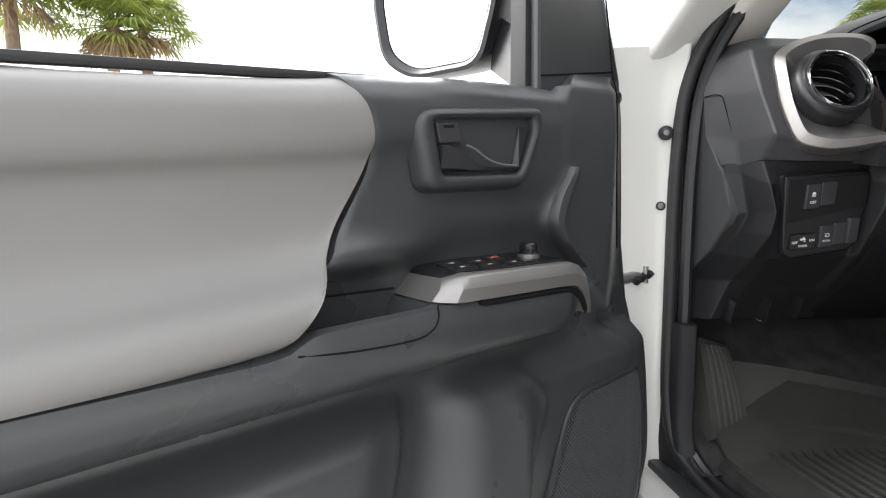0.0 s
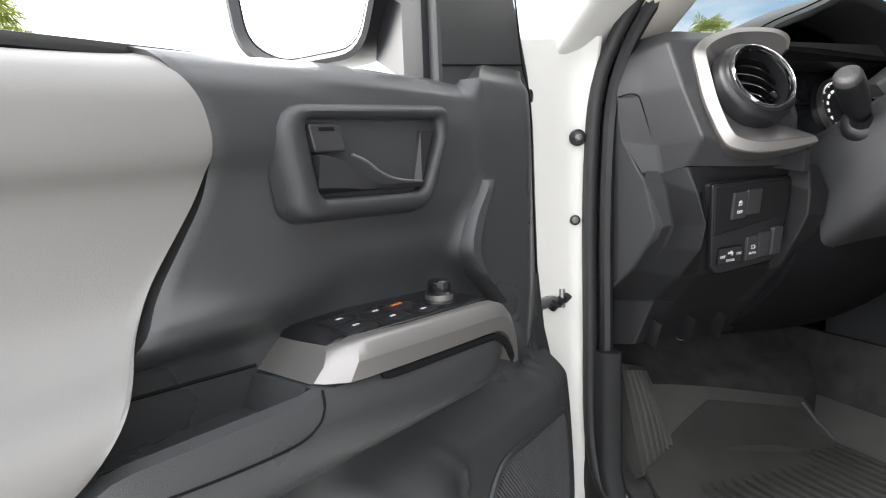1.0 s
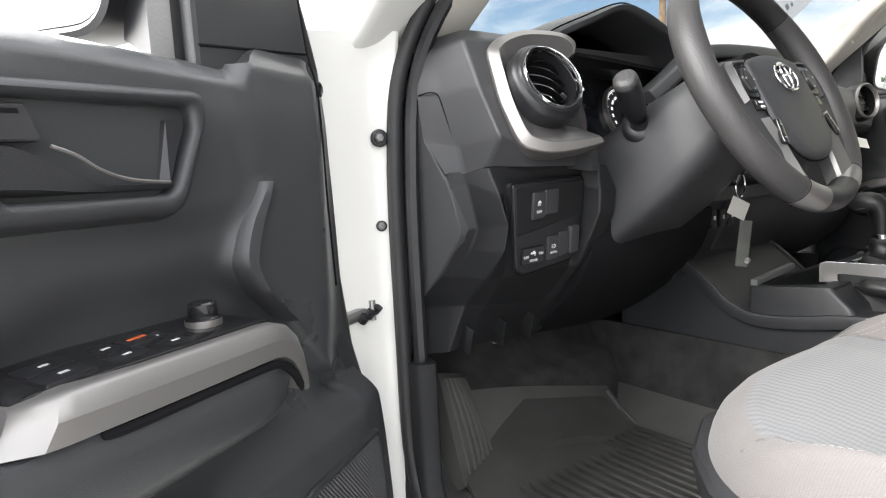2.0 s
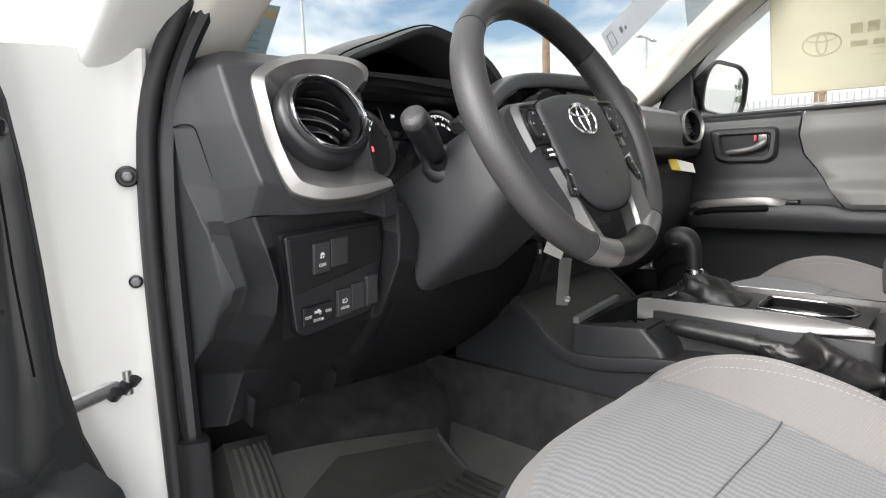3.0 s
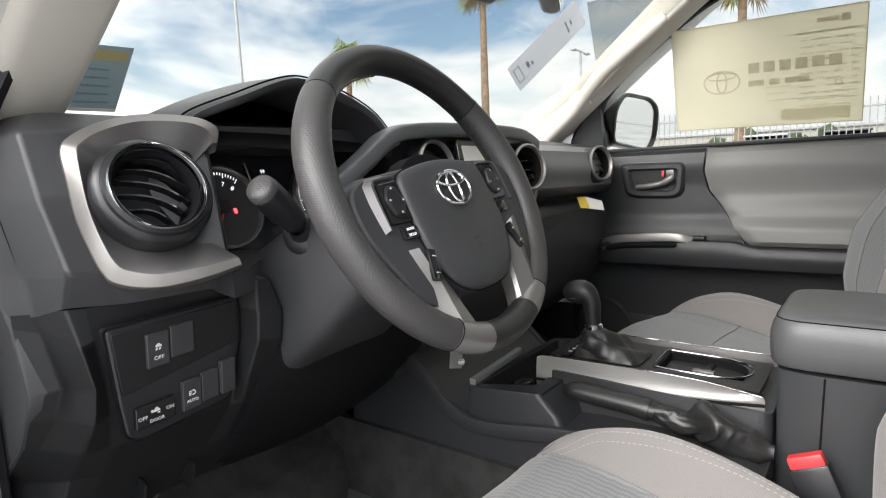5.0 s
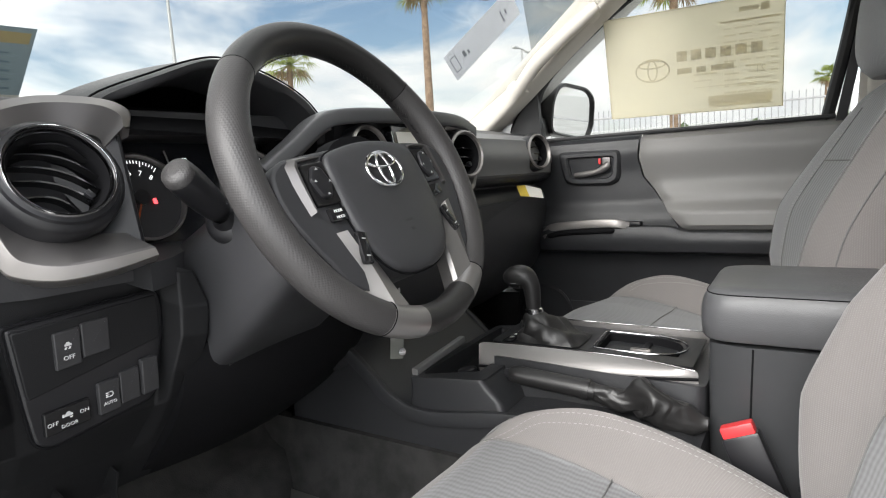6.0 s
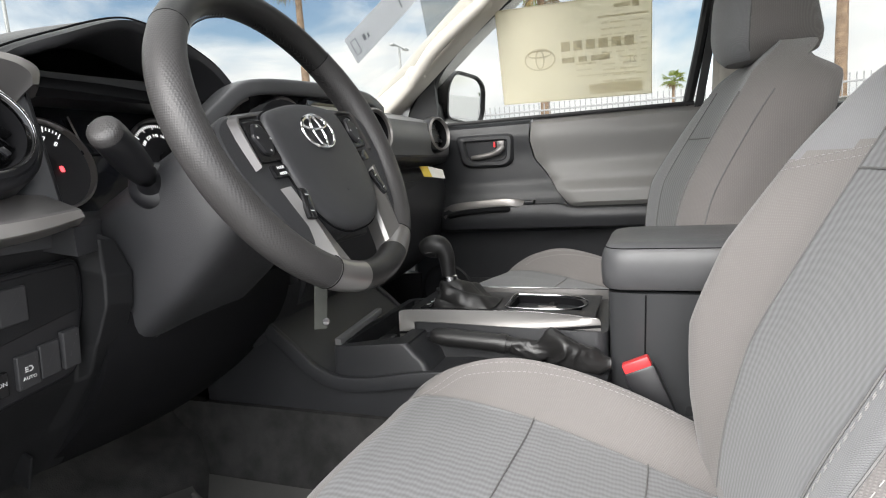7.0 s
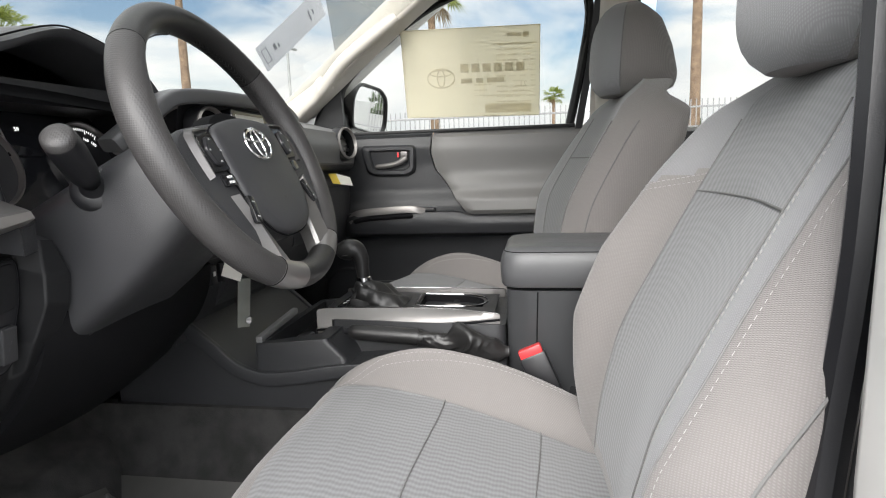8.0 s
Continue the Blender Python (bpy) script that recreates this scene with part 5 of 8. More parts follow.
part("tilt_lever", loft([[(-0.415 + 0.080 * f, 0.256 - 0.006 * f + 0.004 * math.cos(a), 0.963 + 0.016 * f + (0.0035 + 0.003 * f) * math.sin(a)) for a in (2 * math.pi * k / 10 for k in range(10))] for f in (0.0, 0.2, 0.5, 0.8, 1.0)]), BUTTON, dash, "black column tilt lever")
# ---- vents: ring, bowl, blades ----
def vent(parent, centre, out, radius, tilt=0.0, blades=3, ring=None):
    m = basis(centre, Vector((0, 0, 1)).cross(Vector(out)), out)
    r = radius
    v = part("vent_bowl", lathe([(r * 1.22, -0.012), (r * 1.22, 0.004), (r * 1.14, 0.012), (r * 1.06, 0.013), (r * 0.98, 0.004), (r * 0.95, -0.01), (r * 0.95, -0.02)], 44, m), SATIN, parent, "satin black round air vent")
    if ring:
        part("vent_ring", lathe([(r * 1.14, 0.006), (r * 1.12, 0.0150), (r * 1.04, 0.0180), (r * 0.97, 0.015), (r * 0.95, 0.006)], 48, m), ring, v, "satin silver vent ring")
    else:
        part("vent_ring", lathe([(r * 1.065, 0.010), (r * 1.06, 0.0160), (r * 1.045, 0.0178), (r * 1.03, 0.0165), (r * 1.025, 0.010)], 64, m), CHROME, v, "thin chrome outer ring")
        part("vent_lip", lathe([(r * 1.03, 0.010), (r * 1.02, 0.0145), (r * 0.995, 0.0135), (r * 0.985, 0.009)], 64, m), PIANO, v, "gloss black vent lip")
        part("vent_ring", lathe([(r * 0.990, 0.008), (r * 0.985, 0.0135), (r * 0.972, 0.0145), (r * 0.958, 0.0120), (r * 0.95, 0.006)], 64, m), CHROME, v, "thin chrome inner ring")
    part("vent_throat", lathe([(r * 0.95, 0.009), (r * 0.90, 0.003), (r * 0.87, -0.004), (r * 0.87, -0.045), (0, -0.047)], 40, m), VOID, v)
    turn = m @ pose(0, 0, 0, 0, 0, tilt)
    for k in range(blades + 1):
        y = (k - blades / 2) * (1.45 * r / (blades + 0.4))
        half = math.sqrt(max((r * 0.85) ** 2 - y * y, 0))
        if half < 0.008:
            continue
        pts = [(-half + 2 * half * j / 10, y + 0.10 * r * math.cos(math.pi * (j / 10 - 0.5)), -0.004 + 0.008 * math.cos(math.pi * (j / 10 - 0.5))) for j in range(11)]
        bm = bmesh.new()
        loft([[turn @ Vector((p[0], p[1], p[2])), turn @ Vector((p[0], p[1] + 0.0022, p[2] - 0.0005)), turn @ Vector((p[0], p[1] + 0.006, p[2] - 0.015)), turn @ Vector((p[0], p[1] + 0.003, p[2] - 0.016))] for p in pts], bm=bm)
        part("vent_blade", bm, PIANO, v)
    part("vent_tab", moved(box((0.007, 0.010, 0.010), (0.52 * r, -0.42 * r, -0.004), 0.002, (0, 0, 35)), m), SATIN, v)
    return v


VOUT = (-0.08, -0.905, 0.42)
VC = Vector((-0.5865, 0.2475, 1.2105))
VAX = Vector((0, 0, 1)).cross(Vector(VOUT))
pod = part("vent_pod", lathe([(0.0, -0.05), (0.0615, -0.05), (0.0615, -0.004), (0.0600, 0.0005), (0.0560, 0.0040), (0.0520, 0.0062), (0.050, 0.005), (0.048, -0.01)], 64, basis(VC, VAX, VOUT)), SATIN, dash, "satin black round vent housing")
vent(pod, VC + Vector(VOUT).normalized() * -0.004, VOUT, 0.0468, -22, 4)

# C-frame round the driver's vent: outer bevel, crest, broad face sloping in, its shade painted darker
FM = basis((-0.580, 0.250, 1.200), Vector((0, 0, 1)).cross(Vector((-0.40, -0.86, 0.28))), (-0.40, -0.86, 0.28))
# outer edge and crest, from the upper end round to the lower end
FRAME_OUT = [(0.070, 0.080, -0.048), (0.071, 0.099, -0.044), (0.044, 0.109, -0.036), (-0.013, 0.107, -0.026), (-0.055, 0.090, -0.010), (-0.081, 0.070, 0.000), (-0.0885, 0.054, 0.002), (-0.085, 0.020, 0.002), (-0.081, -0.0145, 0.003), (-0.073, -0.045, 0.005), (-0.063, -0.074, 0.006), (-0.050, -0.088, 0.006), (-0.015, -0.096, 0.005), (0.030, -0.091, 0.001), (0.073, -0.079, -0.008)]
FRAME_CREST = [(0.062, 0.076, -0.038), (0.060, 0.089, -0.033), (0.038, 0.097, -0.025), (-0.012, 0.095, -0.016), (-0.048, 0.079, -0.001), (-0.068, 0.063, 0.007), (-0.073, 0.051, 0.011), (-0.071, 0.020, 0.015), (-0.067, -0.012, 0.017), (-0.060, -0.040, 0.017), (-0.050, -0.066, 0.016), (-0.038, -0.076, 0.014), (-0.010, -0.082, 0.011), (0.030, -0.078, 0.004), (0.071, -0.070, -0.008)]
f_out, f_crest = (curve(q, 73) for q in (FRAME_OUT, FRAME_CREST))
hub = FM.inverted() @ VC
bevel_rings, face_rings = [], []
for k, (a, c) in enumerate(zip(f_out, f_crest)):
    f = k / 72
    toward_ = Vector((hub.x, hub.y, 0)) - Vector((c.x, c.y, 0))
    reach = min(max(toward_.length - 0.060, 0.010), 0.034)
    e = Vector((c.x, c.y, 0)) + toward_.normalized() * reach
    sink = c.z - 0.006 - 0.012 * step(0.26, 0.36, f) - 0.006 * step(0.8, 1.0, f)
    bevel_rings.append([(a.x, a.y, a.z - 0.03), (a.x, a.y, a.z), a.lerp(c, 0.10) + Vector((0, 0, 0.0022)), a.lerp(c, 0.90) + Vector((0, 0, 0.0006)), c, (c.x, c.y, c.z - 0.04)])
    face_rings.append([(c.x, c.y, c.z - 0.04), c, (c.x + (e.x - c.x) * 0.08, c.y + (e.y - c.y) * 0.08, c.z - 0.0006), (e.x, e.y, sink), (e.x, e.y, sink - 0.03)])
vf = part("vent_frame", moved(loft(bevel_rings), FM), SILVER, dash, "satin silver vent frame", sharp=20)
part("frame_face", moved(loft(face_rings), FM), GUNMETAL, vf, "silver inner face, coloured darker for shade", sharp=20)
part("vent_backing", slab([(p.x * 0.95, p.y * 0.95) for p in f_crest], -0.07, -0.046, FM, 0.004), SATIN, vf, "dark vent surround")

# ---- instrument hood and cluster ----
ARCH_LIP = [(-0.512, 1.262), (-0.503, 1.292), (-0.443, 1.321), (-0.385, 1.342), (-0.346, 1.342), (-0.287, 1.328), (-0.233, 1.306), (-0.200, 1.276), (-0.186, 1.250)]
ARCH_TOP = [(-0.560, 1.270), (-0.528, 1.302), (-0.457, 1.333), (-0.375, 1.358), (-0.320, 1.364), (-0.240, 1.352), (-0.170, 1.325), (-0.120, 1.290), (-0.098, 1.262)]


def arch(pairs, n=49):
    return [(p.x, p.y) for p in curve([(a, b, 0) for a, b in pairs], n)]


lip, top = arch(ARCH_LIP), arch(ARCH_TOP)


def tuck(x):
    return 0.035 * step(-0.45, -0.51, x)


base = [(a * 1.0 + (-0.33 - a) * -0.10, 1.262 + (b - 1.262) * 0.35) for a, b in top]
hood = bmesh.new()
rings = [[(a + (-0.35 - a) * 0.06, 0.372, b - 0.010 * (b - 1.2) / 0.1) for a, b in lip],
         [(a, 0.275 + tuck(a), b - 0.006) for a, b in lip],
         [(a, 0.268 + tuck(a), b - 0.002) for a, b in lip],
         [(a + (c - a) * 0.10, 0.266 + tuck(a), b + (d - b) * 0.15 + 0.003) for (a, b), (c, d) in zip(lip, top)],
         [(a + (c - a) * 0.5, 0.300 + tuck(a), b + (d - b) * 0.6 + 0.002) for (a, b), (c, d) in zip(lip, top)],
         [(a, 0.365, b) for a, b in top],
         [(a, 0.46, b + (1.275 - b) * 0.25) for a, b in top],
         [(a, 0.60, b + (1.262 - b) * 0.9) for a, b in base]]
loft(rings, False, False, hood)
part("instrument_hood", hood, DARK, dash, "dark instrument hood", sharp=50)
part("hood_seam", tube([(a + (c - a) * 0.30, 0.2795 + tuck(a), b + (d - b) * 0.36 + 0.0045) for (a, b), (c, d) in zip(lip, top)], 0.0013, 5), VOID, dash)
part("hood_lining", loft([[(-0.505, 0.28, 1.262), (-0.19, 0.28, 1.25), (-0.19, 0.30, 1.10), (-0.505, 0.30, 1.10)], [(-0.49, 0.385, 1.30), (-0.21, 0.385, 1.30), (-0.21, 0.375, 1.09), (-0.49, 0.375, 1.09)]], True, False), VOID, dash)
CM = basis((-0.352, 0.362, 1.195), (1, 0, 0), (0, -0.95, 0.30))
cl = part("gauge_panel", slab([(p.x, p.y) for p in rounded([(-0.155, -0.085), (0.155, -0.085), (0.16, 0.03), (0.10, 0.095), (-0.10, 0.095), (-0.16, 0.03)], 0.02, 4)], -0.02, 0.0, CM), SCREEN, dash, "dark gauge panel")
for cx, cy, rad, full in ((-0.090, -0.015, 0.055, 8), (0.095, -0.012, 0.058, 9)):
    ringm = CM @ pose(cx, cy, 0.0)
    part("gauge_ring", lathe([(rad + 0.003, 0.0), (rad + 0.004, 0.010), (rad + 0.001, 0.011), (rad, 0.002)], 40, ringm), SILVER, cl, "silver gauge ring")
    part("gauge_face", lathe([(0, 0.002), (rad, 0.002)], 40, ringm), GAUGE_FACE, cl)
    tk = bmesh.new()
    for k in range(full * 5 + 1):
        a = 51 + 24.5 * k / 5 * 8 / full
        r0 = rad - (0.0115 if k % 5 == 0 else 0.008)
        slab([(q[0], q[1]) for q in ((-0.0006, r0), (0.0006, r0), (0.0006, rad - 0.004), (-0.0006, rad - 0.004))], 0.0025, 0.003, ringm @ pose(0, 0, 0, 0, 0, a - 90), 0, tk)
    tagged(part("gauge_ticks", tk, GAUGE, cl), kind="stuff")
    for k in range(full + 1):
        a = radians(51 + 24.5 * (full - k) * 8 / full)
        words(str(k if cx < 0 else k * 20), 0.0095 if cx < 0 else 0.007, ringm @ pose((rad - 0.021) * math.cos(a), (rad - 0.021) * math.sin(a), 0.003, 0, 0, math.degrees(a) - 90), GAUGE, cl)
    part("needle", slab([(-0.0015, -0.008), (0.0015, -0.008), (0.0007, rad - 0.016), (-0.0007, rad - 0.016)], 0.005, 0.006, ringm @ pose(0, 0, 0, 0, 0, 155)), ORANGE, cl, "gauge needle")
    part("needle_hub", lathe([(0.010, 0.0), (0.010, 0.007), (0, 0.008)], 20, ringm), SATIN, cl)
part("warning_light", slab([(p.x, p.y) for p in rounded([(-0.0022, -0.0038), (0.0028, -0.0038), (0.0022, 0.0038), (-0.0026, 0.0036)], 0.0015, 3)], 0.003, 0.0035, CM @ pose(-0.073, -0.021, 0)), REDLIGHT, cl, "lit red warning light")
part("info_display", moved(box((0.052, 0.050, 0.003), (-0.012, 0.022, 0.003), 0.002), CM), SCREEN, cl, "small dark information display")
part("display_rim", tube([CM @ Vector(p) for p in ((-0.040, 0.048, 0.005), (-0.034, -0.004, 0.005), (-0.030, -0.030, 0.005))], 0.0012, 6), SILVER_DK, cl)
words("59", 0.008, CM @ pose(-0.013, 0.034, 0.0052), GAUGE, cl)
part("cluster_base", sheet(lambda u, v: (-0.52 + 0.40 * u, 0.30 + 0.09 * v - 0.075 * step(0.28, 0.0, u) * (1 - v), 1.112 + 0.020 * v), 10, 4, (0, 0, -0.03)), DARK, dash, "dark shelf below the cluster")

# ---- centre stack: silver-edged frame, screen, two vents ----
stack = part("centre_panel", sheet(lambda u, v: (-0.185 + 0.39 * u, 0.245 - 0.03 * math.sin(math.pi * u) + 0.03 * v, 1.278 - 0.20 * v), 18, 14, (0, 0.04, 0)), SATIN, dash, "satin black centre stack")
bp_ = curve([(-0.305, 0.285, 1.205), (-0.262, 0.268, 1.240), (-0.222, 0.255, 1.272), (-0.175, 0.240, 1.284), (-0.05, 0.222, 1.287), (0.10, 0.222, 1.285), (0.205, 0.240, 1.268)], 40)
part("stack_brow", bar(bp_, rounded([(-0.018, -0.010), (0.03, -0.014), (0.03, 0.010), (-0.010, 0.012)], 0.006, 3)), LID, dash, "dark grey brow over the centre stack")
part("stack_side_trim", bar([Vector(p) + Vector((0, -0.011, -0.004)) for p in bp_[:16]], rounded([(-0.010, -0.011), (0.010, -0.013), (0.010, 0.006), (-0.010, 0.008)], 0.004, 3)), SILVER, dash, "satin silver brow trim")
scm = basis((-0.01, 0.207, 1.215), (1, 0, 0), (0, -0.97, 0.20))
sc = part("touch_screen", slab([(p.x, p.y) for p in rounded([(-0.085, -0.055), (0.085, -0.055), (0.085, 0.055), (-0.085, 0.055)], 0.006, 3)], -0.01, 0.012, scm, 0.002), SCREEN, stack, "dark touch screen")
part("screen_cover", slab([(-0.074, -0.040), (0.030, -0.040), (0.030, 0.043), (-0.074, 0.043)], 0.0122, 0.0130, scm), PAPER, sc, "pale protective screen film")
for k in range(4):
    part("screen_button", moved(box((0.018, 0.016, 0.005), (0.072, 0.036 - 0.024 * k, 0.013), 0.001), scm), SATIN, sc)
    part("button_mark", moved(box((0.006, 0.004, 0.001), (0.072, 0.036 - 0.024 * k, 0.0158)), scm), WHITE_MARK, sc)
vent(stack, Vector((-0.145, 0.222, 1.228)), (-0.1, -0.97, 0.15), 0.036, 0, 3, SILVER)
vent(stack, Vector((0.118, 0.196, 1.218)), (-0.22, -0.96, 0.12), 0.041, 0, 3, SILVER)
fr = [(0.07, 1.272), (0.15, 1.270), (0.178, 1.24), (0.178, 1.17), (0.150, 1.150), (0.06, 1.150)]
part("stack_frame", tube(curve([(a, 0.208, b) for a, b in fr], 40), 0.008, 8), SILVER, stack, "satin silver vent frame")
part("climate_panel", slab([(p.x, p.y) for p in rounded([(-0.15, -0.05), (0.15, -0.05), (0.16, 0.05), (-0.16, 0.05)], 0.01, 3)], -0.02, 0.01, basis((-0.01, 0.255, 1.06), (1, 0, 0), (0, -0.98, 0.15)), 0.003), SATIN, stack, "black climate panel")
for x in (-0.11, -0.01, 0.09):
    part("climate_knob", lathe([(0, 0.03), (0.020, 0.03), (0.023, 0.024), (0.024, 0.0), (0, 0)], 24, basis((x, 0.247, 1.06), (1, 0, 0), (0, -0.98, 0.15))), SATIN, stack, "black climate knob")
part("stack_foot", sheet(lambda u, v: (-0.16 + 0.33 * u, 0.262 + 0.05 * v, 1.02 - 0.16 * v), 10, 8, (0, 0.04, 0)), BLACK, stack)
for k in range(3):
    part("rocker_switch", box((0.022, 0.010, 0.036), (-0.10 + 0.035 * k, 0.268, 0.975), 0.003), SATIN, stack)
    part("switch_mark", box((0.006, 0.002, 0.008), (-0.10 + 0.035 * k, 0.2622, 0.978)), WHITE_MARK, stack)

# passenger vent at the far end
vent(dash, Vector((0.545, 0.222, 1.222)), (-0.25, -0.95, 0.12), 0.040, 0, 3, SILVER)


# ---- steering column and wheel ----
WM = Matrix.Translation((-0.342, 0.057, 1.192)) @ Matrix(((1, 0, 0, 0), (0, 0.4258, -0.9048, 0), (0, 0.9048, 0.4258, 0), (0, 0, 0, 1))) @ Matrix.Scale(1.045, 4)
column = thing("steering_column", "dark grey steering column shroud with control stalk", "steering column", (-0.346, 0.277, 1.102))
rings = []
for z, w, h, dy in ((-0.04, 0.052, 0.050, 0.0), (-0.07, 0.075, 0.070, -0.005), (-0.12, 0.085, 0.082, -0.015), (-0.18, 0.090, 0.092, -0.025), (-0.26, 0.095, 0.10, -0.035), (-0.34, 0.10, 0.105, -0.04)):
    o = rounded([(-w, -h), (w, -h), (w * 1.02, h * 0.55), (w * 0.7, h * 0.85), (-w * 0.7, h * 0.85), (-w * 1.02, h * 0.55)], 0.035, 5)
    rings.append([WM @ Vector((p.x, (p.y if p.y > 0 else p.y * 0.84) + dy, z)) for p in o])
part("shroud", loft(rings), DARK, column, "dark grey plastic shroud")
st = curve([(-0.416, 0.216, 1.149), (-0.436, 0.207, 1.159), (-0.462, 0.196, 1.176), (-0.489, 0.185, 1.195), (-0.510, 0.177, 1.209)], 24)
stalk = part("light_stalk", tube(st, [0.0115, 0.0110, 0.0105, 0.0102, 0.0104, 0.0112, 0.0126, 0.0142, 0.0155, 0.0164, 0.0170, 0.0175, 0.0179, 0.0182, 0.0184, 0.0186, 0.0187, 0.0187, 0.0186, 0.0184, 0.0180, 0.0170, 0.0150, 0.0115], 22), SATIN, column, "satin black light stalk with a rounded end")
part("stalk_cap", tube([st[-4] * 0.5 + st[-3] * 0.5, st[-2], st[-1], st[-1] + (st[-1] - st[-2]) * 0.4], [0.0181, 0.0168, 0.0135, 0.006], 22), PERF, stalk, "dark grey stalk end")
part("stalk_boot", lathe([(0.029, -0.03), (0.0285, -0.008), (0.0265, -0.002), (0.022, 0.001), (0.016, 0.003), (0.0125, 0.009), (0.0105, 0.016)], 30, basis((-0.4315, 0.2055, 1.1515), (0, 0, 1), (-0.75, -0.42, 0.33))), SATIN, column, "dark stalk boot")
dv = (Vector(st[9]) - Vector(st[4])).normalized()
lm = basis(Vector(st[8]) + Vector((-0.002, -0.0140, 0.006)), dv, (-0.15, -0.9, 0.35))
sunm = bmesh.new()
for k in range(8):
    slab([(-0.0006, 0.0035), (0.0006, 0.0035), (0.0006, 0.0055), (-0.0006, 0.0055)], 0.0008, 0.0016, lm @ pose(0, 0, 0, 0, 0, 45 * k), 0, sunm)
lathe([(0.0026, 0.0010), (0.0028, 0.0016), (0.0017, 0.0016), (0.0017, 0.0010)], 16, lm, sunm)
part("lamp_symbol", sunm, WHITE_MARK, stalk)
part("ignition_lock", lathe([(0, 0), (0.019, 0.0), (0.021, 0.006), (0.018, 0.016), (0.010, 0.018), (0, 0.018)], 24, basis((-0.240, 0.212, 1.092), (1, 0, 0), (0.5, -0.8, 0.2))), SATIN, column, "black ignition lock")

# key and its clear tag hanging below the column
key = thing("ignition_key", "car key with a hanging clear plastic tag", "key", (-0.235, 0.175, 0.95))
part("key_blade", box((0.010, 0.05, 0.024), (-0.238, 0.165, 1.075), 0.004), SATIN, key)
part("key_ring", tube([(-0.220 + 0.016 * math.cos(a), 0.155, 1.045 + 0.020 * math.sin(a)) for a in (2 * math.pi * k / 20 for k in range(20))], 0.0014, 6, loop=True, up=(0, 1, 0)), CHROME, key)
part("plastic_tag", box((0.022, 0.004, 0.085), (-0.150, 0.182, 0.937), 0.0015, (0, 6, -40)), material("milky_plastic", (0.16, 0.165, 0.15), 0.2, 0, 0.3, 20), key, "milky clear key tag")
part("tag_screw", lathe([(0, 0), (0.007, 0), (0.006, 0.004), (0, 0.005)], 14, basis((-0.147, 0.178, 0.906), (1, 0, 0), (-0.6, -0.8, 0))), CHROME, key)
part("paper_label", box((0.040, 0.001, 0.032), (-0.195, 0.17, 1.005), 0, (0, 25, -20)), PAPER, key, "white paper label")

wheel = thing("steering_wheel", "dark leather steering wheel with satin silver spokes", "steering wheel", (-0.342, 0.057, 1.192))
RR, RT = 0.1725, 0.0172


def rim_arc(a0, a1, n, r=1.0):
    pts = [WM @ Vector((RR * math.sin(radians(a)), RR * math.cos(radians(a)), 0)) for a in (a0 + (a1 - a0) * k / (n - 1) for k in range(n))]
    rings = []
    for k in range(n):
        a = radians(a0 + (a1 - a0) * k / (n - 1))
        e = Vector((math.sin(a), math.cos(a), 0))
        thick = 1.0 + 0.10 * math.exp(-((abs(math.degrees(a)) - 75) / 22) ** 2)
        rings.append([WM @ (e * RR + (e * math.cos(t) * 0.96 + Vector((0, 0, 1)) * math.sin(t) * 1.08) * RT * thick * r) for t in (2 * math.pi * j / 20 for j in range(20))])
    return loft(rings)


part("rim_top", rim_arc(-48, 48, 50), LEATHER, wheel, "smooth black leather rim top")
part("rim_grip", rim_arc(-153, -48, 54, 1.012), PERF, wheel, "dimpled dark leather rim grip")
part("rim_grip", rim_arc(48, 144, 54, 1.012), PERF, wheel, "dimpled dark leather rim grip")
part("rim_foot", rim_arc(157.5, 191, 24), LEATHER, wheel, "smooth black leather rim foot")
part("rim_clasp", rim_arc(-169.5, -152.5, 12, 1.012), SPOKE, wheel, "satin silver rim clasp")
part("rim_clasp", rim_arc(143.5, 158, 12, 1.012), SPOKE, wheel, "satin silver rim clasp")
for s in (-1, 1):
    for a in (48, 153 if s < 0 else 144):
        e = Vector((math.sin(radians(s * a)), math.cos(radians(s * a)), 0))
        part("rim_seam", tube([WM @ (e * RR + (e * math.cos(t) * 0.96 + Vector((0, 0, 1)) * math.sin(t) * 1.08) * RT * 1.02) for t in (2 * math.pi * j / 20 for j in range(20))], 0.0007, 5, loop=True, up=WM.to_3x3() @ e), VOID, wheel)
    # laced seam along the inner side of the rim
    stch = bmesh.new()
    for k in range(60):
        a0 = radians(s * (10 + 2.1 * k))
        e = Vector((math.sin(a0), math.cos(a0), 0))
        t = Vector((math.cos(a0), -math.sin(a0), 0))
        for zz in (-1, 1):
            tube([WM @ (e * (RR - RT * 1.0) + Vector((0, 0, 0.0035 * zz - 0.004))), WM @ (e * (RR - RT * 1.03) + t * 0.0032 + Vector((0, 0, -0.004)))], 0.0007, 4, stch)
    tagged(part("rim_lacing", stch, LEATHER, wheel), kind="stuff")

# hub and spokes stand turned a little against the column
WS = WM @ pose(0, 0, 0, 0, 0, 4.5)


def mirrored(pts):
    return pts + [(-a, b) for a, b in reversed(pts) if a > 1e-6]


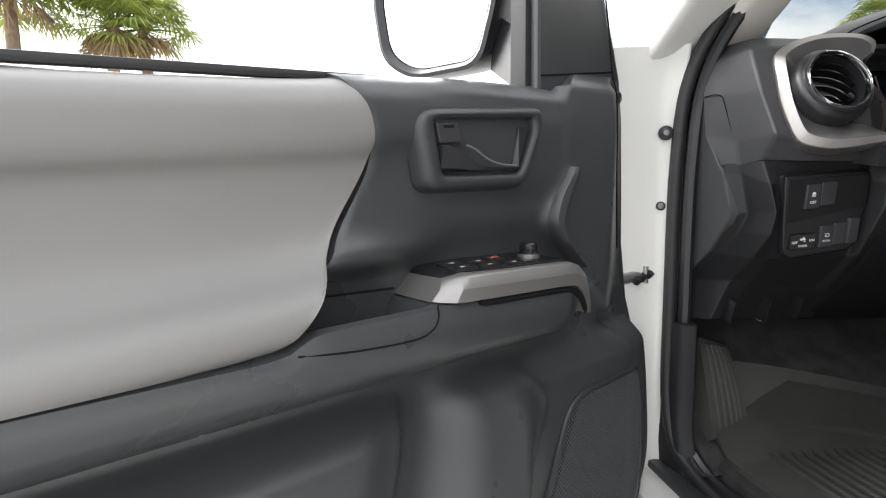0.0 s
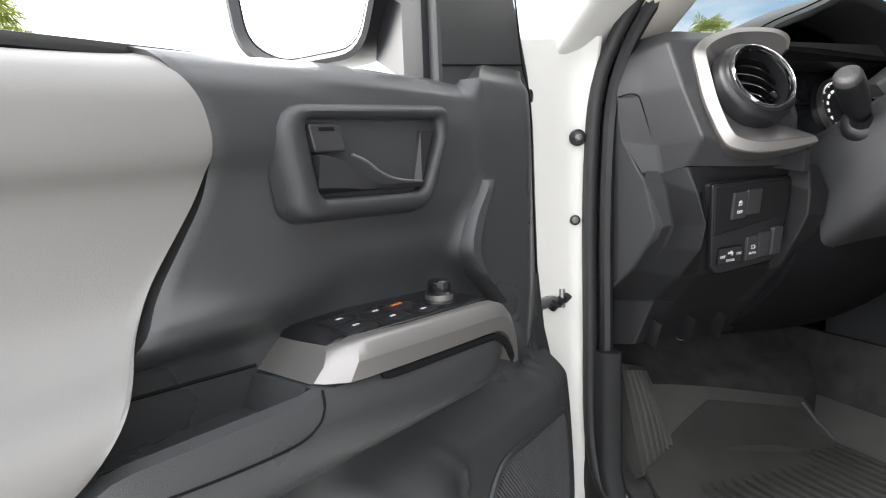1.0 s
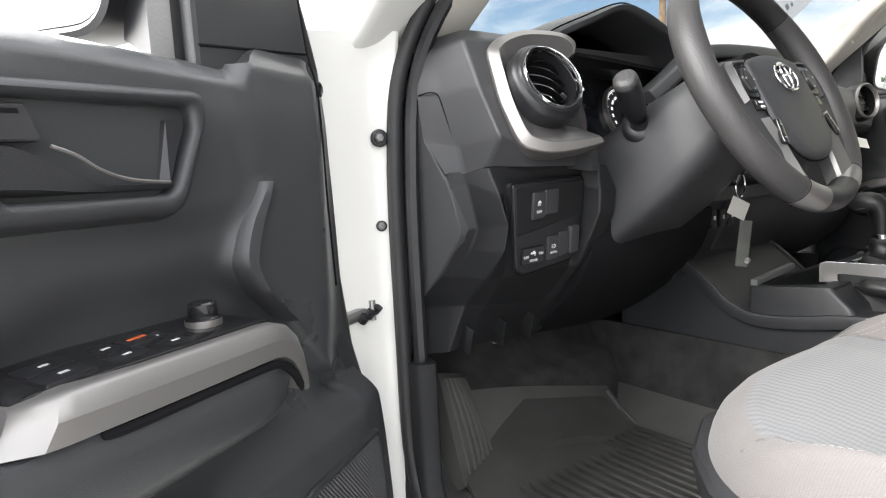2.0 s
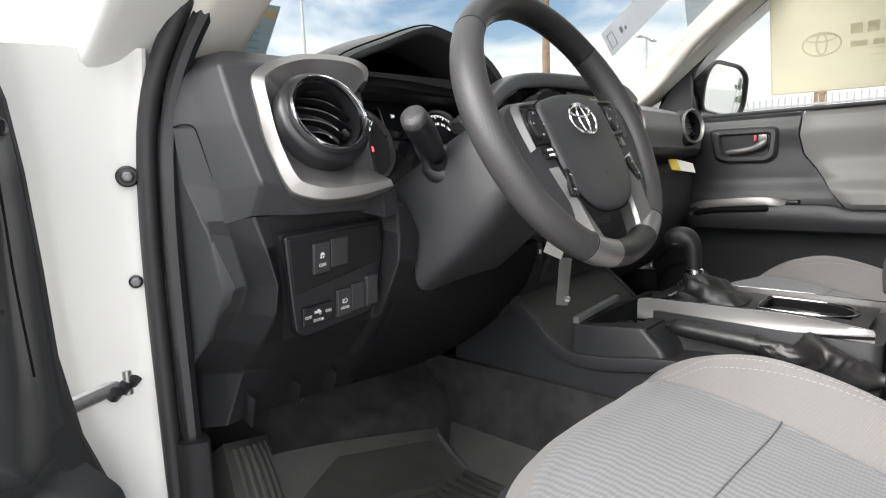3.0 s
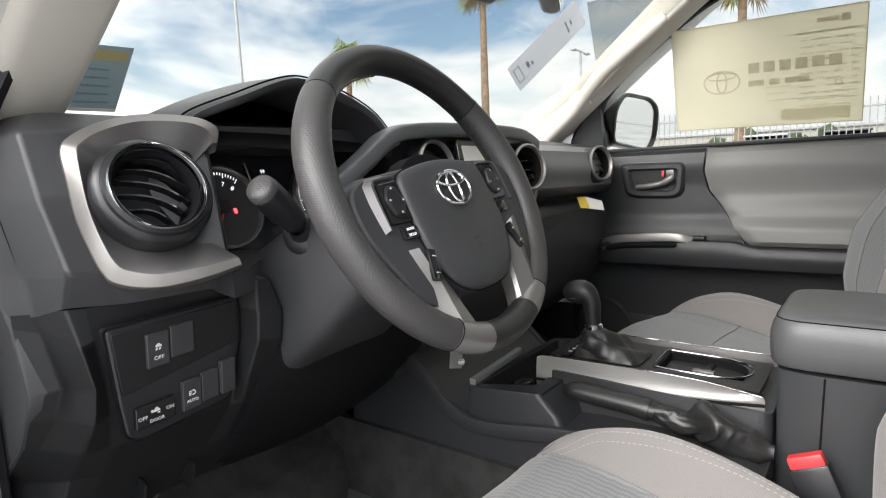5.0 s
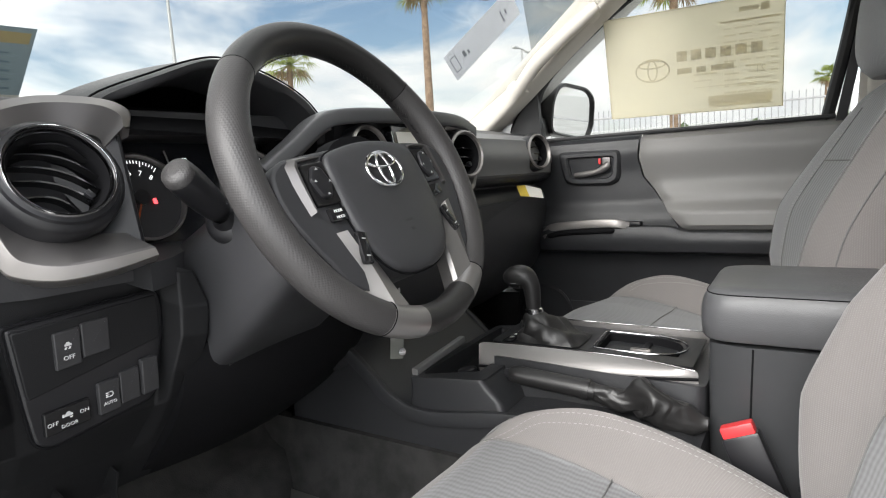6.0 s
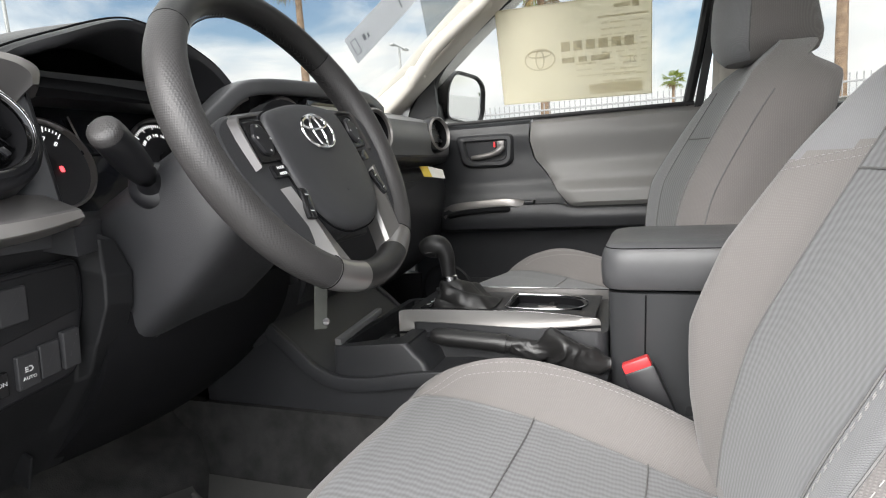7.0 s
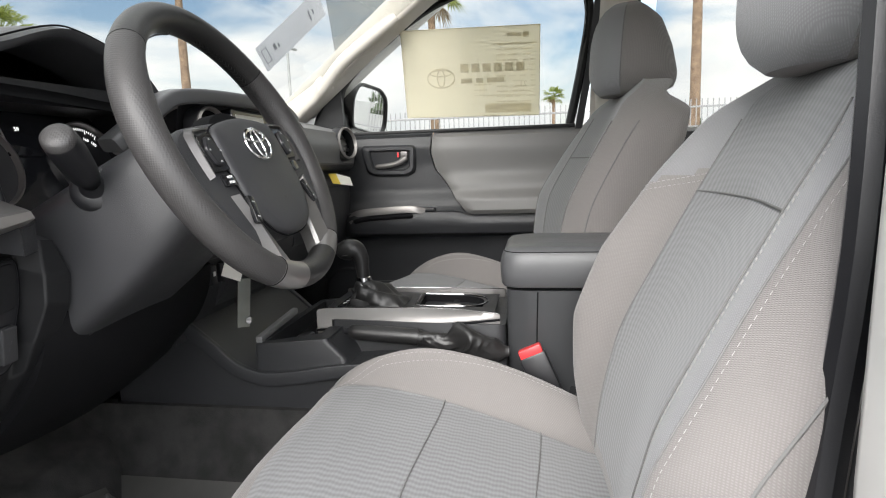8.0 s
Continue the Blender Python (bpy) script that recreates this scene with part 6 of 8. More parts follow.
# housing behind pad and pods, reaching to the rim on both sides
body_half = [(0, 0.036), (0.050, 0.033), (0.095, 0.030), (0.130, 0.027), (0.149, 0.014), (0.153, -0.010), (0.150, -0.034), (0.143, -0.052), (0.117, -0.108), (0.103, -0.119), (0.095, -0.085), (0.085, -0.070), (0, -0.070)]
body = part("spoke_housing", slab([(p.x, p.y) for p in rounded(mirrored(body_half), 0.010, 3)], -0.022, 0.0085, WS, 0.004), DARK, wheel, "dark grey spoke housing", sharp=50)
hubo = ring_curve(mirrored([(0, 0.0355), (0.042, 0.032), (0.074, 0.023), (0.080, 0.0), (0.081, -0.030), (0.079, -0.058), (0.070, -0.085), (0.054, -0.106), (0.030, -0.118), (0, -0.121)]), 72)
rings = []
for k, z in ((0.97, -0.040), (1.0, -0.006), (1.0, 0.0095), (0.988, 0.0130), (0.955, 0.0152), (0.86, 0.0172), (0.60, 0.0190), (0.30, 0.0198), (0.04, 0.0200)):
    rings.append([WS @ Vector((p.x * k, (p.y + 0.035) * k - 0.035, z)) for p in hubo])
pad = part("hub_pad", loft(rings), DARK, wheel, "dark padded hub")
part("pad_gap", tube([WS @ Vector((p.x * 1.006, (p.y + 0.035) * 1.006 - 0.035, 0.0088)) for p in hubo], 0.0014, 5, loop=True, up=WS.to_3x3() @ Vector((0, 0, 1))), VOID, pad)
part("hub_back", lathe([(0, -0.05), (0.07, -0.05), (0.085, -0.02), (0.08, 0.0), (0, 0.0)], 32, WS @ pose(0, -0.03, -0.002)), VOID, wheel)
# plain oval badge: bright rings only
bd = WS @ pose(0, -0.004, 0.0212)


def oval(rx, ry, cx=0, cy=0, r=0.0018, n=36):
    return tube([bd @ Vector((cx + rx * math.cos(2 * math.pi * k / n), cy + ry * math.sin(2 * math.pi * k / n), 0.0)) for k in range(n)], r, 8, loop=True, up=bd.to_3x3() @ Vector((0, 0, 1)))


badge = oval(0.030, 0.0205)
join(badge, oval(0.0095, 0.0185, 0, 0))
join(badge, oval(0.024, 0.0080, 0, 0.0105))
part("badge", badge, CHROME, pad, "bright oval badge")
part("badge_field", slab([(0.029 * math.cos(2 * math.pi * k / 36), 0.0195 * math.sin(2 * math.pi * k / 36)) for k in range(36)], -0.004, -0.0008, bd), SATIN, pad)
emb = bmesh.new()
for b, w in ((-0.058, 0.020), (-0.065, 0.014), (-0.076, 0.006)):
    slab([(-w / 2, b - 0.0018), (w / 2, b - 0.0018), (w / 2, b + 0.0018), (-w / 2, b + 0.0018)], 0.0180, 0.0197, WS, 0, emb)
part("embossed_mark", emb, SATIN, pad)

for s in (-1, 1):
    def P(x, y, z):
        return WS @ Vector((s * x, y, z))
    podo = rounded([(0.0800, 0.0195), (0.1125, 0.0175), (0.1155, -0.0265), (0.0800, -0.0270)], [0.003, 0.004, 0.004, 0.004], 3)
    pd = part("button_pod", slab([(s * p.x, p.y) for p in podo], 0.0, 0.0125, WS, 0.0015), PIANO, body, "gloss black button pod")
    ao = rounded([(0.1105, 0.000), (0.1010, 0.0145), (0.0900, 0.0120), (0.0840, -0.006), (0.0925, -0.0215), (0.1045, -0.0190)], 0.004, 4)
    key4 = part("arrow_key", slab([(s * p.x, p.y) for p in ao], 0.010, 0.0160, WS, 0.002), SATIN, pd, "black arrow key")
    for x, y in ((0.0985, 0.0100), (0.0965, -0.0165), (0.0875, -0.0040), (0.1065, -0.0020)):
        part("key_mark", slab([(s * x - 0.0018, y - 0.0010), (s * x + 0.0018, y - 0.0012), (s * x + 0.0004, y + 0.0012)], 0.0161, 0.0166, WS), GREY_MARK, key4)
    # silver edge round the pod, along the top, then down the rim side; darkened against sky reflection
    strip = [(0.082, 0.0265, 0.082, 0.0225), (0.100, 0.0272, 0.100, 0.0218), (0.120, 0.0258, 0.1145, 0.0205), (0.1285, 0.0190, 0.1175, 0.0150), (0.1295, 0.0015, 0.1185, 0.0), (0.1285, -0.0130, 0.1188, -0.0130), (0.1260, -0.0330, 0.1192, -0.0305)]
    trim = loft([[P(a, b, 0.002), P(a, b, 0.0080), P(a * 0.35 + c * 0.65, b * 0.35 + d * 0.65, 0.0142), P(c, d, 0.0135), P(c, d, 0.002)] for a, b, c, d in strip])
    part("pod_trim", trim, GUNMETAL, body, "satin silver pod edge", sharp=40)
    b_ = part("mode_button", moved(box((0.0235, 0.0145, 0.006), (s * 0.093, -0.0375, 0.0100), 0.0025, (0, 0, s * 3)), WS), PIANO, body, "small black button")
    if s < 0:
        words("MODE", 0.0042, WS @ pose(s * 0.093, -0.0345, 0.0132), WHITE_MARK, b_)
        words("HOLD", 0.0042, WS @ pose(s * 0.093, -0.0408, 0.0132), WHITE_MARK, b_)
    # lower spoke: narrow bright outer flank, crease, broad face, dark inner wall
    rows = ((0.1130, -0.0530, 0.0960, -0.0560, 0.0900, -0.0600), (0.1090, -0.0750, 0.0915, -0.0740, 0.0770, -0.0760), (0.1040, -0.0960, 0.0870, -0.0930, 0.0660, -0.0950), (0.0970, -0.1230, 0.0835, -0.1200, 0.0570, -0.1240), (0.0925, -0.1400, 0.0810, -0.1390, 0.0500, -0.1450), (0.0920, -0.1480, 0.0800, -0.1490, 0.0450, -0.1560), (0.0900, -0.1540, 0.0780, -0.1560, 0.0420, -0.1630))
    edges = [curve([(q[k], q[k + 1], 0) for q in rows], 31) for k in (0, 2, 4)]
    lower_arm = []
    for k, (a, c, e) in enumerate(zip(*edges)):
        f = k / 30
        z0, z1, z2 = (0.0030 if s < 0 else 0.0105) - 0.004 * f, 0.0150 - 0.0015 * f, 0.0070 - 0.001 * f
        lower_arm.append([P(a.x, a.y, -0.014), P(a.x, a.y, z0), P(c.x, c.y, z1), P(c.x * 0.1 + e.x * 0.9, c.y * 0.1 + e.y * 0.9, z2), P(e.x, e.y, z2 - 0.005), P(e.x, e.y, -0.014)])
    # same silver on both arms; the right is coloured darker to dull its window reflection
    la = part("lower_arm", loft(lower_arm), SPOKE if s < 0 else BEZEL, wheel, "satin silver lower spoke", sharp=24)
    sw_ = part("cruise_switch", moved(box((0.0125, 0.034, 0.006), (s * 0.0862, -0.0775, 0.0150), 0.0025, (0, 0, s * 16)), WS), PIANO, la, "slim black spoke switch")
    for q in (-0.009, 0.009):
        part("switch_mark", moved(box((0.0050, 0.0012, 0.0005), (s * (0.0862 - q * 0.27), -0.0775 + q * 0.96, 0.0182), 0, (0, 0, s * 16)), WS), GREY_MARK, sw_)


# ---- centre console ----
console = thing("centre_console", "dark centre console with silver trim and leather gear gaiter", "centre console", (0.05, 0.0, 0.68))
side = [(0.46, 0.93), (0.315, 0.900), (0.291, 0.884), (0.25, 0.850), (0.216, 0.819), (0.168, 0.801), (0.10, 0.805), (0.036, 0.816), (-0.034, 0.822), (-0.235, 0.822), (-0.262, 0.812), (-0.262, 0.60), (0.46, 0.60)]
rings = []
for x, k in ((-0.130, 0.985), (-0.138, 1.0), (0.238, 1.0), (0.230, 0.985)):
    rings.append([(x, y * k if y < 0 else y, z if z < 0.7 else z - (1 - k) * 0.3) for y, z in [(p[0], p[1]) for p in side]])
part("console_body", loft(rings), BLACK, console, "black console body")
# upper body that carries bin, lever and cups
top = [(-0.040, 0.070), (0.178, 0.070), (0.185, -0.26), (-0.046, -0.26)]
ub = bmesh.new()
o = rounded(top, [0.01, 0.01, 0.018, 0.018], 4)


def deck(y):
    return linear([(-0.26, 0.883), (-0.24, 0.885), (0.06, 0.890), (0.10, 0.880), (0.23, 0.845), (0.33, 0.87)], y)


loft([[(p.x - 0.014 if p.x < 0 else p.x + 0.012, p.y, 0.70) for p in o], [(p.x - 0.004 if p.x < 0 else p.x, p.y, 0.835) for p in o], [(p.x, p.y, deck(p.y) - 0.012) for p in o]], bm=ub)
part("upper_console", ub, BLACK, console)
# moulded line that runs from the dashboard back along each side
for s in (0, 1):
    x0 = -0.136 if s == 0 else 0.236
    part("front_edge", bar(curve([(x0, 0.335, 0.917), (x0, 0.291, 0.886), (x0, 0.25, 0.852), (x0, 0.216, 0.822), (x0, 0.168, 0.804), (x0, 0.10, 0.808), (x0, 0.036, 0.819), (x0, -0.034, 0.825), (x0, -0.16, 0.826)], 40), rounded([(-0.006, -0.02), (0.006, -0.02), (0.006, 0.004), (-0.006, 0.004)], 0.003, 2)), BLACK, console, "raised console edge")
# front box with an open tray and sockets
fb = bmesh.new()
fo_ = rounded([(-0.122, 0.186), (0.214, 0.186), (0.214, 0.046), (-0.122, 0.046)], [0.010, 0.010, 0.012, 0.012], 4)
fi_ = rounded([(-0.104, 0.170), (0.196, 0.170), (0.196, 0.074), (-0.080, 0.074)], 0.008, 4)


def box_top(y):
    return 0.853 + 0.09 * (0.186 - y)


loft([[(p.x - 0.004, p.y + (0.0 if p.y > 0.1 else -0.045), 0.795) for p in fo_], [(p.x, p.y + (0.0 if p.y > 0.1 else -0.030), 0.832) for p in fo_], [(p.x, p.y, box_top(p.y) - 0.004) for p in fo_], [(p.x * 0.99, p.y, box_top(p.y)) for p in fo_], [(p.x, p.y, box_top(p.y)) for p in fi_], [(p.x, p.y, box_top(p.y) - 0.003) for p in fi_], [(p.x, p.y, 0.822) for p in fi_]], True, False, fb)
fbx = part("front_box", fb, BLACK, console, "black open storage tray")
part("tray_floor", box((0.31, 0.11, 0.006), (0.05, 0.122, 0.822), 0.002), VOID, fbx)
part("tray_rim", bar([(-0.112, 0.180, 0.857), (-0.04, 0.180, 0.862), (0.05, 0.180, 0.868)], rounded([(-0.006, -0.004), (0.006, -0.004), (0.006, 0.008), (-0.006, 0.008)], 0.002, 2)), GREYPAD, fbx, "grey tray rim")
part("power_socket", lathe([(0, 0), (0.016, 0), (0.017, 0.020), (0.013, 0.022), (0, 0.016)], 20, pose(-0.035, 0.120, 0.826, -10, 0, 0)), SATIN, fbx)
part("usb_socket", box((0.03, 0.02, 0.020), (0.02, 0.110, 0.835), 0.004), SATIN, fbx)
part("tray_post", tube([(-0.005, 0.088, 0.826), (-0.003, 0.086, 0.880)], 0.007, 10), SATIN, fbx)

# silver wedge along each side of the deck, narrowing to the rear, with a thin bright line along its top
inn = rounded([(-0.002, 0.090), (0.142, 0.090), (0.140, -0.17), (0.130, -0.236), (0.010, -0.236), (0.0, -0.17)], [0.01, 0.01, 0.02, 0.02, 0.02, 0.01], 4)
band_low = curve([(-0.0375, 0.098, 0.8625), (-0.0385, 0.078, 0.864), (-0.0395, 0.0, 0.867), (-0.0395, -0.09, 0.873), (-0.0385, -0.18, 0.879), (-0.034, -0.250, 0.885)], 40)
band_top = curve([(-0.024, 0.102, 0.889), (-0.020, 0.088, 0.893), (-0.017, 0.01, 0.894), (-0.016, -0.07, 0.894), (-0.018, -0.165, 0.893), (-0.031, -0.246, 0.8885)], 40)
for s in (-1, 1):
    def across(v, dx=0.0, dz=0.0):
        x = v.x + dx
        return (x if s < 0 else 0.140 - x, v.y, v.z + dz)
    rings = [[across(a, 0.004, -0.03), across(a, 0.0, -0.004), across(a, 0.0008, 0.0), across(a.lerp(c, 0.5), -0.001, 0.0035), across(c, -0.002, 0.0012), across(c, 0.0, 0.0), across(c, 0.002, -0.03)] for a, c in zip(band_low, band_top)]
    bd_ = part("console_trim", loft(rings), BEZEL, console, "satin silver console side trim", sharp=40)
    part("trim_line", tube([across(c, -0.0005, 0.0012) for c in band_top], 0.0009, 6), SMOKE, bd_, "thin bright edge line")
    part("trim_gap", tube([across(a, -0.001, -0.006) for a in band_low], 0.0022, 6), VOID, bd_)
part("deck_plate", slab([(p.x, max(p.y, -0.080)) for p in inn if p.y > -0.175], 0.0, 0.004, Matrix(((1, 0, 0, 0), (0, 1, 0, 0), (0, 0.016, 1, 0.886), (0, 0, 0, 1)))), SATIN, console, "satin black deck plate")
cup = rounded([(0.026, -0.080), (0.126, -0.076), (0.126, -0.17), (0.112, -0.208), (0.074, -0.222), (0.040, -0.208), (0.026, -0.17)], [0.012, 0.012, 0.02, 0.02, 0.02, 0.02, 0.02], 5)
rim_pts = [(p.x, p.y, 0.8905 + 0.016 * p.y) for p in cup]
part("cup_rim", tube(rim_pts, 0.0014, 8, loop=True), SMOKE, console, "thin smoked chrome cup holder rim")
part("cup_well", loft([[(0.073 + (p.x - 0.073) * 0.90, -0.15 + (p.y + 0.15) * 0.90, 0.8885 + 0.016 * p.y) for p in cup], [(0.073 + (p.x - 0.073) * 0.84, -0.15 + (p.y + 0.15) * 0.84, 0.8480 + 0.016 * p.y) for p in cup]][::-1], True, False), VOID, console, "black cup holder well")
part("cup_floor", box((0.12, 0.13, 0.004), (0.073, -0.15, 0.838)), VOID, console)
part("cup_frame", frame_slab([(-0.006, -0.074), (0.146, -0.074), (0.142, -0.238), (-0.002, -0.238)], [(0.028, -0.084), (0.124, -0.080), (0.118, -0.212), (0.034, -0.212)], 0.0, 0.003, Matrix(((1, 0, 0, 0), (0, 1, 0, 0), (0, 0.016, 1, 0.8865), (0, 0, 0, 1)))), SATIN, console)
part("cup_divider", box((0.10, 0.012, 0.02), (0.073, -0.150, 0.868), 0.004), SATIN, console)
part("cup_finger", box((0.012, 0.034, 0.010), (0.060, -0.150, 0.880), 0.004), SILVER_DK, console)

# gear gaiter and lever
gt = bmesh.new()
rings = []
for k in range(15):
    f = k / 14
    w, d = 0.033 * (1 - f) ** 0.75 + 0.013, 0.044 * (1 - f) ** 0.8 + 0.013
    c = Vector((0.052 - 0.009 * f, -0.006 + 0.031 * f, deck(0.0) + 0.002 + 0.046 * f ** 0.9))
    ring = []
    for j in range(36):
        a = 2 * math.pi * j / 36
        sq = 1 / max(abs(math.cos(a)), abs(math.sin(a)))
        fold = math.sin(math.pi * f) ** 0.7
        r = (1 + (sq - 1) * (1 - f) * 0.9) * (1 + 0.11 * math.sin(4 * a + 5.2 * f) * fold + 0.08 * math.sin(7 * a - 9 * f) * fold)
        ring.append(c + Vector((w * r * math.cos(a), d * r * math.sin(a), 0.006 * math.sin(3 * a + 8 * f) * fold)))
    rings.append(ring)
loft(rings, bm=gt)
gaiter = part("gear_gaiter", gt, LEATHER, console, "creased black leather gaiter")
lv = curve([(0.043, 0.0265, 0.940), (0.043, 0.028, 0.962), (0.043, 0.030, 0.982), (0.043, 0.038, 0.995), (0.043, 0.052, 0.998), (0.043, 0.066, 0.994), (0.043, 0.076, 0.987)], 26)
part("gear_knob", tube(lv, [0.0120, 0.0125, 0.0128, 0.0132, 0.0136, 0.0140, 0.0144, 0.0148, 0.0152, 0.0157, 0.0164, 0.0174, 0.0186, 0.0198, 0.0206, 0.0211, 0.0213, 0.0212, 0.0210, 0.0205, 0.0198, 0.0188, 0.0174, 0.0150, 0.0112, 0.0055], 22, up=(1, 0, 0)), LEATHER, console, "black leather gear knob")
part("knob_seam", tube([(0.043 + 0.0192 * math.cos(a), 0.052 + 0.024 * math.sin(a), 0.990 - 0.004 * math.sin(a)) for a in (2 * math.pi * k / 28 for k in range(28))], 0.0009, 5, loop=True), SEAM, console)
part("knob_collar", lathe([(0.0125, 0), (0.0155, 0.002), (0.0155, 0.010), (0.0125, 0.012)], 22, pose(0.0435, 0.0260, 0.932, -4, 0, 0)), CHROME, console, "bright knob collar")
part("gear_scale", box((0.12, 0.020, 0.003), (0.06, 0.060, deck(0.06) + 0.003), 0.001, (-8, 0, 0)), PIANO, console, "gloss black gear scale")
for k in range(5):
    part("scale_mark", box((0.006, 0.007, 0.001), (0.02 + 0.018 * k, 0.060, deck(0.06) + 0.005), 0, (-8, 0, 0)), GREY_MARK, console)

# parking brake: lever in a recess by the driver's seat, with its boot
hb_ = curve([(-0.076, 0.020, 0.866), (-0.076, -0.01, 0.864), (-0.075, -0.05, 0.861), (-0.074, -0.09, 0.858), (-0.073, -0.115, 0.855)], 20)
brake = part("brake_lever", tube(hb_, [0.010, 0.0128, 0.0138] + [0.0145] * 13 + [0.0140, 0.0135, 0.0130, 0.0125], 16), LEATHER, console, "black parking brake lever")
part("brake_button", tube([(-0.076, 0.029, 0.8665), (-0.076, 0.018, 0.866)], [0.006, 0.0075], 14), SATIN, brake, "brake release button")
part("brake_band", tube([hb_[15], hb_[16], hb_[17]], [0.0155, 0.0160, 0.0155], 16), LEATHER, brake)
bt = bmesh.new()
rings = []
for k in range(64):
    f = k / 63
    c = Vector((-0.073 + 0.003 * math.sin(7 * f), -0.108 - 0.160 * f, table([(0, 0.855), (0.28, 0.846), (0.50, 0.856), (0.75, 0.838), (1.0, 0.832)], f)))
    r = table([(0, 0.0135), (0.25, 0.0165), (0.36, 0.014), (0.52, 0.030), (0.62, 0.026), (0.80, 0.022), (1.0, 0.010)], f)
    ring = []
    for j in range(48):
        a = 2 * math.pi * j / 48
        fold = 0.20 * (0.5 - abs(noise.noise((1.7 * math.cos(a) + 5 * f, 1.7 * math.sin(a), 9 * f)))) * step(0, 0.15, f) * step(1, 0.85, f)
        fold += 0.07 * math.sin(3 * a + 9 * f)
        ring.append(c + Vector((r * 0.9 * math.cos(a) * (0.92 + fold), 0.012 * math.sin(2 * a + 10 * f) * math.sin(math.pi * f), r * (0.92 + fold) * math.sin(a))))
    rings.append(ring)
loft(rings, bm=bt)
part("brake_boot", bt, LEATHER, brake, "creased black leather brake boot")

# storage box with padded arm rest lid
bx = rounded([(-0.030, -0.262), (0.155, -0.262), (0.155, -0.60), (-0.042, -0.60), (-0.042, -0.30)], 0.012, 3)
part("storage_box", loft([[(p.x, p.y, 0.62) for p in bx], [(p.x, p.y, 0.80) for p in bx], [(p.x, p.y, 0.934) for p in bx]]), BLACK_SOFT, console, "black storage box")
part("box_seam", tube([(-0.0425, -0.318, 0.932), (-0.0432, -0.316, 0.86), (-0.0432, -0.312, 0.70)], 0.0013, 5), VOID, console)
lid = []
for z, k in ((0.940, 0.97), (0.944, 0.995), (0.964, 1.01), (0.981, 1.008), (0.994, 0.985), (1.003, 0.945), (1.009, 0.89), (1.012, 0.78), (1.013, 0.4)):
    lo = rounded([(-0.046, -0.252), (0.172, -0.252), (0.172, -0.62), (-0.046, -0.62)], 0.04, 6)
    c = Vector((0.061, -0.434))
    ky = 1 - (1 - k) * 0.6
    lid.append([(c.x + (p.x - c.x) * k, c.y + (p.y - c.y) * ky, z) for p in lo])
part("arm_rest_lid", loft(lid), LID, console, "padded dark grey arm rest lid")
part("lid_seam", tube([(p[0], p[1], p[2]) for p in lid[5]], 0.0009, 5, loop=True), VOID, console)

# floor side carpet piece
part("side_carpet", sheet(lambda u, v: (-0.142 - 0.02 * v - 0.05 * v * v, 0.66 - 1.1 * u, 0.74 - 0.26 * v), 12, 8, (0.02, 0, 0)), CARPET, console, "charcoal carpet on the console side")

# belt buckle by the driver's seat
buckle = thing("belt_buckle", "black seat belt buckle with a red release button", "belt buckle", (-0.075, -0.32, 0.76))
bkm = basis((-0.094, -0.316, 0.815), (0, -0.918, 0.397), (-1, 0, 0.1))
part("buckle_body", moved(box((0.046, 0.110, 0.026), (0.0, -0.032, 0), 0.005), bkm), SATIN, buckle)
part("release_button", moved(box((0.040, 0.016, 0.021), (0.0, 0.028, 0.0005), 0.003), bkm), RED, buckle, "red release button")


# ---- seats ----
def through_points(pts, counts):
    """Points along a smooth curve through pts, with a given number of steps in each stretch."""
    p = [Vector(q) for q in pts]
    out = [p[0]]
    for i, n in enumerate(counts):
        a, b, c, d = p[max(i - 1, 0)], p[i], p[i + 1], p[min(i + 2, len(p) - 1)]
        la, lb = (c - a) * 0.5, (d - b) * 0.5
        lim = (c - b).length * 0.9
        la = la.normalized() * min(la.length, lim) if la.length > 1e-9 else la
        lb = lb.normalized() * min(lb.length, lim) if lb.length > 1e-9 else lb
        for k in range(1, n + 1):
            f = k / n
            out.append((2 * f ** 3 - 3 * f * f + 1) * b + (f ** 3 - 2 * f * f + f) * la + (3 * f * f - 2 * f ** 3) * c + (f ** 3 - f * f) * lb)
    return out


def dashes(pts, length, gap, radius, lift, bm):
    """Short threads laid along a line of points, lifted off the cloth."""
    p = [Vector(q) for q in pts]
    run, at, on = 0.0, 0.0, True
    start = None
    for a, b in zip(p, p[1:]):
        d = (b - a).length
        n = max(int(d / 0.0008), 1)
        for k in range(n):
            q = a.lerp(b, k / n)
            run += d / n
            if on and start is None:
                start = q
            if on and run >= length:
                tube([start + lift, q + lift], radius, 4, bm)
                on, run, start = False, 0.0, None
            elif not on and run >= gap:
                on, run = True, 0.0


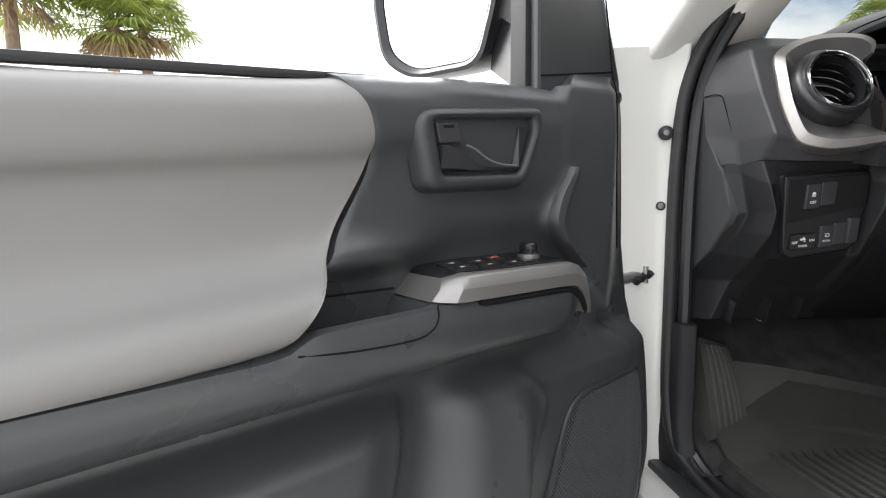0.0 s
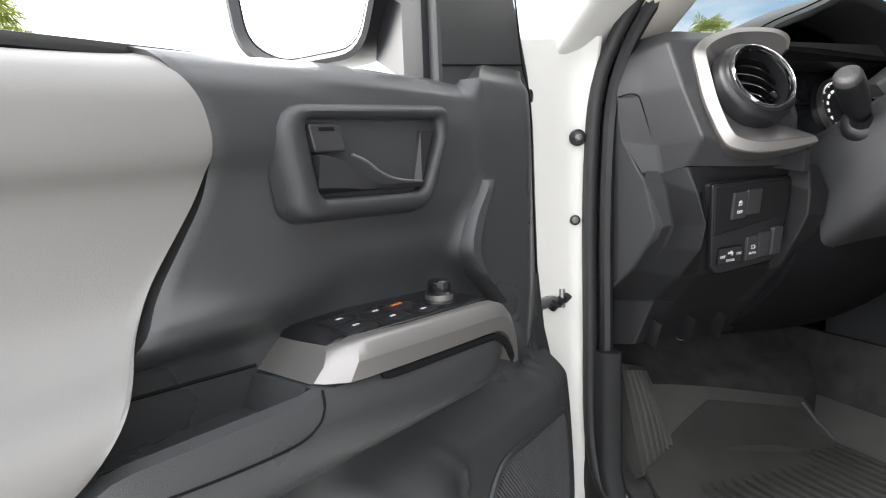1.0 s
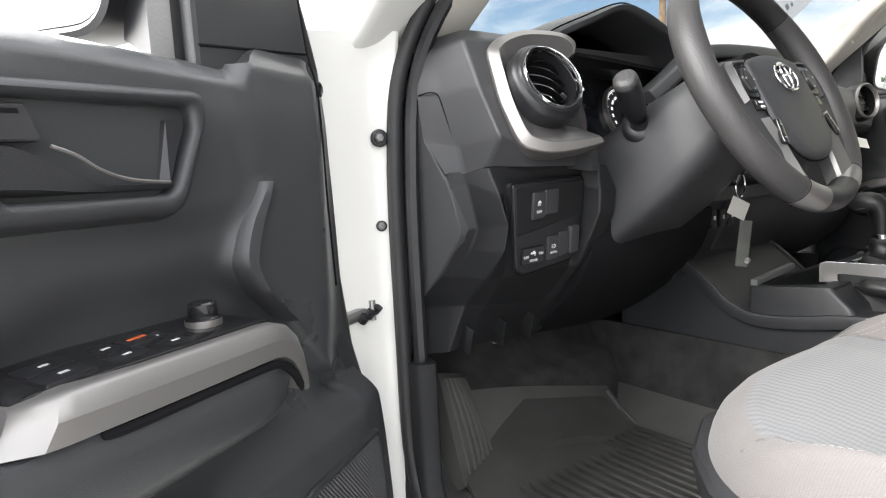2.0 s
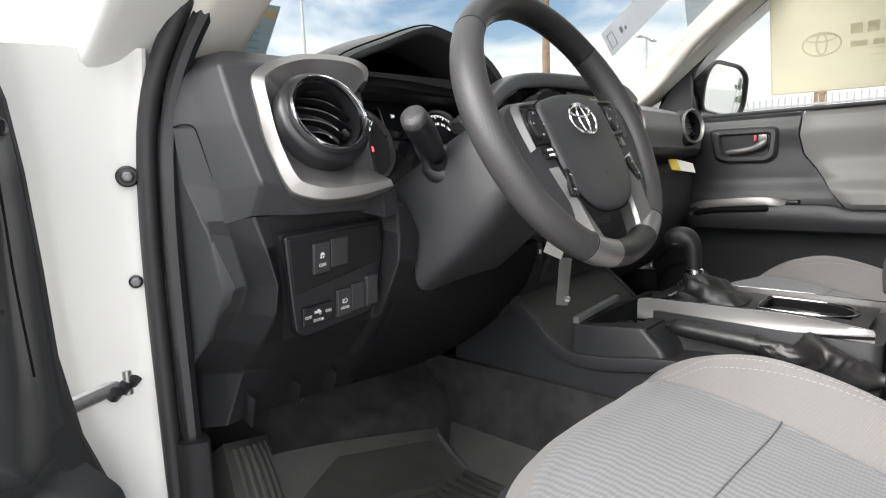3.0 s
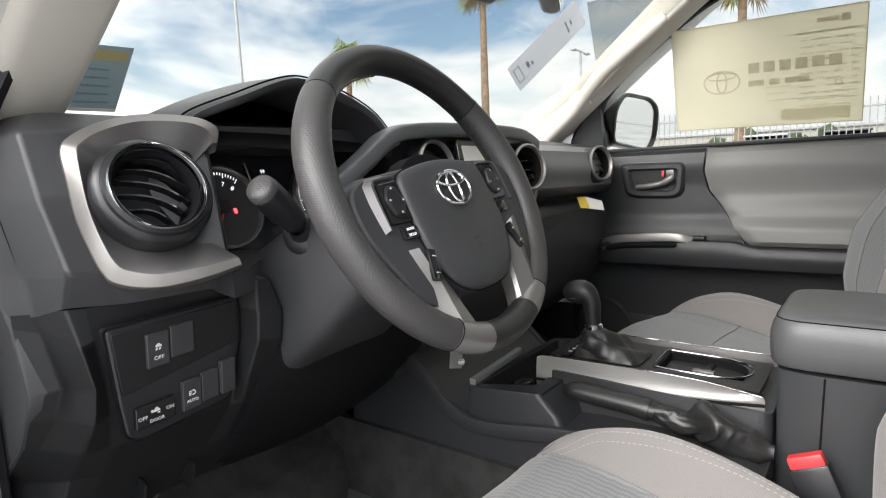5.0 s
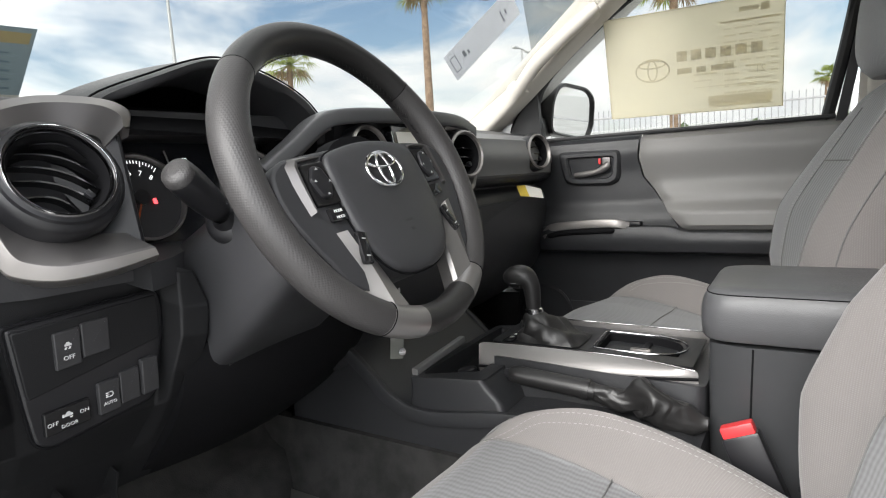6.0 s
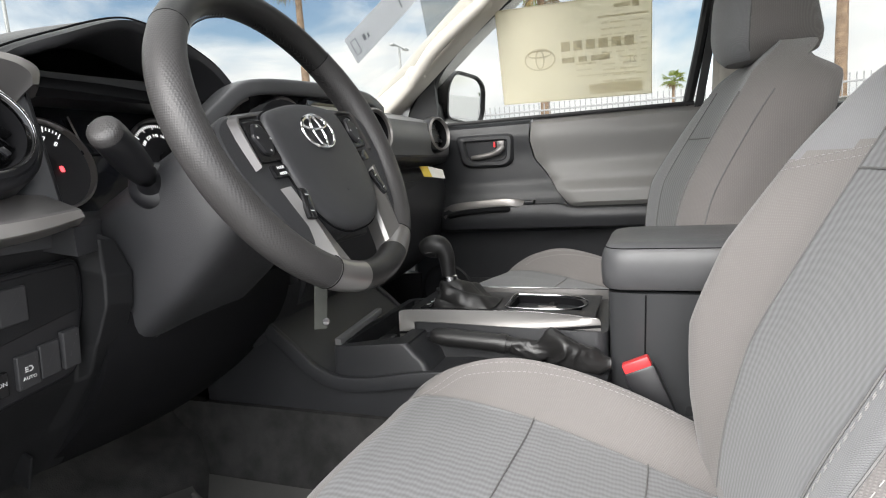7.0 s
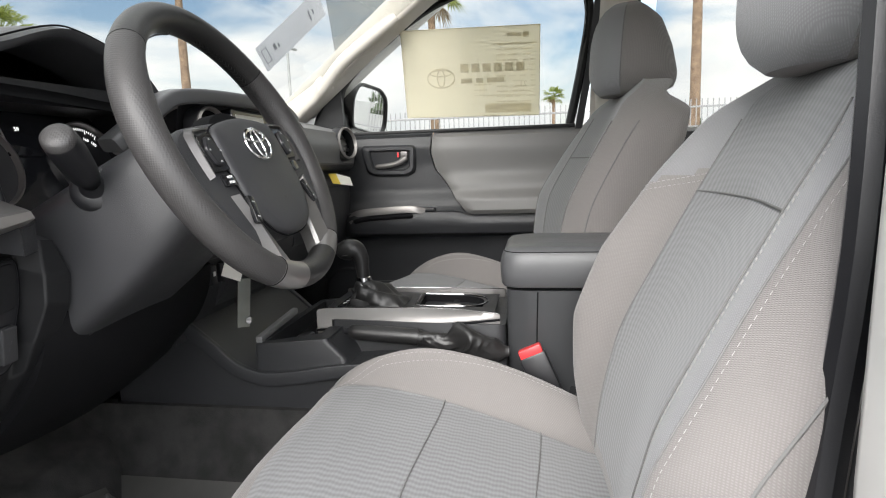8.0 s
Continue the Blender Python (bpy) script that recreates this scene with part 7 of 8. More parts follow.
def seat(cx, name, label, side, upright=0.0):
    """A bucket seat: cushion and back with bolsters, centre panels, seams, head rest. side is the door's side, -1 or 1."""
    t = thing(name, label, "car seat", (cx, -0.2, 0.50), group="front seats")
    tall = 0.985 + 0.11 * upright

    def panel_half(y):
        return smooth([(-0.46, 0.125), (-0.40, 0.143), (-0.30, 0.177), (-0.155, 0.212), (0.0, 0.224), (0.05, 0.232)], y)

    def cushion_z(x, y):
        w = abs(x)
        base_ = linear([(-0.46, 0.735), (-0.38, 0.748), (-0.28, 0.768), (-0.16, 0.790), (-0.06, 0.805), (0.0, 0.806), (0.03, 0.794), (0.055, 0.764), (0.07, 0.70)], y)
        high = smooth([(-0.46, 0.752), (-0.40, 0.780), (-0.30, 0.826), (-0.21, 0.855), (-0.128, 0.865), (-0.05, 0.849), (0.0, 0.824), (0.03, 0.797), (0.055, 0.757), (0.07, 0.70)], y)
        if x * side > 0 and not upright:
            high = smooth([(-0.46, 0.752), (-0.40, 0.775), (-0.30, 0.806), (-0.21, 0.822), (-0.128, 0.828), (-0.05, 0.822), (0.0, 0.808), (0.03, 0.790), (0.055, 0.752), (0.07, 0.70)], y)
        inner = panel_half(y) - 0.002
        rise = min(max((w - inner) / (0.243 - inner), 0), 1)
        rise = 0.35 * rise + 0.65 * rise * rise * (3 - 2 * rise)
        z = base_ + (high - base_) * rise
        return z - 0.13 * (max(w - 0.243, 0) / 0.037) ** 2 - 0.0012 * math.exp(-((w - panel_half(y)) / 0.005) ** 2) + 0.006 * (1 - min(w / 0.15, 1) ** 2) + 0.022 * upright

    def plan_y(x, y):
        """The front rounds off in plan, far more on the door side."""
        d = min(max(x * side - 0.02, 0) / 0.27, 0.985)
        e = min(max(-x * side - 0.20, 0) / 0.10, 0.95)
        return y - ((0.235 - 0.12 * upright) * (1 - math.sqrt(1 - d * d)) + 0.06 * (1 - math.sqrt(1 - e * e))) * step(-0.34, 0.06, y) + 0.03 * upright * (y + 0.46) / 0.53

    def on_cushion(x, y, dz=0.001):
        return (cx + x, plan_y(x, y), cushion_z(x, y) + dz)
    rows = 84
    counts = (10, 6, 44, 6, 10)
    b = bmesh.new()
    grid = []
    for i in range(rows + 1):
        y = -0.46 + 0.53 * i / rows
        ph = panel_half(y)
        stops = (-0.28, -0.243, -ph, ph, 0.243, 0.28)
        xs = [stops[0]]
        for a, c, n in zip(stops, stops[1:], counts):
            xs += [a + (c - a) * k / n for k in range(1, n + 1)]
        grid.append([b.verts.new(on_cushion(x * (1 - 0.10 * step(-0.02, 0.07, y)), y, 0)) for x in xs])
    for i, (r, q) in enumerate(zip(grid, grid[1:])):
        for j in range(len(r) - 1):
            f = b.faces.new((r[j], r[j + 1], q[j + 1], q[j]))
            f.material_index = 1 if 16 <= j < 60 and i < 75 else 0
    rim = grid[0] + [r[-1] for r in grid[1:]] + grid[-1][-2::-1] + [r[0] for r in grid[-2:0:-1]]
    low_ = [b.verts.new(v.co + Vector((0, 0, -0.05))) for v in rim]
    for i in range(len(rim)):
        j = (i + 1) % len(rim)
        b.faces.new((rim[i], rim[j], low_[j], low_[i]))
    b.faces.new(low_)
    me = part("cushion", b, BOLSTER, t, "grey cloth seat cushion", sharp=70)
    me.data.materials.append(CENTRE)
    me.data.materials.append(PLAIN)
    plan = [(-side, -0.46), (side, -0.46), (side, -0.22), (side * 0.97, -0.14), (side * 0.85, -0.07), (side * 0.62, -0.01), (side * 0.30, 0.03), (-side * 0.80, 0.03), (-side, -0.02)]
    part("cushion_skirt", loft([[(cx + a * k, y + dy, z) for a, y in plan] for z, k, dy in ((0.56, 0.262, -0.012), (0.63, 0.280, 0.010), (0.69, 0.296, 0.036), (0.735, 0.299, 0.044), (0.742, 0.294, 0.040), (0.742, 0.26, 0.0))]), DARK, t, "dark plastic seat side cover")
    part("seat_base", box((0.44, 0.36, 0.14), (cx, -0.24, 0.54), 0.02), VOID, t)
    for s in (-1, 1):
        part("seat_rail", box((0.035, 0.42, 0.04), (cx + s * 0.19, -0.22, 0.49), 0.006), STEEL, t)
    sm = bmesh.new()
    for s in (-1, 1):
        tube([on_cushion(s * panel_half(-0.42 + 0.46 * k / 20), -0.42 + 0.46 * k / 20) for k in range(21)], 0.0009, 5, sm)
        if s != side:
            tube([on_cushion(s * (0.262 + 0.010 * math.sin(math.pi * k / 24)) * (1 - 0.12 * step(0.8, 1.0, k / 24)), -0.44 + 0.47 * k / 24, 0.0006) for k in range(25)], 0.0009, 5, sm)
    for y in (-0.165, -0.315):
        tube([on_cushion(panel_half(y) * (-1 + 2 * k / 16), y + 0.006 * math.cos(k / 16 * 3.14)) for k in range(17)], 0.0010, 5, sm)
    part("cushion_seam", sm, SEAM, t)
    thr = bmesh.new()
    for s in (-1, 1):
        for row in (0, 1):
            x0 = s * (0.234 + 0.0052 * row)
            dashes([on_cushion(x0 * (1 - 0.06 * step(0.75, 1.0, k / 40)), -0.36 + 0.385 * k / 40, 0) for k in range(41 if s != side else 35)], 0.0046, 0.0020, 0.00045, Vector((0, 0, 0.0002)), thr)
    tagged(part("cushion_stitching", thr, THREAD, t, "white twin stitching"), kind="stuff")

    # backrest: sections of control points, so that every panel edge is an edge of the mesh
    if upright:
        mid = [(0.0, -0.405), (0.08, -0.424), (0.2, -0.440), (0.30, -0.464), (0.42, -0.525), (0.50, -0.565), (0.57, -0.60)]
    else:
        mid = [(0.0, -0.400), (0.086, -0.410), (0.147, -0.423), (0.208, -0.441), (0.269, -0.468), (0.33, -0.498), (0.391, -0.530), (0.452, -0.563), (0.513, -0.592), (0.57, -0.625)]
    far_swell = [(0.0, 0.010), (0.10, 0.040), (0.20, 0.066), (0.30, 0.072), (0.40, 0.056), (0.48, 0.040), (0.57, 0.025)]
    door_swell = [(0.0, 0.012), (0.12, 0.030), (0.20, 0.032), (0.27, 0.026), (0.33, 0.022), (0.40, 0.016), (0.57, 0.006)]
    seam_in = [(0.0, 0.172), (0.15, 0.164), (0.21, 0.160), (0.27, 0.155), (0.33, 0.150), (0.39, 0.142), (0.45, 0.134), (0.57, 0.112)]
    seam_out = [(0.0, 0.236), (0.15, 0.230), (0.21, 0.225), (0.27, 0.220), (0.33, 0.212), (0.39, 0.203), (0.45, 0.192), (0.57, 0.150)]
    rib_far = [(0.0, 0.186), (0.086, 0.180), (0.147, 0.170), (0.21, 0.160), (0.30, 0.148), (0.40, 0.146), (0.45, 0.148), (0.57, 0.120)]

    def wide(h):
        w = linear([(0.0, 0.240), (0.1, 0.258), (0.25, 0.270), (0.33, 0.275), (0.42, 0.275)], h)
        return w * (1 - (max(h - 0.38, 0) / 0.197) ** 3.2) ** 0.5

    def section(h):
        """Front of the backrest at one height, from the door's side to the far side."""
        y, hw = smooth(mid, h), wide(h)
        k = hw / 0.275
        f, g = linear(far_swell, h), linear(door_swell, h)
        if upright:
            g = f * 1.05
            f *= 0.25
        xi, xo, xr = (min(smooth(q, h), hw * m) for q, m in ((seam_in, 0.62), (seam_out, 0.84), (rib_far, 0.62)))
        cr = 0.014 * math.exp(-((h - 0.386) / 0.016) ** 2)
        back = linear([(0, 0.13), (0.3, 0.165), (0.42, 0.165), (0.5, 0.14), (0.57, 0.09)], h)
        back *= 1 - 0.6 * step(0.47, 0.57, h)
        pts = [(-hw * 0.985, y - back * 0.72), (-hw, y + g - 0.052), (-xo, y + g), (-xi, y + g * 0.62), (0, y - 0.004 - cr * 0.5), (xr, y + 0.004), (min(0.224, hw * 0.86), y + f), (hw, y + f - 0.055), (hw * 0.985, y - back * 0.72)]
        if upright:
            pts[5] = (xr, y + f * 0.25)
        fall = 0.03 * step(0.50, 0.57, h)
        z = 0.735 + h * tall
        line = through_points([(p[0], p[1], 0) for p in pts], (10, 8, 8, 14, 14, 8, 8, 4))
        return [Vector((cx + side * -p.x, p.y - fall, z - 0.03 * min(abs(p.x) / max(hw, 0.01), 1) ** 2 * step(0.40, 0.55, h))) for p in line]


    bk = bmesh.new()
    levels = [0.57 * k / 60 for k in range(61)]
    rings, fronts = [], []
    for h in levels:
        front = section(h)
        back = linear([(0, 0.13), (0.3, 0.165), (0.42, 0.165), (0.5, 0.14), (0.57, 0.09)], h)
        y, hw, z = smooth(mid, h) - back + 0.03 * step(0.50, 0.57, h), wide(h), front[len(front) // 2].z
        tail = [Vector((cx - side * hw * a * 0.97, y + 0.02 * abs(a), z - 0.045 * step(0.40, 0.57, h))) for a in (1.0, 0.8, 0.3, -0.3, -0.8, -1.0)]
        fronts.append(front)
        rings.append(front + tail)
    vs = [[bk.verts.new(p) for p in r] for r in rings]
    n, m = len(rings[0]), len(fronts[0])
    # column numbers of side seam, outer seam, inner seam, far rib edge
    c_side, c_out, c_in, c_rib = 10, 18, 26, 54
    for i, (r, q) in enumerate(zip(vs, vs[1:])):
        h = levels[i]
        for j in range(n):
            k = (j + 1) % n
            f = bk.faces.new((r[j], r[k], q[k], q[j]))
            if upright and c_side <= j < c_in:
                f.material_index = 2
            elif c_in <= j < c_rib and 0.02 < h:
                f.material_index = 1
            elif c_out <= j < c_in:
                f.material_index = 2
            elif upright and c_rib <= j < c_rib + 8:
                f.material_index = 2
            elif not upright and c_rib <= j < m - 1 and h > 0.412 - 0.0022 * (j - c_rib):
                f.material_index = 2
    bk.faces.new(vs[0][::-1])
    bk.faces.new(vs[-1])
    bo = part("backrest", bk, BOLSTER, t, "grey cloth backrest", sharp=80)
    bo.data.materials.append(CENTRE)
    bo.data.materials.append(PLAIN)
    sm, thr = bmesh.new(), bmesh.new()
    out = Vector((-side * 0.0004, 0.0010, 0))

    def column(j, a=2, b_=52):
        return [fronts[i][j] + out for i in range(a, b_)]
    for j in (c_out, c_in, c_rib):
        tube(column(j), 0.0009, 5, sm)
    tube([fronts[i][c_side] for i in range(2, 44)], 0.0016, 5, sm)
    if upright:
        for j in (c_rib + 8, c_rib + 15):
            tube(column(j, 2, 50), 0.0014, 5, sm)
    crease = next(i for i, h in enumerate(levels) if h >= 0.382)
    tube([fronts[crease][j] + out * 0.6 for j in range(c_in, c_rib + 1)], 0.0014, 5, sm)
    part("backrest_seam", sm, SEAM, t)
    for j, off in ((c_in - 1, 0.0), (c_in - 2, 0.5), (c_out - 1, 0.0)) + (((c_rib + 3, 0.5),) if upright else ()):
        line = [fronts[i][j].lerp(fronts[i][j + 1], off) for i in range(2, 50)]
        dashes(line, 0.0042, 0.0022, 0.00038, out * 0.5, thr)
    for o in () if upright else (0.0, 0.009):
        pts = []
        for j in range(c_rib, m - 6):
            h = 0.412 - 0.0022 * (j - c_rib) - o
            i = min(int(h / 0.0095), 58)
            pts.append(fronts[i][j].lerp(fronts[i + 1][j], h / 0.0095 - i))
        dashes(pts, 0.0048, 0.0022, 0.00048, out * 0.5, thr)
    tagged(part("backrest_stitching", thr, THREAD, t, "white stitching"), kind="stuff")
    for s in (-1, 1):
        part("recliner_cover", box((0.025, 0.13, 0.12), (cx + s * 0.262, -0.46, 0.70), 0.02), BLACK, t)

    # head rest on two posts
    rings = []
    for k in range(15):
        f = k / 14
        zz = 1.246 + 0.058 * upright + 0.205 * f
        reach = 0.62 if f > 0.42 else 0.485
        w = 0.119 * (1 - (abs(f - 0.42) / reach) ** 3.0) ** 0.55
        d = 0.074 * (1 - (abs(f - 0.42) / reach) ** 3.0) ** 0.5
        rear = linear([(0, 0.075), (0.06, 0.105), (0.18, 0.112), (0.5, 0.094), (0.8, 0.066), (1.0, 0.02)], f)
        c = Vector((cx, -0.611 + 0.02 * upright - 0.012 * f, zz))
        rings.append([c + Vector((w * math.copysign(abs(math.cos(a)) ** 0.72, math.cos(a)), (d if math.sin(a) > 0 else rear) * math.copysign(abs(math.sin(a)) ** 0.8, math.sin(a)) + 0.012 * (1 - math.cos(a) ** 2) * max(math.sin(a), 0), 0)) for a in (2 * math.pi * j / 40 for j in range(40))])
    hb2 = bmesh.new()
    vs = [[hb2.verts.new(p) for p in r] for r in rings]
    for r, q in zip(vs, vs[1:]):
        for j in range(40):
            f = hb2.faces.new((r[j], r[(j + 1) % 40], q[(j + 1) % 40], q[j]))
            f.material_index = 1 if 2 <= j < 18 else 0
    hb2.faces.new(vs[0][::-1])
    hb2.faces.new(vs[-1])
    hd = part("head_rest", hb2, BOLSTER, t, "padded grey cloth head rest", sharp=70)
    hd.data.materials.append(PLAIN)
    for s in (-1, 1):
        part("head_rest_seam", tube([r[2 if s > 0 else 18] for r in rings[1:14]], 0.0012, 5), SEAM, hd)
    for s in (-1, 1):
        part("head_rest_post", tube([(cx + s * 0.062, -0.63, 1.20), (cx + s * 0.062, -0.612, 1.275 + 0.062 * upright)], 0.007, 12), CHROME, t, "bright head rest post")
    return t


seat(-0.402, "driver_seat", "grey cloth driver's seat with ribbed centre and white stitching", -1)
pseat = seat(0.430, "passenger_seat", "grey cloth passenger seat with ribbed centre and stitching", 1, 1.0)
pseat.matrix_basis = pose(0.430, -0.2 + 0.065, 0.50)


# ---- passenger door, closed ----
pdoor = thing("passenger_door", "closed passenger door with black trim and grey vinyl insert", "car door", (0.78, 0.0, 0.5))
PB = [(0.99, -0.10), (1.005, -0.098), (1.045, -0.066), (1.10, -0.032), (1.14, 0.0), (1.19, 0.012), (1.25, 0.008)]


def pd_x(z):
    return table([(0.50, 0.770), (0.80, 0.770), (0.93, 0.755), (0.96, 0.705), (1.0, 0.700), (1.03, 0.722), (1.08, 0.742), (1.15, 0.744), (1.21, 0.738), (1.24, 0.748), (1.256, 0.772)], z)


def p_trim(u, v):
    z = 0.955 + 0.30 * v
    b = linear(PB, z)
    y = b + (0.40 - b) * u
    return (pd_x(z) + 0.004, y, z)


part("upper_trim", sheet(p_trim, 24, 40, (0.02, 0, 0)), BLACK, pdoor, "black upper trim")


def p_insert(u, v):
    z = 1.0 + 0.256 * v
    b = linear(PB, z) - 0.004
    y = -0.53 + (b + 0.53) * u
    return (table([(1.0, 0.715), (1.012, 0.702), (1.04, 0.704), (1.08, 0.728), (1.13, 0.742), (1.20, 0.735), (1.235, 0.742), (1.256, 0.770)], z) + 0.010 * step(0.985, 1, u), y, z)


part("vinyl_insert", sheet(p_insert, 24, 40, (0.02, 0, 0)), VINYL, pdoor, "smooth grey vinyl insert")
rings = []
for k in range(41):
    y = 0.36 - 0.89 * k / 40
    f = step(0.36, 0.25, y)
    topz = linear([(-0.53, 0.998), (-0.12, 0.998), (-0.08, 1.012), (0.26, 1.015), (0.36, 0.97)], y)
    xo = 0.77 - (0.09 + 0.012 * step(0.06, 0.0, y) * 0) * f
    rings.append([(0.775, y, 0.925), (0.755, y, 0.928), (xo + 0.012, y, 0.945), (xo, y, 0.965), (xo - 0.002, y, topz - 0.015), (xo + 0.006, y, topz - 0.002), (xo + 0.02, y, topz), (0.775, y, topz)])
part("arm_rest", loft(rings), BLACK, pdoor, "black arm rest")
part("arm_rest_trim", bar(curve([(0.690, 0.268, 0.985), (0.684, 0.238, 1.010), (0.680, 0.15, 1.019), (0.680, 0.065, 1.022), (0.692, 0.025, 1.014)], 26), rounded([(-0.006, -0.011), (0.006, -0.012), (0.002, 0.010), (-0.008, 0.010)], 0.003, 2)), SILVER, pdoor, "satin silver grip trim")
part("grip_scoop", tube(curve([(0.680, 0.25, 0.985), (0.676, 0.20, 0.995), (0.675, 0.12, 1.000), (0.676, 0.06, 1.002)], 20), [0.004] + [0.0075] * 18 + [0.004], 8), VOID, pdoor)
part("window_switch", box((0.03, 0.05, 0.01), (0.705, 0.02, 1.018), 0.003), SATIN, pdoor)
part("lower_trim", sheet(lambda u, v: (pd_x(0.5 + 0.44 * v) + 0.002, -0.53 + 0.93 * u, 0.5 + 0.44 * v), 16, 16, (0.02, 0, 0)), BLACK, pdoor, "black lower trim")
part("map_pocket", sheet(lambda u, v: (0.768 - 0.030 * math.sin(math.pi * min(1, v * 0.7 + 0.3)) * step(0, 0.08, u) * step(1, 0.92, u), -0.40 + 0.62 * u, 0.56 + 0.22 * v), 16, 10, (0.01, 0, 0)), BLACK, pdoor, "black map pocket")
part("speaker", lathe([(0, -0.012), (0.075, -0.012), (0.085, -0.004), (0.088, 0.004), (0.08, 0.006)], 36, basis((0.765, 0.30, 0.74), (0, 1, 0), (-1, 0, 0))), SATIN, pdoor, "black door speaker")
# inner handle
bo = rounded([(0.235, 1.218), (0.055, 1.216), (0.062, 1.135), (0.085, 1.122), (0.19, 1.125), (0.215, 1.135)], 0.02, 4)
bi = rounded([(0.205, 1.200), (0.075, 1.199), (0.080, 1.150), (0.095, 1.142), (0.18, 1.143), (0.195, 1.150)], 0.010, 4)
hbz = bmesh.new()
loft([[(0.744 + d, a.x + (b.x - a.x) * f, a.y + (b.y - a.y) * f) for a, b in zip(bo, bi)] for f, d in ((-0.2, 0.008), (0.0, -0.006), (0.3, -0.012), (0.8, -0.012), (1.0, -0.006), (1.0, 0.02))], True, False, hbz)
pb_ = part("handle_bezel", hbz, BLACK, pdoor, "black handle surround")
part("handle_recess", loft([[(0.757, p.x, p.y) for p in bi], [(0.762, p.x, p.y) for p in bi]]), VOID, pb_)
part("handle_lever", tube(curve([(0.738, 0.185, 1.153), (0.733, 0.15, 1.155), (0.732, 0.11, 1.163), (0.735, 0.085, 1.180)], 14), [0.006, 0.007, 0.0075, 0.008, 0.008, 0.008, 0.008, 0.008, 0.008, 0.009, 0.010, 0.010, 0.010, 0.008], 10), SILVER_DK, pb_, "grey pull lever")
part("lock_tab", box((0.012, 0.022, 0.020), (0.741, 0.094, 1.188), 0.003), SILVER_DK, pb_)
part("lock_flag", box((0.003, 0.006, 0.016), (0.7345, 0.112, 1.188), 0.001), RED, pb_, "red unlocked flag")
# sail cover, seals, frame, glass
part("sail_cover", loft([[(0.748, 0.43, 1.22), (0.752, 0.288, 1.254), (0.735, 0.288, 1.405), (0.733, 0.32, 1.375)], [(0.765, 0.43, 1.22), (0.77, 0.288, 1.254), (0.752, 0.288, 1.405), (0.75, 0.32, 1.375)]]), BLACK, pdoor, "black triangular sail cover")
part("belt_seal", box((0.014, 0.72, 0.010), (0.764, -0.07, 1.258), 0.004), RUBBER, pdoor, "black window line seal")
pf = curve([(0.772, 0.292, 1.25), (0.752, 0.286, 1.40), (0.715, 0.10, 1.545), (0.690, -0.06, 1.625), (0.680, -0.25, 1.66), (0.684, -0.42, 1.645), (0.705, -0.465, 1.58), (0.742, -0.450, 1.44), (0.778, -0.412, 1.25)], 40)
part("window_frame", tube(pf, 0.013, 8, up=(1, 0, 0)), RUBBER, pdoor, "black window channel")
part("frame_post", bar([(0.775, -0.435, 1.22), (0.745, -0.470, 1.43), (0.70, -0.492, 1.62)], [(-0.010, -0.014), (0.010, -0.014), (0.010, 0.008), (-0.010, 0.008)], (1, 0, 0)), SATIN, pdoor, "black window frame post")


def pglass(u, v):
    y = 0.29 - 0.75 * u
    z = 1.255 + 0.40 * v
    return (0.792 - 0.115 * v - 0.02 * v * v, y, z)


part("window_glass", sheet(pglass, 10, 8, (0.004, 0, 0)), GLASS, pdoor, "clear side window").visible_shadow = False
part("door_skin", box((0.05, 1.05, 0.74), (0.86, -0.05, 0.87), 0.02), WHITE, pdoor)
# outside mirror
pm_ = basis((0.950, 0.262, 1.343), (1, 0.12, -0.06), (-0.22, -0.97, -0.10))
po = rounded([(-0.125, -0.075), (0.095, -0.080), (0.125, -0.03), (0.115, 0.065), (0.06, 0.090), (-0.09, 0.085), (-0.13, 0.03)], 0.035, 5)
ph = bmesh.new()
loft([[(p.x * k, p.y * k, z) for p in po] for k, z in ((0.45, -0.12), (0.8, -0.10), (0.97, -0.05), (1.0, 0.0), (0.985, 0.012), (0.93, 0.013), (0.88, 0.004), (0.87, -0.002))], True, True, ph)
pmh = part("mirror_housing", moved(ph, pm_), SATIN, pdoor, "black outside mirror housing")
part("mirror_glass", slab([(p.x * 0.875, p.y * 0.875) for p in po], -0.001, 0.0045, pm_, 0.001), MIRROR, pmh, "clear outside mirror glass")
part("mirror_arm", box((0.09, 0.07, 0.06), (0.83, 0.33, 1.30), 0.02), SATIN, pmh)


# ---- papers, mirror, pedals, mats ----


def thin_paper(name, colour):
    """Paper that lets daylight through."""
    m = material(name, colour, 0.75, 0, 0.05, 5)
    n, l = m.node_tree.nodes, m.node_tree.links
    b = n["Principled BSDF"]
    tl, mx = n.new("ShaderNodeBsdfTranslucent"), n.new("ShaderNodeMixShader")
    l.new(b.inputs["Base Color"].links[0].from_socket, tl.inputs["Color"])
    mx.inputs["Fac"].default_value = 0.68
    l.new(b.outputs["BSDF"], mx.inputs[1])
    l.new(tl.outputs["BSDF"], mx.inputs[2])
    l.new(mx.outputs["Shader"], n["Material Output"].inputs["Surface"])
    return m


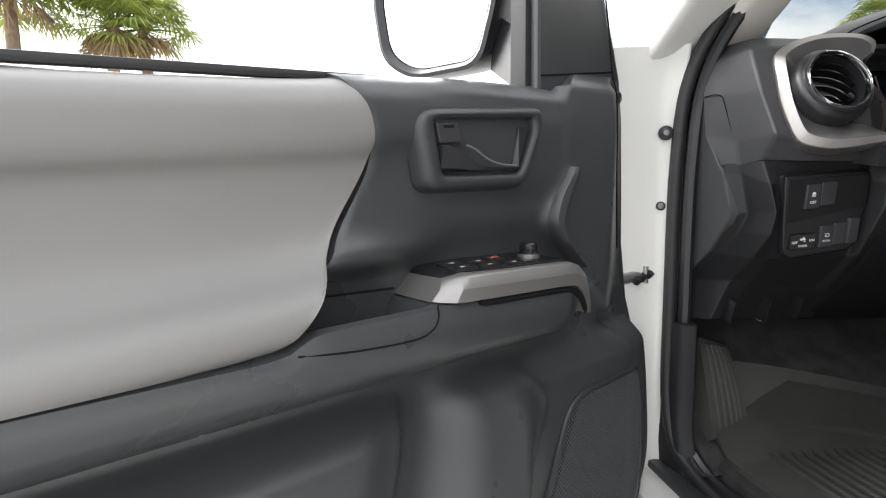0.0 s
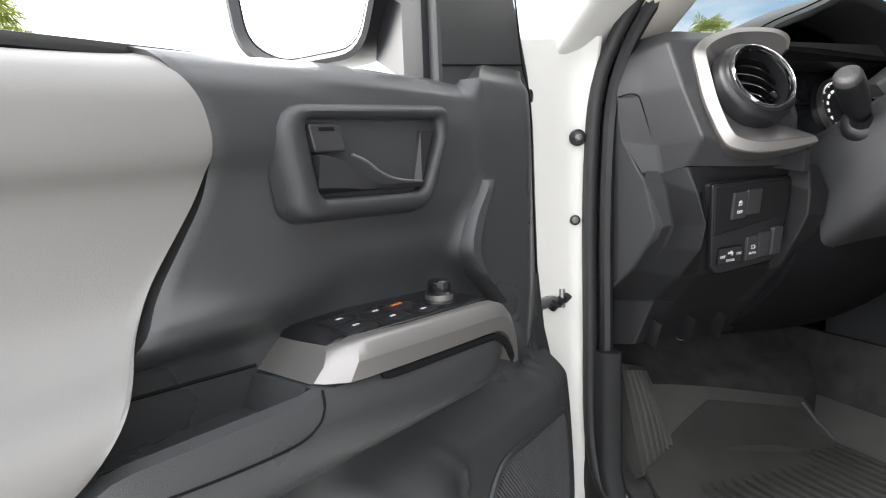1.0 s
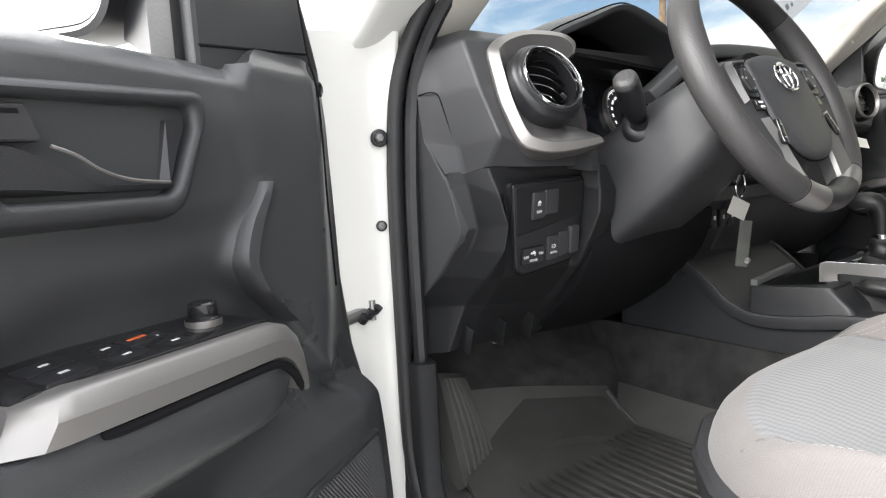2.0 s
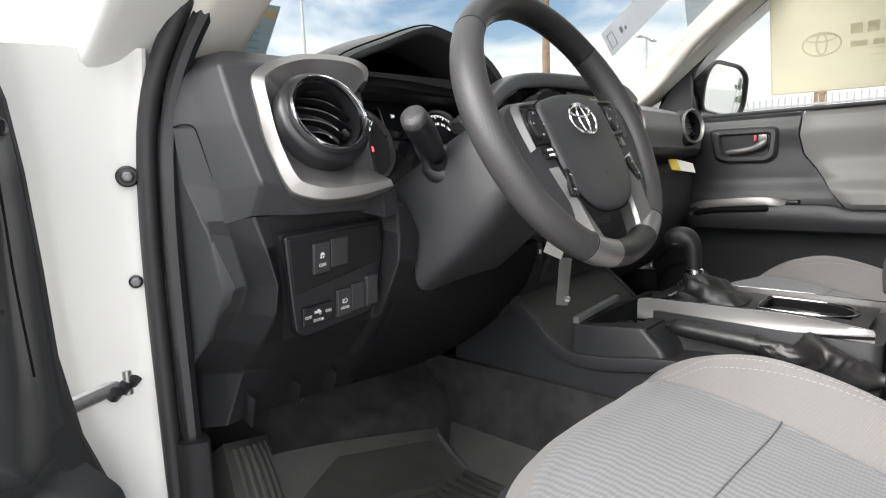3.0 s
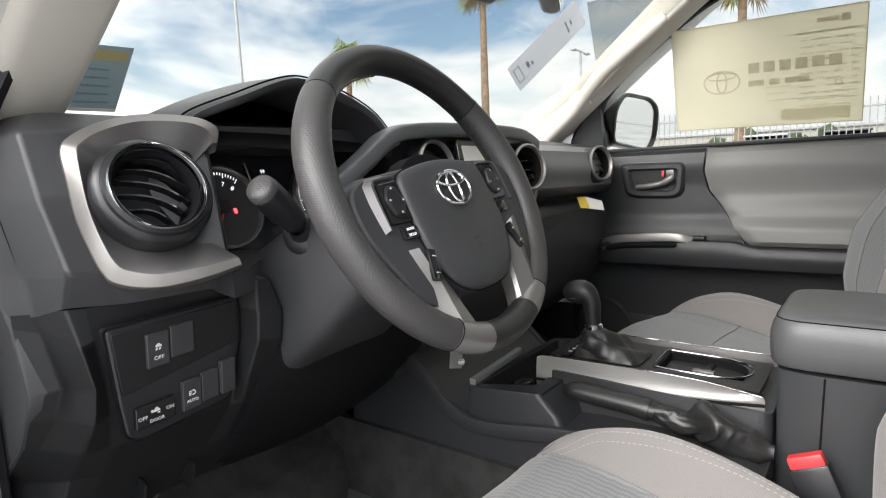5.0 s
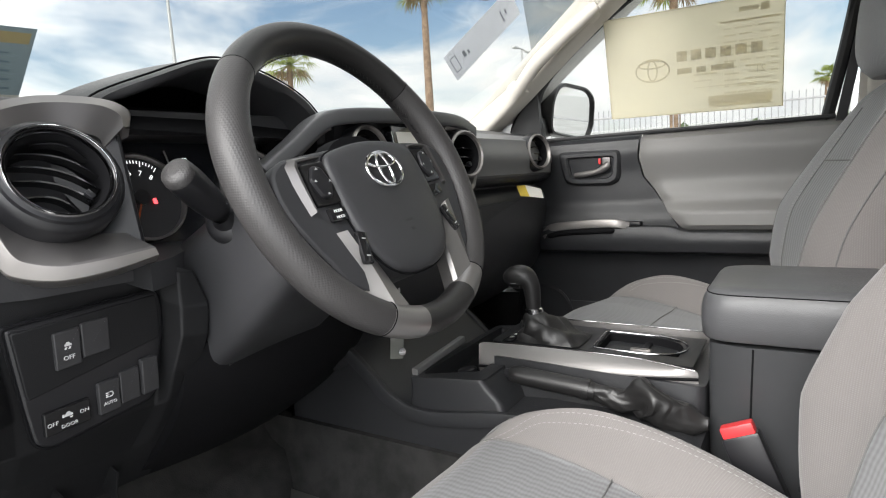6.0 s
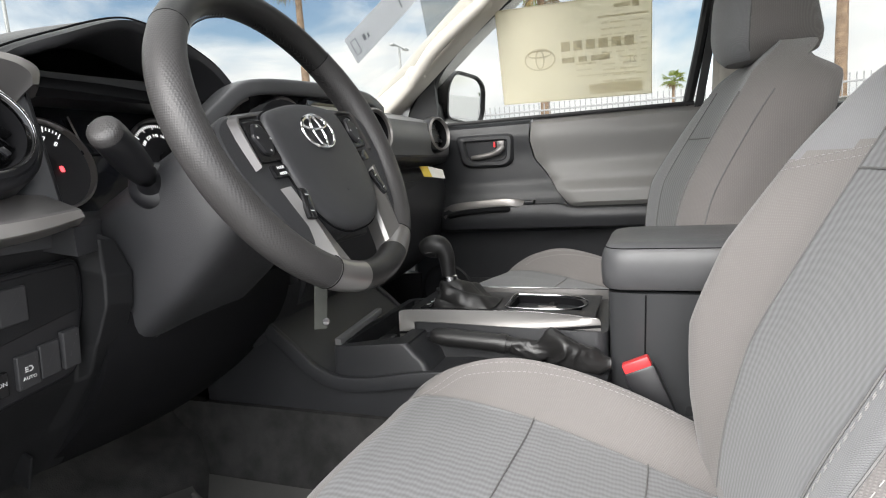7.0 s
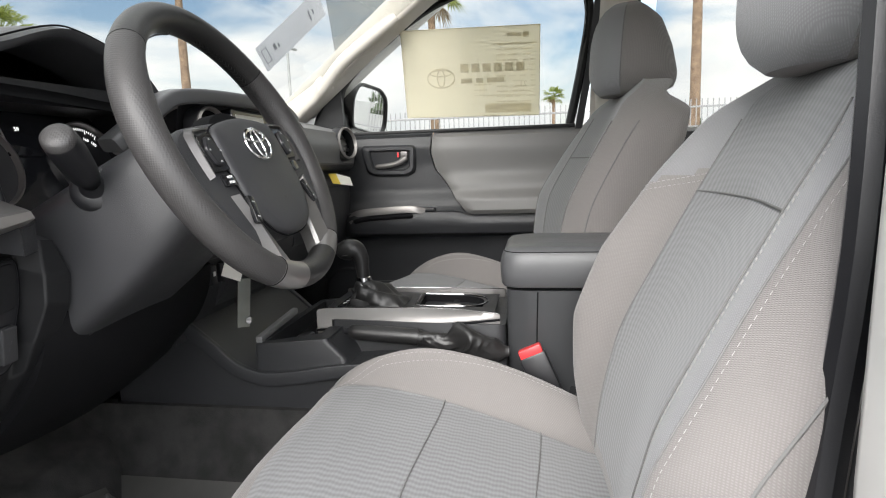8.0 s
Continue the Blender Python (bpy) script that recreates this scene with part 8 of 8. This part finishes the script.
STICKER = thin_paper("thin_window_paper", (0.92, 0.885, 0.755))
FADED = thin_paper("faded_print", (0.82, 0.785, 0.665))
PALE_PRINT = thin_paper("pale_print", (0.875, 0.84, 0.715))
sticker = thing("window_sticker", "pale paper price sheet stuck inside the side window", "paper sheet", (0.74, -0.12, 1.30))
A, B, C_ = Vector((0.686, 0.077, 1.546)), Vector((0.686, -0.330, 1.538)), Vector((0.762, 0.083, 1.300))
ST = basis((A + B + C_ + (B + C_ - A)) / 4, B - A, (B - A).cross(A - C_))
SW_, SH = (B - A).length, (C_ - A).length


def on_sheet(poly, z, mat, name="print_bar"):
    return part(name, slab([(p[0], p[1]) for p in poly], z, z + 0.0003, ST), mat, sticker)


def rect(x0, y0, x1, y1):
    return [(x0, y0), (x1, y0), (x1, y1), (x0, y1)]


part("paper", slab(rect(-SW_ / 2, -SH / 2, SW_ / 2, SH / 2), -0.0006, 0.0, ST), STICKER, sticker, "pale yellowed paper")
bx_ = bmesh.new()
for x0, y0, x1, y1 in ((-0.5, 0.488, 0.5, 0.5), (-0.5, -0.5, 0.5, -0.49), (-0.5, -0.5, -0.494, 0.5), (0.494, -0.5, 0.5, 0.5)):
    slab(rect(x0 * SW_, y0 * SH, x1 * SW_, y1 * SH), 0.0001, 0.0004, ST, 0, bx_)
part("sheet_border", bx_, FADED, sticker)
rn = random.Random(3)
fine = bmesh.new()
for k in range(12):
    y = 0.30 - 0.058 * k
    x = 0.19
    while x < 0.46:
        w = rn.uniform(0.02, 0.09)
        slab(rect(x * SW_, y * SH, min(x + w, 0.47) * SW_, (y + 0.014) * SH), 0.0001, 0.0004, ST, 0, fine)
        x += w + rn.uniform(0.01, 0.05)
part("small_print", fine, PALE_PRINT, sticker)
for q in ((0.17, 0.30, 0.48, 0.318), (0.02, -0.14, 0.15, -0.125), (0.02, -0.20, 0.12, -0.187), (0.02, -0.26, 0.40, -0.252), (0.10, -0.46, 0.44, -0.35)):
    on_sheet(rect(q[0] * SW_, q[1] * SH, q[2] * SW_, q[3] * SH), 0.0002, PALE_PRINT)
# brand marks kept as plain shapes
mk = bmesh.new()
for rx, ry, cx_, cy_ in ((0.043, 0.030, 0, 0), (0.013, 0.027, 0, 0), (0.034, 0.011, 0, 0.015)):
    ring = [(cx_ + rx * math.cos(2 * math.pi * k / 40), cy_ + ry * math.sin(2 * math.pi * k / 40)) for k in range(40)]
    ring2 = [(cx_ + (rx - 0.004) * math.cos(2 * math.pi * k / 40), cy_ + (ry - 0.004) * math.sin(2 * math.pi * k / 40)) for k in range(40)]
    frame_slab(ring, ring2, 0.0001, 0.0005, ST @ pose(-0.090, -0.012, 0), mk)
part("oval_mark", mk, FADED, sticker)
for k in range(6):
    on_sheet(rect(-0.030 + 0.033 * k, 0.003, -0.006 + 0.033 * k, 0.028), 0.0005, FADED, "mark_block")
for k, w in enumerate((0.034, 0.022, 0.050)):
    x0 = -0.030 + (0.0, 0.045, 0.078)[k]
    on_sheet(rect(x0, -0.028, x0 + w, -0.014), 0.0005, FADED, "mark_block")
on_sheet(rect(0.155, 0.096, 0.172, 0.112), 0.0004, FADED, "corner_mark")
on_sheet(rect(0.110, 0.099, 0.150, 0.109), 0.0004, FADED, "corner_mark")
words("21", 0.024, ST @ pose(0.155, -0.035, 0.0006), FADED, sticker, flip=True)

# grey slip on the windscreen, seen from behind
slip = thing("windscreen_slip", "grey paper slip stuck to the windscreen", "paper slip", (0.36, 0.35, 1.45))
SL = basis((0.508, 0.336, 1.528), (0.36, -0.30, 0.45), (-0.3, -0.8, -0.35))
part("paper", slab([(p.x, p.y) for p in rounded([(-0.125, -0.040), (0.125, -0.040), (0.125, 0.040), (-0.125, 0.040)], 0.004, 2)], -0.0004, 0.0, SL), thin_paper("grey_paper", (0.84, 0.85, 0.88)), slip, "grey paper")
pr_ = bmesh.new()
for x0, y0, x1, y1 in ((-0.115, -0.022, -0.095, -0.020), (-0.115, 0.020, -0.095, 0.022), (-0.115, -0.022, -0.113, 0.022), (-0.097, -0.022, -0.095, 0.022), (-0.075, -0.006, -0.066, 0.012), (-0.060, -0.008, -0.054, 0.004), (0.07, -0.02, 0.075, 0.012), (0.085, -0.008, 0.09, 0.006)):
    slab(rect(x0, y0, x1, y1), 0.0001, 0.0004, SL, 0, pr_)
part("print_bars", pr_, material("slip_print", (0.30, 0.31, 0.34), 0.8, 0, 0.1, 9), slip)

# blue notice sheet low on the windscreen before the driver
notice = thing("notice_sheet", "blue printed notice sheet behind the windscreen", "paper sheet", (-0.52, 0.55, 1.33))
NM = basis((-0.535, 0.55, 1.372), (1, 0.02, 0.02), (0.05, -0.85, -0.35))
part("paper", slab([(-0.085, -0.046), (0.062, -0.048), (0.085, 0.050), (-0.085, 0.046)], -0.0005, 0.0, NM), material("pale_blue_print", (0.36, 0.47, 0.52), 0.7, 0, 0.05, 6), notice)
part("heading_bar", slab([(-0.08, 0.025), (0.074, 0.028), (0.078, 0.043), (-0.08, 0.040)], 0.0001, 0.0004, NM), material("ochre_print", (0.55, 0.45, 0.22), 0.7, 0, 0.05, 6), notice)
for k in range(5):
    part("text_bar", slab([(-0.07, 0.012 - 0.012 * k), (0.05, 0.013 - 0.012 * k), (0.05, 0.0155 - 0.012 * k), (-0.07, 0.0145 - 0.012 * k)], 0.0001, 0.0004, NM), material("dim_blue_print", (0.20, 0.30, 0.36), 0.7, 0, 0.05, 6) if k == 0 else bpy.data.materials["dim_blue_print"], notice)
part("red_bar", slab([(-0.082, -0.040), (-0.055, -0.040), (-0.055, -0.015), (-0.082, -0.015)], 0.0001, 0.0004, NM), RED, notice)
part("white_edge", slab([(-0.084, -0.0475), (0.061, -0.0478), (0.063, -0.043), (-0.084, -0.043)], 0.0001, 0.0004, NM), PAPER, notice)

# yellow-headed tag by the glove box
tagp = thing("hang_tag", "yellow and white paper tag hanging from the dashboard", "paper tag", (0.50, 0.225, 1.12))
TG = basis((0.500, 0.222, 1.124), (0.8, -0.25, -0.16), (-0.35, -0.75, 0.55)) @ Matrix.Scale(0.8, 4)
part("yellow_part", slab([(-0.045, -0.018), (-0.010, -0.020), (-0.010, 0.024), (-0.045, 0.022)], 0, 0.0006, TG), YELLOW, tagp, "yellow printed heading")
part("white_part", slab([(-0.010, -0.020), (0.045, -0.026), (0.050, 0.010), (-0.010, 0.024)], 0, 0.0006, TG), PAPER, tagp)

# inside mirror at the top of the windscreen
rv = thing("inside_mirror", "black inside rear-view mirror", "mirror", (0.05, 0.16, 1.60))
part("mirror_shell", moved(box((0.25, 0.045, 0.065), (0, 0, 0), 0.02, segs=4), pose(0.175, 0.165, 1.580, 12, 4, 22)), SATIN, rv)
part("mirror_glass", moved(box((0.225, 0.004, 0.050), (0, -0.0235, 0), 0.0018), pose(0.175, 0.165, 1.580, 12, 4, 22)), MIRROR, rv, "mirror glass")
part("sensor_pod", moved(box((0.16, 0.12, 0.055), (0, 0, 0), 0.022, segs=4), pose(0.075, 0.245, 1.590, -25, 0, 0)), SATIN, rv, "black sensor pod")
part("mirror_stem", tube([(0.11, 0.21, 1.60), (0.15, 0.18, 1.585)], 0.012, 10), SATIN, rv)

# brake pedal
pedal = thing("brake_pedal", "black rubber brake pedal", "pedal", (-0.43, 0.47, 0.60))
PM_ = basis((-0.322, 0.575, 0.717), (1, 0.05, 0.0), (-0.1, -0.86, 0.50)) @ Matrix.Scale(1.12, 4)
pp = part("pedal_pad", slab([(p.x, p.y) for p in rounded([(-0.036, -0.028), (0.046, -0.028), (0.050, 0.026), (-0.054, 0.028)], [0.010, 0.012, 0.012, 0.008], 4)], -0.012, 0.010, PM_, 0.004), PEDAL, pedal, "ribbed black rubber pad")
part("pad_edge", tube([PM_ @ Vector(p) for p in ((-0.054, 0.026, 0.011), (-0.037, -0.026, 0.011), (-0.028, -0.028, 0.011))], 0.0010, 6), PEDAL, pp, "worn pedal rim")
for k in range(5):
    for j in range(3):
        part("pad_stud", moved(box((0.010, 0.010, 0.004), (-0.026 + 0.015 * k, -0.016 + 0.016 * j, 0.0095), 0.002, segs=1), PM_), PEDAL, pp)
part("pedal_arm", tube([(-0.325, 0.590, 0.71), (-0.322, 0.63, 0.80), (-0.318, 0.67, 0.92)], 0.010, 8), SATIN, pedal)

# ribbed rubber mat in the driver's foot well
mat = thing("floor_mat", "black rubber floor mat with raised ribs", "floor mat", (-0.42, 0.3, 0.475))


def mat_z(y):
    return 0.547 + table([(0.35, 0.0), (0.40, 0.03), (0.49, 0.15), (0.70, 0.40)], y)


part("mat_sheet", sheet(lambda u, v: (-0.655 + 0.440 * u + 0.05 * max(v - 0.75, 0) * (0.5 - u), -0.03 + 0.515 * v - 0.05 * u * step(0.8, 1, v), mat_z(-0.03 + 0.515 * v - 0.05 * u * step(0.8, 1, v)) + 0.003), 14, 40, (0, 0, -0.012)), MAT, mat)
part("mat_rim", tube([(x, y, mat_z(y) + 0.004) for x, y in [(-0.215, -0.02), (-0.215, 0.10), (-0.215, 0.2), (-0.216, 0.30), (-0.218, 0.345), (-0.221, 0.37), (-0.224, 0.40), (-0.228, 0.43)]], 0.005, 8), MAT, mat, "raised mat rim")
rib = finish("mat_rib", box((0.0105, 0.40, 0.012), (0, 0, 0), 0.003, segs=1), MAT)
for k in range(17):
    ob = new("mat_rib", rib)
    ob.parent = mat
    ob.matrix_basis = pose(0.185 - 0.0212 * k, -0.142, 0.079)
part("mat_flange", sheet(lambda u, v: (-0.226 + 0.052 * v, 0.02 + 0.40 * u + 0.06 * u * v, 0.556 + 0.060 * v), 24, 4, (0.004, 0, -0.006)), MAT, mat, "flat grey mat flange")
